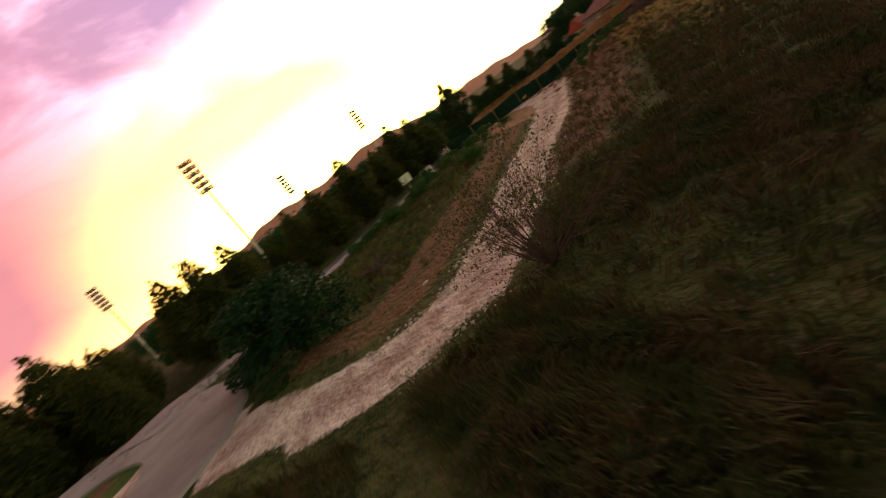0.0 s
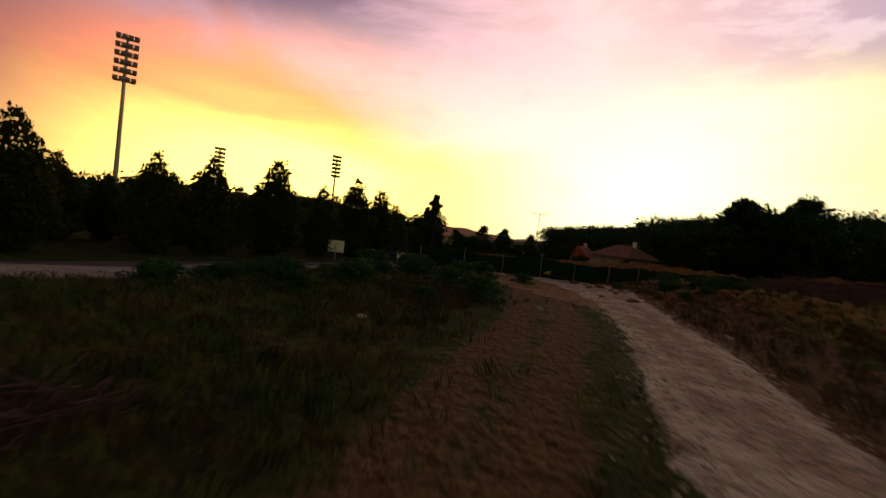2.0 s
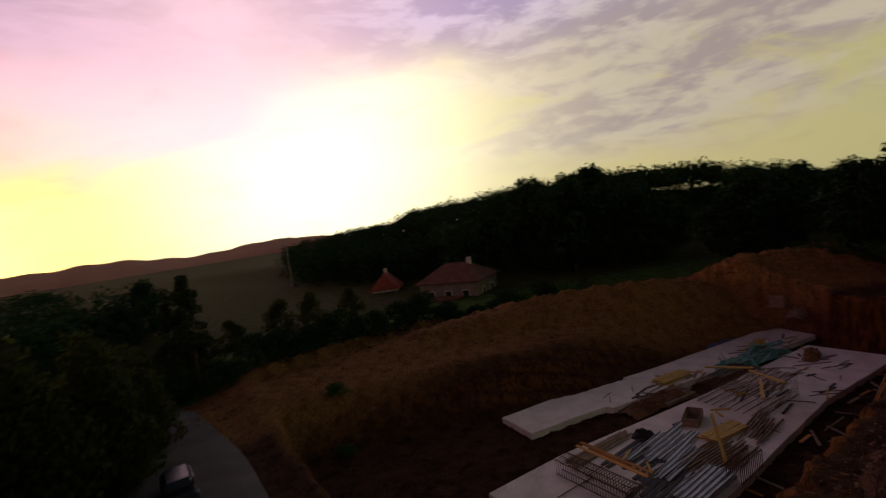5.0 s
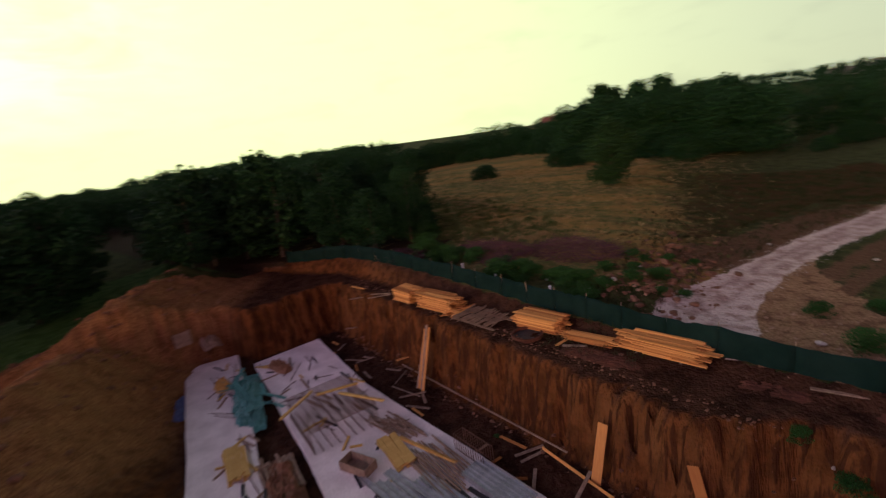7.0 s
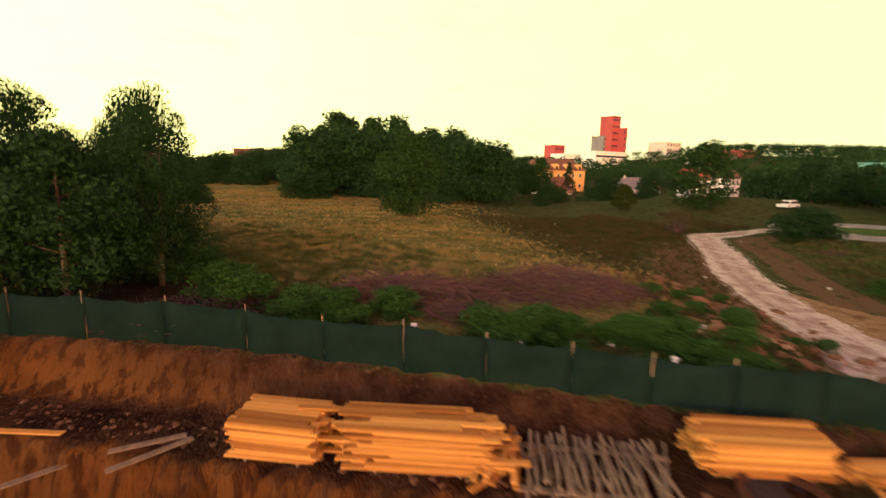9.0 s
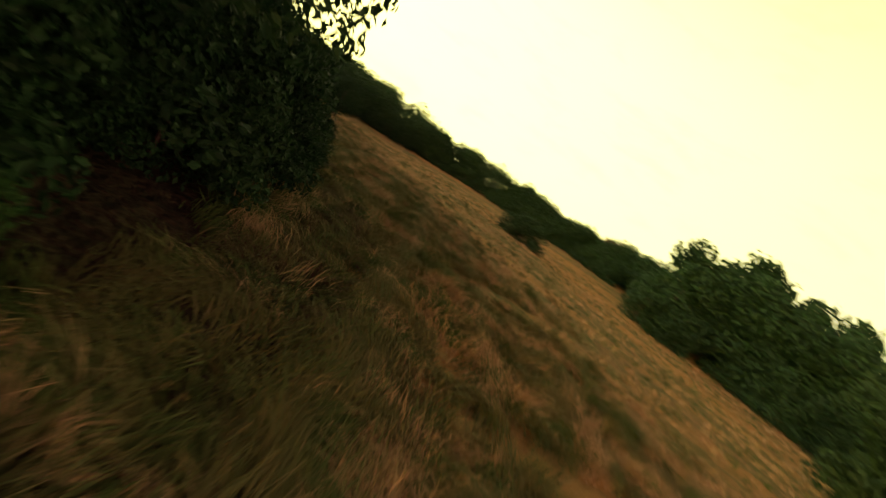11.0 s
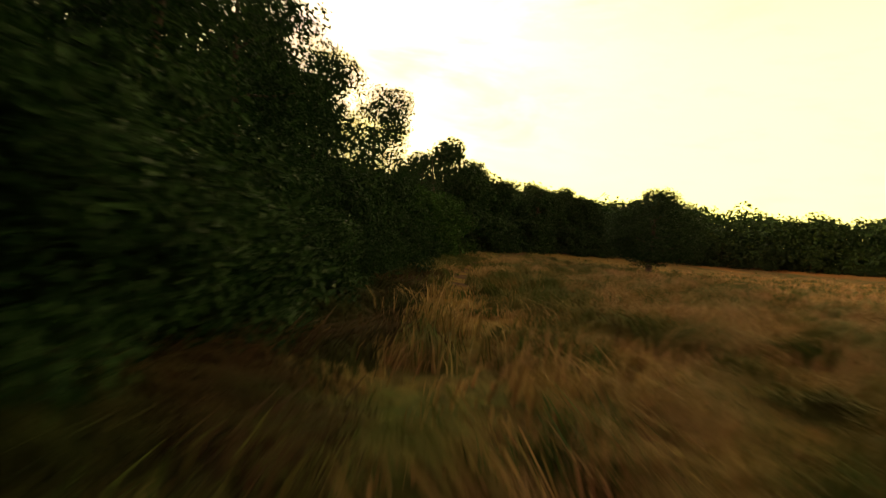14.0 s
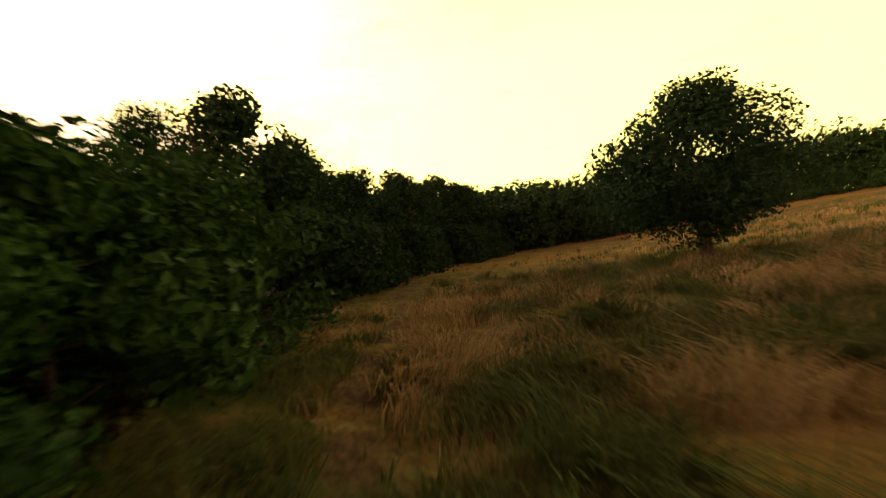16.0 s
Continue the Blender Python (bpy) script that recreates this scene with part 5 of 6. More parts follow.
STONES = [stone_mesh(i) for i in range(4)]
for i, (x, y, s) in enumerate([(1.0, 32.6, 0.11), (-1.3, 17.3, 0.13), (23.6, 46.4, 0.32), (24.2, 45.6, 0.22), (22.6, 43.0, 0.2), (12.9, 57.6, 0.14), (26.5, 45.2, 0.25), (28.4, 46.4, 0.3), (24.9, 47.6, 0.28), (20.8, 46.0, 0.25), (8.6, 36.5, 0.14), (14.6, 33.0, 0.15), (12.8, 50.8, 0.3)]):
    s = s * 0.6 if y > 40 else s
    ob = new("stone", STONES[i % 4])
    ob.matrix_basis = pose(x, y, ground_z(x, y) + s * 0.25, 0, 0, i * 57) @ Matrix.Diagonal((s, s, s, 1))
    tagged(ob, "pale limestone boulder lying in the grass", "stone", "loose stones")


EARTHY = material("soil_stained_stone", blotchy((0.20, 0.12, 0.07), (0.38, 0.27, 0.18), 3.0, 20.0), 0.95, (10, 0.03, 0.8))


def rubble(name, n, place, smin, smax, seed, label, mat=EARTHY):
    rng = np.random.default_rng(seed)
    base = []
    for m in STONES:
        me = bpy.data.meshes.new("t")
        bm = bmesh.new()
        bmesh.ops.create_icosphere(bm, subdivisions=1, radius=1)
        for v in bm.verts:
            v.co *= 0.75 + 0.5 * rng.random()
        base.append((np.array([v.co[:] for v in bm.verts]), np.array([[v.index for v in f.verts] for f in bm.faces])))
        bm.free()
        bpy.data.meshes.remove(me)
    V, Fc, off = [], [], 0
    for i in range(n):
        x, y = place(rng)
        s = smin + (smax - smin) * rng.random() ** 3
        v, f = base[i % 4]
        a = rng.random() * 6.3
        R = np.array(((math.cos(a), -math.sin(a), 0), (math.sin(a), math.cos(a), 0), (0, 0, 1)))
        V.append((v * np.array((1.2, 0.9, 0.6))) @ R.T * s + np.array((x, y, 0)))
        Fc.append(f + off)
        off += len(v)
    V = np.concatenate(V)
    cen = np.repeat(np.array([v[:, :2].mean(0) for v in np.split(V, n)]), len(base[0][0]), 0)
    V[:, 2] += height(cen[:, 0], cen[:, 1]) + 0.01
    ob = new(name, mesh_np(name, V, np.concatenate(Fc), mat))
    return tagged(ob, label, "rubble", kind="stuff")


def along(line, spread):
    def place(rng):
        i = rng.integers(len(line) - 1)
        t = rng.random()
        (ax, ay), (bx, by) = line[i], line[i + 1]
        L = math.hypot(bx - ax, by - ay)
        o = spread(rng)
        return ax + (bx - ax) * t - (by - ay) / L * o, ay + (by - ay) * t + (bx - ax) / L * o
    return place


rubble("road_gravel", 2600, along(DIRT_ROAD[2:-1], lambda r: r.choice((-1, 1)) * (1.5 + 0.3 * r.normal())), 0.015, 0.07, 1, "loose stones along the edges of the dirt road", STONE)
rubble("road_gravel", 1800, along(DIRT_ROAD[3:-1], lambda r: r.normal() * 0.9), 0.012, 0.05, 2, "small stones on the dirt road", STONE)
rubble("clods", 520, lambda r: (21.0 + 1.8 * r.normal(), 42.5 + 3.8 * r.normal()), 0.05, 0.40, 5, "rough orange-brown clods of earth tipped beside the road", SOIL)
rubble("clods", 600, along(CREST, lambda r: 3.2 * r.normal()), 0.05, 0.38, 6, "clods of earth on the spoil bank", SOIL)
rubble("clods", 700, lambda r: pit_xy(-8 + 40 * r.random(), -1.2 + 1.1 * r.random()), 0.02, 0.11, 7, "crumbs of earth and stone along the pit rim", SOIL)
rubble("clods", 420, lambda r: pit_xy(-8 + 38 * r.random(), 1.5 + 1.1 * r.random() ** 1.5), 0.02, 0.17, 8, "fallen clods at the foot of the cut bank", SOIL)
rubble("rubble", 60, lambda r: (23.5 + 2.2 * r.normal(), 46.0 + 2.0 * r.normal()), 0.04, 0.2, 3, "pale rubble tipped beside the road's end")
rubble("rubble", 90, lambda r: (12.0 + 2.8 * r.normal(), 49.5 + 2.0 * r.normal()), 0.03, 0.14, 4, "pale rubble at the road's mouth by the fence")


def grass(name, place, n, blades, h0, h1, mat, seed, label, lean=0.5, width=0.012, clump=0):
    """Tufts of bent blades, joined in one mesh."""
    rng = np.random.default_rng(seed)
    if clump:
        hub = np.array([place(rng) for _ in range(n // clump)])
        size = 0.35 + 0.9 * rng.random(len(hub)) ** 1.5
        pick = rng.integers(len(hub), size=n)
        p = hub[pick] + rng.normal(size=(n, 2)) * 0.20 * size[pick, None]
        tall, sway = 0.45 + 0.6 * size[pick], (rng.normal(size=(len(hub), 2)) * 0.55)[pick]
    else:
        p = np.array([place(rng) for _ in range(n)])
        tall, sway = np.ones(n), np.zeros((n, 2))
    bare = (polyline_distance(p[:, 0], p[:, 1], TRAIL)[0] > 0.25) & (np.hypot((p[:, 0] - 83.75) / 0.9, (p[:, 1] - 10.5) / 0.7) > 0.9)
    p, tall, sway = p[bare], tall[bare], sway[bare]
    away, side = polyline_distance(p[:, 0], p[:, 1], DIRT_ROAD)
    rutted = (side > 0) & (away > 2.3) & (away < 5.9) & (p[:, 1] > 11) & (p[:, 1] < 50) & (rng.random(len(p)) < 0.85)
    ok = (away > 1.75) & ~rutted
    tall, sway = tall[ok], sway[ok]
    p = p[ok]
    z = height(p[:, 0], p[:, 1])
    tilt = 1.2 * np.stack([hash_noise(p[:, 0], p[:, 1], 1.3, 1.0), hash_noise(p[:, 0], p[:, 1], 1.3, 4.0)], 1) + sway
    c = np.repeat(np.column_stack([p, z]), blades, 0)
    m = len(c)
    c[:, :2] += rng.normal(size=(m, 2)) * 0.09
    h = ((h0 + (h1 - h0) * rng.random(m)) * np.repeat(tall, blades))[:, None]
    a = rng.random(m) * 2 * np.pi
    out = np.stack([np.cos(a), np.sin(a), 0 * a], 1) * lean * h * (0.2 + 0.6 * rng.random((m, 1))) + np.repeat(np.column_stack([tilt, 0 * z]), blades, 0) * h * lean
    side = np.stack([-np.sin(a), np.cos(a), 0 * a], 1) * width * (0.6 + 0.8 * rng.random((m, 1)))
    up = np.array((0, 0, 1.0))
    p0, p1, p2 = c - up * 0.03, c + out * 0.35 + up * h * 0.6, c + out + up * h * (0.95 - 0.3 * lean * rng.random((m, 1)))
    v = np.stack([p0 - side, p0 + side, p1 - side * 0.8, p1 + side * 0.8, p2 - side * 0.2, p2 + side * 0.2], 1).reshape(-1, 3)
    o = np.arange(m)[:, None] * 6
    f = np.concatenate([o + np.array((0, 1, 3, 2)), o + np.array((2, 3, 5, 4))])
    ob = new(name, mesh_np(name, v, f, mat))
    return tagged(ob, label, "grass", kind="stuff")


MEADOW_RUN = [(38, 44), (41.5, 37), (44.5, 31), (50, 26), (58, 22.5), (67, 19.5), (76, 16), (84, 11), (92, 5)]


def meadow_spread(r):
    return 1.0 - 8.6 * r.random() ** 1.2 - 2.0 * abs(r.normal())


grass("meadow_grass", along(MEADOW_RUN, meadow_spread), 17000, 8, 0.18, 0.48, DRY, 1, "tall dry straw-coloured meadow grass", 1.0, 0.008, 11)
grass("meadow_grass", along(MEADOW_RUN, meadow_spread), 10000, 9, 0.10, 0.32, GREEN, 2, "green tufts among the dry meadow grass", 0.9, 0.009, 14)

grass("meadow_grass", along(MEADOW_RUN, meadow_spread), 15000, 7, 0.06, 0.20, DRY, 14, "short dry grass between the tussocks", 1.0, 0.009)

# darker blades along the hedge put its shade into the grass colour
grass("verge_grass", along(MEADOW_RUN[2:7], lambda r: 0.7 + 2.0 * r.random()), 5200, 9, 0.12, 0.34, WEED, 15, "rank grass at the foot of the hedge, coloured dark for its shade", 1.0, 0.010, 9)

grass("verge_grass", along([(42.2, 37.5), (45.4, 32.6), (50.0, 28.8), (54.5, 26.0)], lambda r: -2.2 + 3.4 * r.random()), 5200, 9, 0.12, 0.36, GREEN, 16, "rank green grass before the wood's corner", 1.0, 0.010, 8)
grass("meadow_grass", along([(42.2, 37.5), (45.4, 32.6), (50.0, 28.8), (54.5, 26.0)], lambda r: -2.2 + 3.2 * r.random()), 2600, 8, 0.14, 0.40, DRY, 17, "straw tussocks before the wood's corner", 1.0, 0.009, 10)

grass("meadow_grass", along(TRAIL[1:7], lambda r: r.choice((-1, 1)) * (0.35 + 1.3 * r.random())), 2600, 8, 0.10, 0.34, DRY, 19, "straw tussocks on both sides of the trodden trail", 1.0, 0.009, 9)
grass("meadow_grass", along(TRAIL[1:7], lambda r: 0.3 + 1.3 * r.random()), 1300, 8, 0.08, 0.26, GREEN, 20, "green grass between the trail and the hedge", 0.9, 0.010, 8)


def wide_place(r):
    """Over the meadow, away from the long grass beside the wood."""
    while True:
        x, y = 19 + 76 * r.random() + 3.5 * r.normal(), -25 + 62 * r.random() + 3.5 * r.normal()
        if not near_line(x, y, MEADOW_RUN, 6.5):
            return x, y


grass("meadow_grass", wide_place, 9000, 6, 0.12, 0.30, DRY, 3, "dry grass over the wide meadow", 0.8, 0.022)
grass("meadow_grass", along(MEADOW_RUN[:5], lambda r: 1.5 - 8 * r.random()), 7000, 9, 0.12, 0.34, GREEN, 12, "green grass between the straw at the wood's corner", 0.9, 0.010, 12)
grass("meadow_grass", lambda r: (82.5 + 0.9 * r.normal(), 11.9 + 0.55 * r.normal()), 700, 8, 0.06, 0.16, GREEN, 13, "short fresh green grass beside the trodden trail", 0.8, 0.010)
RIDGE_RUN = [(-6, 20), (-5, 30), (-5, 40), (-3, 48)]
grass("verge_grass", along(RIDGE_RUN, lambda r: 5.5 * r.normal()), 3600, 7, 0.12, 0.38, WEED, 4, "rough green grass on the bank between the roads", 0.6, 0.013)
grass("verge_grass", along(RIDGE_RUN, lambda r: 5.5 * r.normal()), 4200, 7, 0.10, 0.32, GREEN, 18, "fresh green grass on the bank between the roads", 0.7, 0.013)
grass("verge_grass", along(DIRT_ROAD[3:], lambda r: -2.0 - 6 * r.random()), 1500, 7, 0.12, 0.42, WEED, 5, "rough grass along the dirt road", 0.6, 0.014)
grass("verge_grass", along(DIRT_ROAD[1:5], lambda r: -2.5 - 18 * r.random()), 6500, 8, 0.12, 0.4, WEED, 6, "rough dark green weeds on the slope by the road's start", 0.7, 0.014)


def slope_place(r):
    """Anywhere right of the dirt road but the bare soil."""
    while True:
        x, y = 4 + 16 * r.random() + 3.5 * r.normal(), -4 + 46 * r.random()
        if not near_line(x, y, DIRT_ROAD, 2.4) and not (17 < y < 43 and near_line(x, y, DIRT_ROAD, 7.0)):
            return x, y


grass("meadow_grass", slope_place, 7500, 6, 0.15, 0.42, WEED, 7, "rough dark weeds and grass on the slope beside the road", 0.8, 0.02)
_w = np.random.default_rng(77)
WEED_SPOTS = [(24 + 18 * _w.random(), 0.0, 0.25 + 0.35 * _w.random()) for _ in range(34)]
WEED_SPOTS = [(x, 50.6 - 0.27 * (x - 24) - 1.0 - 3.2 * _w.random(), s) for x, y, s in WEED_SPOTS]
WEED_SPOTS += [(-6 + 14 * _w.random(), 36 + 16 * _w.random(), 0.3 + 0.4 * _w.random()) for _ in range(26)]
WEED_SPOTS += [(19 + 5 * _w.random(), 38 + 9 * _w.random(), 0.2 + 0.25 * _w.random()) for _ in range(10)]
for i, (x, y, s) in enumerate([(11.0, 50.6, 0.55), (9.0, 49.0, 0.6), (7.2, 51.0, 0.4), (5.5, 48.5, 0.35), (12.5, 46.8, 0.4), (3.0, 52.0, 0.35), (-0.5, 53.0, 0.3), (9.8, 45.6, 0.35), (27.5, 46.2, 0.45), (30, 46.0, 0.5), (33, 45.6, 0.55), (36, 44.4, 0.45), (24.8, 44.0, 0.4), (38.5, 43.6, 0.6), (14.0, 57.4, 0.28), (12.4, 58.2, 0.32), (10.6, 57.8, 0.3), (8.6, 58.0, 0.35), (28.0, 57.3, 0.12), (42, 42.5, 0.8), (43.5, 40.5, 0.9), (-2.5, 50.5, 0.5), (24, 88, 0.5), (21, 84, 0.4)] + WEED_SPOTS):
    put("lowbush", 0, x, y, s, i * 70, sz=0.6 * s, group="weeds", label="clump of fresh green weeds and saplings")


def brush_pile(x, y, rx, ry, h, n, seed):
    rng = np.random.default_rng(seed)
    bm = bmesh.new()
    for i in range(n):
        a, r = rng.random() * 6.3, math.sqrt(rng.random())
        c = Vector((math.cos(a) * r * rx, math.sin(a) * r * ry, h * (1 - r * r) * rng.random() + 0.05))
        d = Vector((rng.normal(), rng.normal(), 0.35 * rng.normal())).normalized() * (0.35 + 0.6 * rng.random())
        tube(bm, [c - d, c + Vector((0, 0, 0.06 * rng.normal())), c + d], [0.016, 0.012, 0.004], 3)
    ob = part("brushwood_pile", bm, TWIG)
    ob.matrix_basis = pose(x, y, ground_z(x, y))
    tagged(ob, "tangled pile of dead purple-brown branches", "brushwood", "brushwood piles", "stuff")


brush_pile(28.4, 40.5, 4.6, 2.6, 1.3, 1300, 1)
brush_pile(35.5, 41.5, 4.0, 2.0, 1.0, 900, 2)
brush_pile(-3.4, 25.5, 1.1, 0.7, 0.35, 90, 9)
brush_pile(33.5, 44.4, 1.6, 1.0, 0.5, 200, 3)
brush_pile(43.5, 43.6, 2.6, 2.0, 0.6, 300, 4)


def bare_shrub(x, y):
    """The thorny young shrub at the road's start."""
    rng = np.random.default_rng(4)
    ob = thing("thorn_shrub", pose(x, y, ground_z(x, y)) @ Matrix.Diagonal((1.3, 1.3, 1.35, 1)), "thin twiggy shrub with sparse small leaves by the dirt road", "shrub")
    bm = bmesh.new()
    tips = []
    for i in range(46):
        a, e = rng.random() * 6.3, 0.5 + 0.9 * rng.random()
        p, d, r = Vector((0, 0, -0.1)), Vector((math.cos(a) * math.cos(e), math.sin(a) * math.cos(e), math.sin(e))), 0.022
        pts, rr = [p.copy()], [r]
        for k in range(5):
            d = (d + Vector(rng.normal(size=3)) * 0.16 + Vector((0, 0, 0.05))).normalized()
            p = p + d * (0.42 + 0.12 * rng.random())
            r *= 0.7
            pts.append(p.copy())
            rr.append(r)
            if k > 0:
                for _ in range(3):
                    q = p + (d + Vector(rng.normal(size=3)) * 0.7).normalized() * (0.25 + 0.4 * rng.random())
                    tube(bm, [p, (p + q) / 2 + Vector(rng.normal(size=3)) * 0.03, q], [r * 0.55, r * 0.4, 0.003], 3)
                    tips.append(q)
        tube(bm, pts, rr, 5)
    part("branchwork", bm, TWIG, ob)
    v, f = leaf_cloud([tuple(t) for t in tips], [0.16] * len(tips), 4200, 0.030, rng)
    cr = new("leaves", mesh_np("leaves", v, f, LEAF_OLIVE))
    cr.parent = ob


bare_shrub(2.1, 11.5)

# ---- street, stadium masts, houses ----


def flood_mast(x, y, top, label, head=1.0):
    z = ground_z(x, y)
    ob = thing("floodlight_mast", pose(x, y, z, 0, 0, 200), label, "floodlight mast", "stadium masts")
    bm = bmesh.new()
    h = top - z
    tube(bm, [(0, 0, -0.5), (0, 0, h * 0.5), (0, 0, h)], [0.38 * head, 0.28 * head, 0.18 * head], 10)
    part("pole", bm, LAMP_METAL, ob)
    lamp = mesh_of("lamp", boxes((-0.32, 0.32, -0.2, 0.2, -0.28, 0.28), bevel=0.06), LAMP_METAL)
    for r in range(6):
        zz = h - 0.4 - r * 1.15 * head
        part("crossbar", boxes((-1.35 * head, 1.35 * head, -0.12, 0.12, zz - 0.14, zz + 0.14)), LAMP_METAL, ob)
        for k in range(4):
            o = new("lamp", lamp)
            o.parent, o.matrix_basis = ob, pose((k - 1.5) * 0.72 * head, 0.3, zz + 0.35, 25, 0, 0) @ Matrix.Diagonal((head, head, head, 1))
    return ob


flood_mast(-32.5, 106, 27.5, "tall steel stadium floodlight mast with rows of lamps", 1.15)
flood_mast(-32.5, 182, 20.5, "distant steel stadium floodlight mast with rows of lamps", 1.15)
flood_mast(-79, 128, 21.5, "tall steel stadium floodlight mast beyond the street trees", 1.0)
flood_mast(3.5, 186, 24.0, "distant steel stadium floodlight mast seen edge on", 1.15)


def panel_sign(name, m, w, h, clear, mat, label, category, legs=2):
    ob = thing(name, m, label, category)
    part("board", boxes((-w / 2, w / 2, -0.06, 0.06, clear, clear + h), bevel=0.015), mat, ob)
    for zz in (clear - 0.06, clear + h):
        part("frame", boxes((-w / 2 - 0.06, w / 2 + 0.06, -0.08, 0.08, zz, zz + 0.06)), STEEL, ob)
    for i in range(legs):
        x = 0 if legs == 1 else (i - 0.5) * w * 0.6
        bm = bmesh.new()
        tube(bm, [(x, 0.12, -0.3), (x, 0.12, clear + h * 0.6)], [0.09, 0.08], 8)
        part("leg", bm, STEEL, ob)
    return ob


panel_sign("billboard", pose(2.0, 79.5, ground_z(2.0, 79.5), 0, 0, 172), 2.0, 1.4, 1.0, WHITE, "blank white roadside billboard on a single post", "billboard", 1)
panel_sign("site_sign", pose(4.9, 63.4, ground_z(4.9, 63.4), 0, 0, 130), 1.3, 1.6, 0.5, WHITE, "pale two-part information board by the junction", "sign")


def container(x, y, turn):
    ob = thing("site_container", pose(x, y, ground_z(x, y), 0, 0, turn), "white corrugated site container beside the street", "container")
    bm = bmesh.new()
    box(bm, -1.5, 1.5, -1.1, 1.1, 0.12, 1.75)
    body = part("body", bm, WHITE, ob)
    rib = mesh_of("rib", boxes((0, 0.12, -0.02, 0.02, 0.2, 1.68)), WHITE)
    for i in range(12):
        for s in (-1, 1):
            o = new("rib", rib)
            o.parent, o.matrix_basis = body, pose(-1.4 + i * 0.255, s * 1.1, 0)
    part("roof", boxes((-1.56, 1.56, -1.16, 1.16, 1.75, 1.84), bevel=0.03), ROOF_BROWN, ob)
    part("door", boxes((-1.54, -1.5, -0.45, 0.45, 0.16, 1.62)), WHITE, ob, "white steel door")
    for s in (-1, 1):
        part("skid", boxes((-1.4, 1.4, s * 0.8 - 0.1, s * 0.8 + 0.1, -0.1, 0.12)), DARK, ob)


container(9.8, 70.0, 60)

CAR_PAINTS = [material("car_paint_dark", blotchy((0.02, 0.025, 0.05), (0.03, 0.035, 0.065), 1, 5), 0.25, spec=0.6), material("car_paint_white", blotchy((0.6, 0.6, 0.6), (0.7, 0.7, 0.7), 1, 5), 0.25, spec=0.6), material("car_paint_silver", blotchy((0.25, 0.26, 0.27), (0.33, 0.34, 0.35), 1, 5), 0.25, metal=0.5)]


def make_car(paint, label):
    ob = thing("car", pose(0, 0, -500), label, "car", "parked cars")
    bm = bmesh.new()
    box(bm, -2.05, 2.05, -0.85, 0.85, 0.28, 0.82, bevel=0.12)
    box(bm, -1.4, 0.95, -0.74, 0.74, 0.8, 1.42, bevel=0.2)
    part("body", bm, paint, ob)
    part("windscreen", boxes((0.93, 0.97, -0.6, 0.6, 0.92, 1.28)), GLASS, ob)
    for s in (-1, 1):
        part("side_window", boxes((-1.2, 0.75, s * 0.745 - 0.01, s * 0.745 + 0.01, 0.95, 1.3)), GLASS, ob)
        part("headlight", boxes((2.02, 2.07, s * 0.6 - 0.16, s * 0.6 + 0.16, 0.58, 0.72), bevel=0.02), WHITE, ob, "clear headlight")
    for x in (-1.3, 1.3):
        for s in (-1, 1):
            bm = bmesh.new()
            tube(bm, [(x, s * 0.66, 0.31), (x, s * 0.7, 0.31), (x, s * 0.88, 0.31), (x, s * 0.9, 0.31)], [0.22, 0.31, 0.31, 0.2], 14)
            w = part("wheel", bm, DARK, ob, "dark rubber wheel")
            bm = bmesh.new()
            tube(bm, [(x, s * 0.9, 0.31), (x, s * 0.92, 0.31)], [0.19, 0.17], 10)
            part("rim", bm, STEEL, w)
    return ob


CARS = [make_car(p, l) for p, l in zip(CAR_PAINTS, ("dark blue car on the main street", "white car by the turning circle", "silver car on the main street"))]


def put_car(i, x, y, turn, lift=0.10):
    return copy_thing(CARS[i], pose(x, y, ground_z(x, y) + lift, 0, 0, turn))


put_car(0, 10.4, 85.5, 72)
put_car(1, -31, -8, 20)
put_car(1, -46.5, 22, 55)
put_car(2, -52, 14, 55)
for c_ in CARS:
    for o_ in (*c_.children_recursive, c_):
        bpy.data.objects.remove(o_)


WORN_PAINT = material("worn_road_paint", blotchy((0.24, 0.24, 0.25), (0.42, 0.42, 0.43), 2.0, 14.0), 0.8)


def stripes():
    """Zebra stripes and a stop line at the junction."""
    for i in range(6):
        x, y = -1.5 - 0.10 * i, 55.9 + 0.72 * i
        ob = part("crossing_stripe", boxes((-1.25, 1.25, -0.15, 0.15, 0, 0.006)), WORN_PAINT)
        z = max(ground_z(x + o, y) for o in (-2, 0, 2)) + 0.165
        ob.matrix_basis = pose(x, y, z, 0, 0, 8)
        tagged(ob, "worn white zebra stripe on the side road", "road marking", "zebra crossing", "structure")


stripes()


def round_sign(x, y):
    ob = thing("traffic_sign", pose(x, y, ground_z(x, y), 0, 0, 20), "round red and white traffic sign on a steel post", "traffic sign", "traffic signs")
    bm = bmesh.new()
    tube(bm, [(0, 0, -0.2), (0, 0, 0.8)], [0.035, 0.035], 8)
    part("post", bm, STEEL, ob)
    bm = bmesh.new()
    tube(bm, [(0, -0.03, 0.62), (0, -0.055, 0.62)], [0.2, 0.2], 20)
    d = part("disc", bm, RED, ob, "red disc")
    part("bar", boxes((-0.13, 0.13, -0.062, -0.056, 0.59, 0.65)), WHITE, d, "white bar")


round_sign(0.3, 57.0)


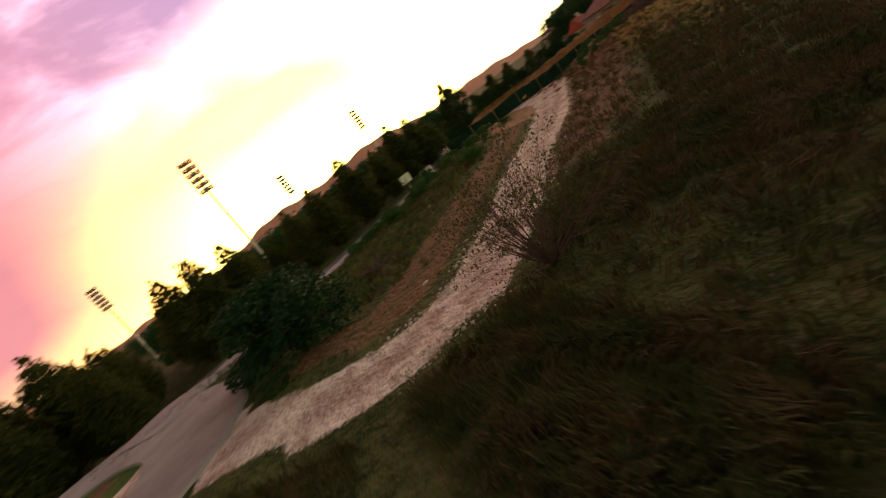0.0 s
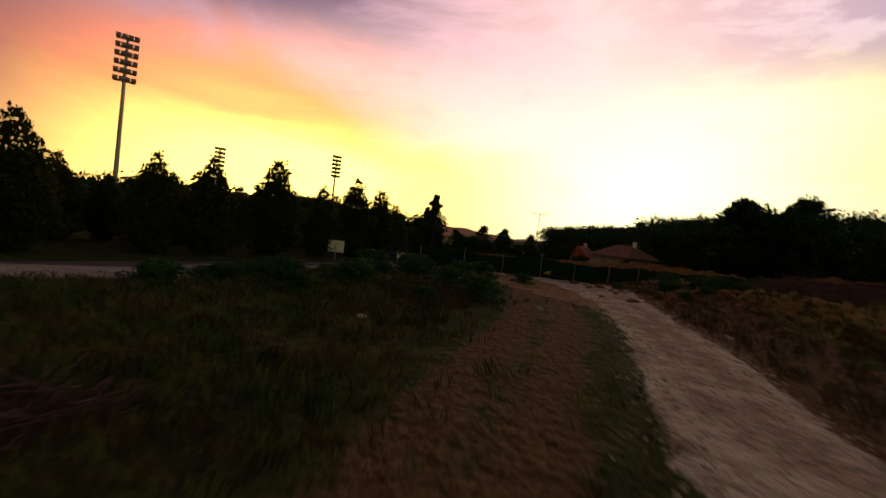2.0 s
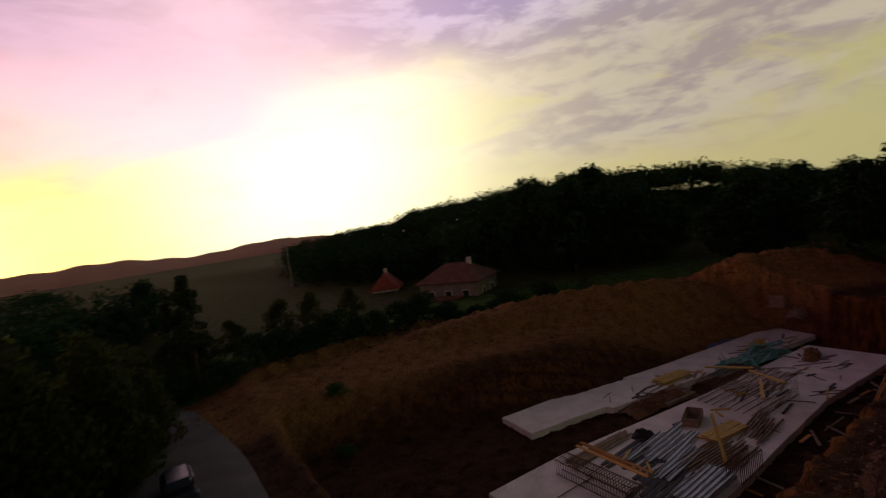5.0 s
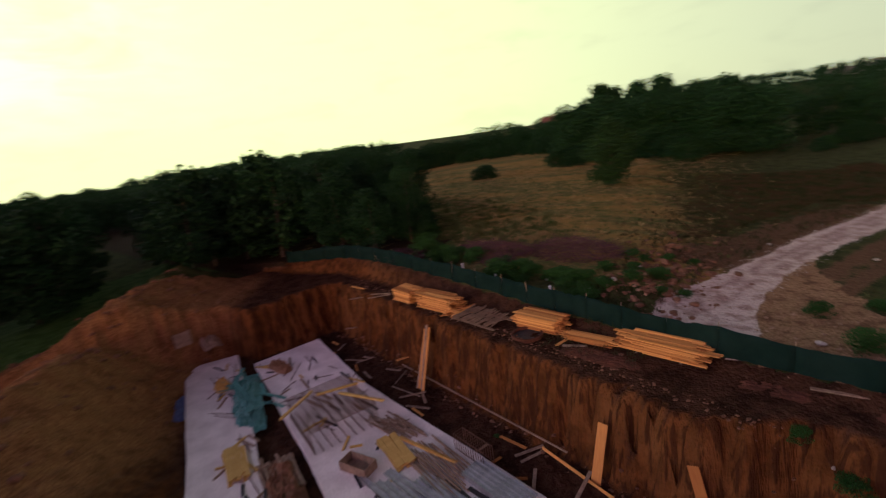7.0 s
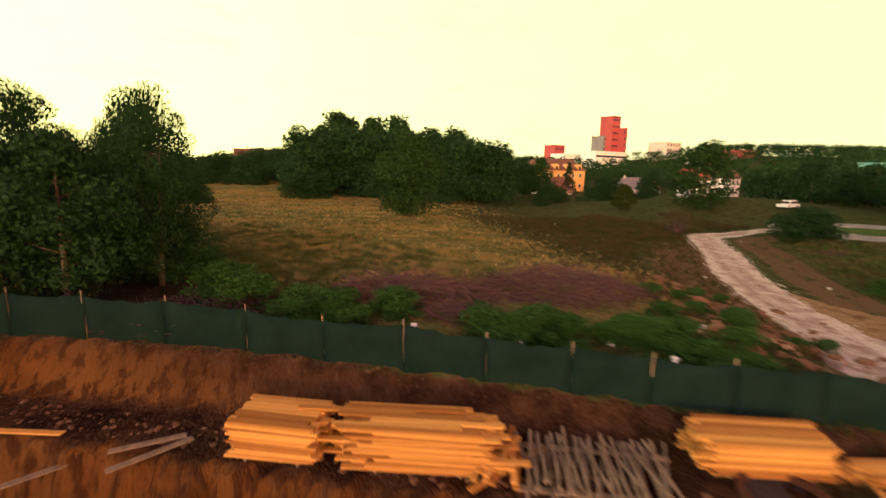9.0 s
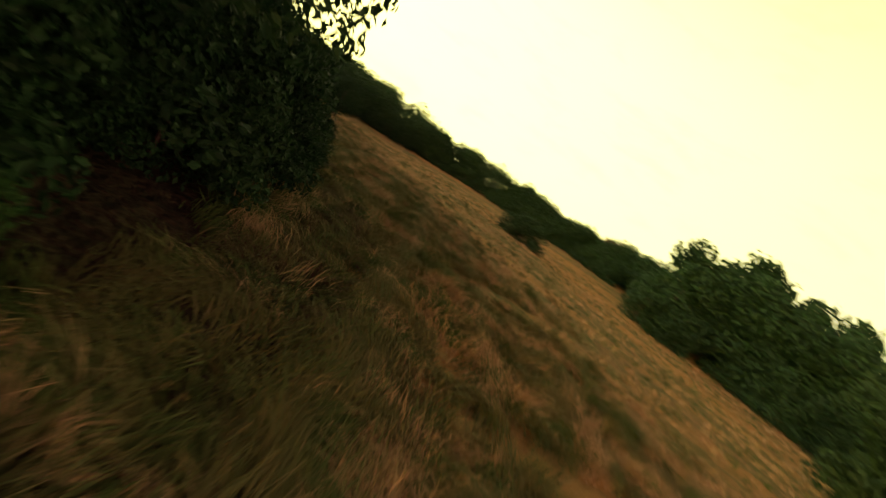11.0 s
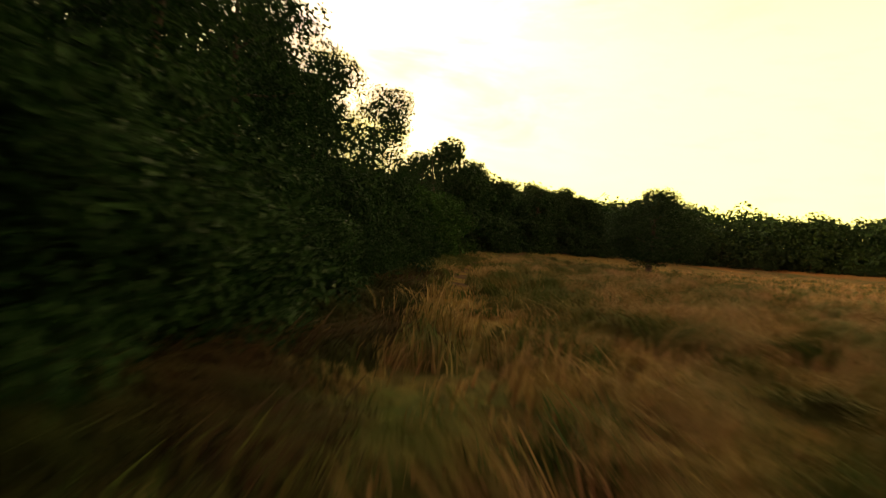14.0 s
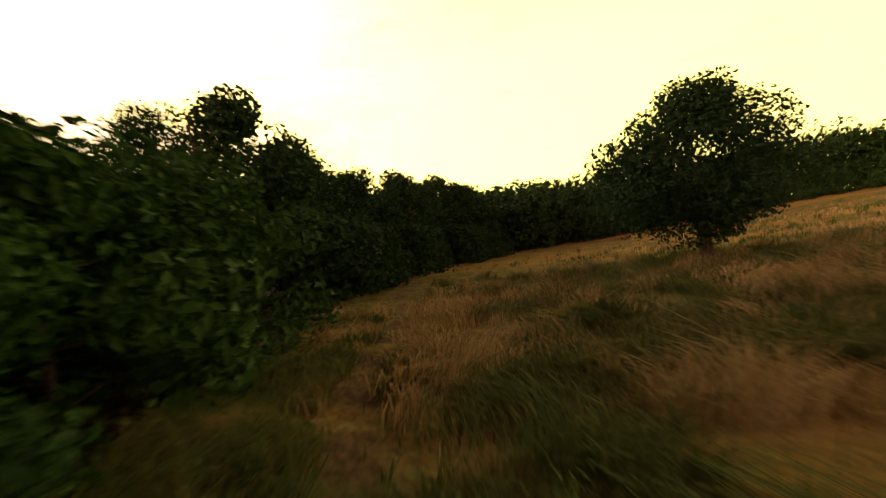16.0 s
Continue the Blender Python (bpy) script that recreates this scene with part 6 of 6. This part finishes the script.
def bollard(x, y):
    ob = thing("bollard", pose(x, y, ground_z(x, y)), "striped plastic traffic bollard at the junction", "bollard", "bollards")
    for k in range(4):
        bm = bmesh.new()
        tube(bm, [(0, 0, k * 0.22), (0, 0, k * 0.22 + 0.22)], [0.1 - 0.008 * k, 0.094 - 0.008 * k], 10)
        part("band", bm, RED if k % 2 else WHITE, ob)


bollard(-1.6, 61.6)
bollard(-1.5, 62.6)


def excavator(x, y, turn):
    ob = thing("excavator", pose(x, y, ground_z(x, y) + 0.06, 0, 0, turn) @ Matrix.Diagonal((0.62, 0.62, 0.62, 1)), "small orange excavator parked at the turning circle", "excavator")
    for s in (-1, 1):
        bm = bmesh.new()
        box(bm, -1.15, 1.15, s * 0.75 - 0.2, s * 0.75 + 0.2, 0, 0.55, bevel=0.16)
        part("track", bm, DARK, ob, "dark rubber track")
    bm = bmesh.new()
    box(bm, -1.25, 0.5, -0.85, 0.85, 0.7, 1.45, bevel=0.14)
    part("body", bm, ORANGE, ob)
    bm = bmesh.new()
    tube(bm, [(0, 0, 0.45), (0, 0, 0.72)], [0.5, 0.5], 14)
    part("turntable", bm, DARK, ob)
    cab = part("cab", boxes((-0.35, 0.75, -0.1, 0.85, 1.45, 2.5), bevel=0.1), DARK, ob, "dark glazed cab")
    part("cab_window", boxes((0.74, 0.765, 0.0, 0.75, 1.6, 2.35)), GLASS, cab)
    for nm, pts, r in (("boom", [(0.5, -0.45, 1.3), (0.9, -0.45, 2.5), (1.5, -0.45, 2.7)], 0.16), ("arm", [(1.5, -0.45, 2.7), (1.75, -0.45, 1.0)], 0.12), ("ram", [(0.6, -0.45, 1.1), (1.0, -0.45, 2.3)], 0.06)):
        bm = bmesh.new()
        tube(bm, pts, [r] * len(pts), 6)
        part(nm, bm, ORANGE if nm != "ram" else STEEL, ob)
    bm = bmesh.new()
    box(bm, 1.4, 1.95, -0.85, -0.05, 0.3, 1.0, bevel=0.12)
    part("bucket", bm, DARK, ob, "dark steel bucket")


excavator(-13.2, 30.4, 150)


def windows_on(ob, wall_x, y0, y1, z0, z1, cols, rows, w, h, sign, axis="x"):
    """Framed windows set into a wall that faces along an axis."""
    for i in range(cols):
        for j in range(rows):
            yc, zc = y0 + (y1 - y0) * (i + 0.5) / cols, z0 + (z1 - z0) * (j + 0.5) / rows
            a, b = wall_x - 0.05, wall_x + 0.05
            fr = [(a, b, yc - w / 2 - 0.08, yc + w / 2 + 0.08, zc - h / 2 - 0.08, zc - h / 2), (a, b, yc - w / 2 - 0.08, yc + w / 2 + 0.08, zc + h / 2, zc + h / 2 + 0.08), (a, b, yc - w / 2 - 0.08, yc - w / 2, zc - h / 2, zc + h / 2), (a, b, yc + w / 2, yc + w / 2 + 0.08, zc - h / 2, zc + h / 2)]
            gl = (wall_x - 0.02, wall_x + 0.02, yc - w / 2, yc + w / 2, zc - h / 2, zc + h / 2)
            if axis == "y":
                fr = [(d[2], d[3], d[0], d[1], d[4], d[5]) for d in fr]
                gl = (gl[2], gl[3], gl[0], gl[1], gl[4], gl[5])
            win = part("window", boxes(*fr), WHITE, ob, "white window frame")
            part("pane", boxes(gl), GLASS, win)


def roof_bm(w, d, z, h, over=0.5, hip=0.0, thick=0.18):
    """A gabled or hipped roof with its ridge along x."""
    bm = bmesh.new()
    x, y = w / 2 + over, d / 2 + over
    lo = [bm.verts.new(c) for c in ((-x, -y, z), (x, -y, z), (x, y, z), (-x, y, z))]
    up = [bm.verts.new((c.co.x, c.co.y, z + thick)) for c in lo]
    r0, r1 = bm.verts.new((-x + hip, 0, z + h)), bm.verts.new((x - hip, 0, z + h))
    bm.faces.new(lo[::-1])
    for i in range(4):
        bm.faces.new((lo[i], lo[(i + 1) % 4], up[(i + 1) % 4], up[i]))
    bm.faces.new((up[0], up[1], r1, r0))
    bm.faces.new((up[2], up[3], r0, r1))
    bm.faces.new((up[1], up[2], r1))
    bm.faces.new((up[3], up[0], r0))
    return bm


def house(x, y, z, turn, w, d, wall_h, roof_h, wall, roof, label, hip=0.0, cols=3, rows=1, gable=True, dormers=0, group="houses"):
    """A house with walls, roof, windows and chimney; its long side faces -y of its own frame."""
    ob = thing("house", pose(x, y, z, 0, 0, turn), label, "house", group)
    bm = boxes((-w / 2, w / 2, -d / 2, d / 2, -3.0, wall_h))
    if gable and hip == 0:
        for s in (-1, 1):
            a, b, c = [bm.verts.new((s * (w / 2 - 0.01), yy, zz)) for yy, zz in ((-d / 2, wall_h), (d / 2, wall_h), (0, wall_h + roof_h * d / (d + 1.0)))]
            bm.faces.new((a, b, c) if s > 0 else (a, c, b))
    part("wall", bm, wall, ob)
    r = part("roof", roof_bm(w, d, wall_h, roof_h, 0.5, hip), roof, ob, "tiled roof")
    part("chimney", boxes((w * 0.2, w * 0.2 + 0.6, -0.3, 0.3, wall_h + roof_h * 0.6, wall_h + roof_h + 0.7), bevel=0.02), PLASTER, r)
    for s in (-1, 1):
        windows_on(ob, s * d / 2, -w / 2 + 0.5, w / 2 - 0.5, 0.4, wall_h, cols, rows, 1.0, 1.2, s, "y")
        windows_on(ob, s * w / 2, -d / 2 + 0.5, d / 2 - 0.5, 0.4, wall_h, 2, rows, 0.9, 1.2, s, "x")
    for i in range(dormers):
        xx = -w / 2 + (i + 0.5) * w / dormers
        for s in (-1, 1):
            bm = bmesh.new()
            box(bm, xx - 0.9, xx + 0.9, min(s * d / 2, s * (d / 2 - 2.4)), max(s * d / 2, s * (d / 2 - 2.4)), wall_h, wall_h + 1.5)
            k = 10
            ends = [[bm.verts.new((xx + 1.0 * math.cos(math.pi * q / k), yy, wall_h + 1.5 + 0.8 * math.sin(math.pi * q / k))) for q in range(k + 1)] for yy in (s * (d / 2 + 0.02), s * (d / 2 - 2.4))]
            for q in range(k):
                bm.faces.new((ends[0][q], ends[0][q + 1], ends[1][q + 1], ends[1][q]))
            bm.faces.new(ends[0])
            dm = part("dormer", bm, wall, ob, "round-topped dormer")
            part("pane", boxes((xx - 0.5, xx + 0.5, s * (d / 2 + 0.03) - 0.02, s * (d / 2 + 0.03) + 0.02, wall_h + 0.4, wall_h + 1.5)), GLASS, dm)
    return ob


# farmhouse and white house behind the spoil bank
BARN_WALL = material("stained_plaster", blotchy((0.16, 0.135, 0.115), (0.30, 0.26, 0.22), 0.5, 6.0), 0.95, (8, 0.02, 0.5))
house(58.8, 99.8, -2.3, -79, 9.6, 8.0, 4.0, 2.6, BARN_WALL, ROOF_BROWN, "old plastered farmhouse with a red-brown hipped roof", 3.4, 3, 1, False)
bm_ = boxes((-2.0, 2.0, -1.2, 1.2, 0, 2.0), bevel=0.03)
shed = thing("shed", pose(53.4, 98.2, -2.3, 0, 0, -79), "low lean-to shed with red boards against the farmhouse", "shed")
part("wall", bm_, RED, shed)
part("roof", boxes((-2.2, 2.2, -1.4, 1.4, 2.0, 2.14), bevel=0.03), ROOF_BROWN, shed)
house(60, 117, -2.2, 38, 5.0, 4.6, 2.6, 2.8, WHITE, ROOF_RED, "small white gabled house with a red roof among trees", 0, 1)


def antenna(x, y, top):
    z = ground_z(x, y)
    ob = thing("radio_antenna", pose(x, y, z), "thin radio mast with long crosswise rods", "antenna")
    bm = bmesh.new()
    tube(bm, [(0, 0, 0), (0, 0, top - z)], [0.14, 0.1], 6)
    part("mast", bm, LAMP_METAL, ob)
    for k, l in enumerate((3.4, 2.6)):
        bm = bmesh.new()
        tube(bm, [(-l, 0, top - z - 0.3 * k), (l, 0.3, top - z - 0.3 * k)], [0.06, 0.06], 5)
        part("rod", bm, LAMP_METAL, ob)


antenna(69, 159.5, 12.3)

# ---- town to the south ----
BRICK_RED = material("red_cladding", blotchy((0.30, 0.045, 0.05), (0.42, 0.075, 0.08), 0.2, 3.0), 0.7)
GREY_CLAD = material("grey_cladding", blotchy((0.16, 0.15, 0.16), (0.24, 0.22, 0.23), 0.2, 3.0), 0.8)


def block(x, y, z0, turn, w, d, h, mat, floors, bays, label, bands=False, group="town blocks"):
    """A town building with rows of windows or window bands and a parapet."""
    ob = thing("apartment_building", pose(x, y, z0, 0, 0, turn), label, "building", group)
    part("wall", boxes((-w / 2, w / 2, -d / 2, d / 2, -30, h)), mat, ob)
    part("parapet", boxes((-w / 2 - 0.2, w / 2 + 0.2, -d / 2 - 0.2, d / 2 + 0.2, h, h + 0.8)), mat, ob)
    fh = h / floors
    for s in (-1, 1):
        for j in range(floors):
            zc = (j + 0.55) * fh
            if bands:
                part("window_band", boxes((-w / 2 + 0.6, w / 2 - 0.6, s * d / 2 - 0.06, s * d / 2 + 0.06, zc - 0.7, zc + 0.7)), GLASS, ob, "dark ribbon of windows")
            else:
                for i in range(bays):
                    xc = -w / 2 + (i + 0.5) * w / bays
                    part("window", boxes((xc - 0.7, xc + 0.7, s * d / 2 - 0.06, s * d / 2 + 0.06, zc - 0.75, zc + 0.75)), GLASS, ob)
    return ob


house(-28.0, -109, -4.5, 17, 21, 12, 11.5, 4.2, PLASTER_ORANGE, ROOF_BROWN, "orange plastered residential block with round-topped dormers", 2.5, 6, 3, False, 4, "town houses")
house(-18.5, -84, -3.0, 25, 11, 8, 3.6, 4.4, PLASTER, ROOF_BROWN, "house with a steep dark roof before the orange block", 0, 3, 1, True, 0, "town houses")
house(-57.5, -69.5, 0.0, 120, 6.4, 5.6, 4.8, 3.4, WHITE, ROOF_RED, "white house with a bright red roof by the turning circle", 0, 2, 2, True, 0, "town houses")
house(-67.5, -69.5, 0.0, 30, 7.0, 7.0, 5.6, 3.6, WHITE, ROOF_BROWN, "white house with a dark roof and a balcony", 0, 2, 2, True, 0, "town houses")
house(-52, -96, -4, 20, 12, 9, 5.0, 4.0, PLASTER, GREY_CLAD, "pale house with a grey roof among trees", 0, 3, 1, True, 0, "town houses")
house(-62, -104, -4, 20, 10, 8, 4.6, 3.6, WHITE, ROOF_RED, "white house with a red roof among trees", 0, 2, 1, True, 0, "town houses")
# the tower with its stepped top, and the white blocks at its foot
block(-148.5, -303.6, -6, 25, 9.5, 12, 55, BRICK_RED, 11, 5, "tall red clad tower with a stepped top")
block(-141.6, -307, -6, 25, 4.4, 12, 40, GREY_CLAD, 10, 2, "dark grey stair tower joined to the red tower")
block(-155.0, -300.6, -6, 25, 4.0, 12, 46, BRICK_RED, 9, 2, "lower red wing of the tower")
block(-138, -290, -6, 25, 36, 14, 27, WHITE, 4, 10, "long white office block with dark window bands", True)
block(-113, -302, -6, 25, 22, 14, 25, WHITE, 3, 8, "white office block with dark window bands", True)
block(-113, -330, -6, 25, 12, 12, 33, BRICK_RED, 6, 4, "red apartment block behind the white offices")
block(-195, -300, 4, 25, 20, 16, 26, PLASTER, 7, 5, "beige apartment block on the skyline")
block(-210, -255, 4, 25, 60, 16, 14, PLASTER, 4, 14, "long pale commercial building with red parts", True)
block(-232, -262, 4, 25, 26, 16, 19, BRICK_RED, 5, 6, "red commercial building on the skyline")
block(-262, -240, 4, 25, 30, 16, 17, WHITE, 4, 8, "white apartment block on the skyline")
block(-60, -330, 4, 15, 30, 14, 12, PLASTER, 3, 8, "pale apartment block on the skyline")
block(-84, -322, 4, 15, 22, 14, 11, WHITE, 3, 6, "white apartment block on the skyline")
block(-30, -340, 4, 15, 26, 14, 10, PLASTER, 3, 7, "pale apartment block on the skyline")
block(-330, -170, 2, 60, 40, 16, 20, PLASTER, 5, 10, "pale apartment block on the wooded hill")
block(-350, -130, 4, 60, 36, 16, 20, WHITE, 5, 9, "white apartment block on the wooded hill")
block(-172, -108, 2, 40, 34, 18, 9.5, TEAL, 2, 10, "sports hall with a green roof beyond the trees", True)
house(52, -62, 1.5, 10, 10, 8, 4.4, 3.4, PLASTER, ROOF_BROWN, "house with a brown-red roof on the hill's shoulder", 0, 2, 1, True, 0, "town houses")
house(60, -80, 3, 25, 12, 8, 5.0, 3.6, PLASTER, ROOF_BROWN, "house with a red roof on the hill's shoulder", 0, 3, 1, True, 0, "town houses")
house(72, -86, 3, 15, 12, 8, 5.0, 3.6, PLASTER, ROOF_BROWN, "red-roofed house on the hill's shoulder", 0, 3, 1, True, 0, "town houses")

# trees about the town and round the turning circle
row_of("poplar", [(-30, 40), (-46, 16), (-60, -10)], 5.0, 0.5, 0.9, 1.2, "street tree row")
row_of("far", [(-50, 0), (-60, -18), (-78, -40)], 5.0, 2.0, 0.8, 1.0, "turning circle trees")
row_of("far", [(-44, -14), (-54, -26), (-66, -40)], 5.0, 1.5, 0.7, 0.9, "turning circle trees")
row_of("far", [(6, -40), (-4, -60), (-8, -78)], 6.0, 1.5, 0.7, 1.0, "town trees")
row_of("far", [(-38, -92), (-44, -78), (-40, -60)], 7.0, 2.0, 0.6, 0.9, "town trees")
row_of("lowbush", [(8, -22), (0, -32), (-14, -40), (-24, -36)], 3.5, 1.0, 0.8, 1.4, "garden bushes")
put("conifer", 0, -20, -74, 1.0, 0, group="town trees")
put("olive", 0, -3.6, -11.5, 0.62, 40, label="small young tree at the start of the dirt road")
forest("woodland", (-330, 120, -330, -60, lambda x, y: y < -100 - 0.35 * (x + 60) * (x < -60) and not (-70 < x < 0 and y > -150) and not (-175 < x < -90 and -312 < y < -262)), 1700, 21, 6, 9, "trees between the houses of the town", 80, 0.55)
forest("woodland", (-420, -60, -160, 60, lambda x, y: y < 0.3 * (x + 60) + 30 and y > -0.3 * (x + 60) - 70 - 0.8 * abs(x + 60) and x < -75), 1500, 22, 7, 11, "wooded slope beyond the main street", 80, 0.55)


def mountains():
    """Far ridges on the horizon, with the sunset haze painted into their colour."""
    for k, (dist, az0, az1, hgt, seed) in enumerate(((2300, -40, 75, 95, 1.0), (2000, 40, 120, 70, 5.0))):
        n = 140
        v, f = [], []
        for i in range(n):
            a = az0 + (az1 - az0) * i / (n - 1)
            e = math.sin(math.pi * i / (n - 1)) ** 0.5
            top = hgt * e * (0.55 + 0.3 * math.sin(a * 0.13 + seed) + 0.15 * math.sin(a * 0.41 + 2 * seed) + 0.05 * math.sin(a * 1.7))
            d = toward(a, 0)
            v += [tuple(d * (dist - 500) + Vector((0, 0, -60))), tuple(d * (dist - 180) + Vector((0, 0, top * 0.5 - 30))), tuple(d * dist + Vector((0, 0, top))), tuple(d * (dist + 300) + Vector((0, 0, -60)))]
        for i in range(n - 1):
            for j in range(3):
                f.append((i * 4 + j, i * 4 + j + 1, (i + 1) * 4 + j + 1, (i + 1) * 4 + j))
        ob = new("backdrop", mesh_np("backdrop", v, f, HAZY_MOUNTAIN, True))
        tagged(ob, "far low mountain ridge on the horizon, haze painted into its colour", "mountains", kind="structure")


mountains()
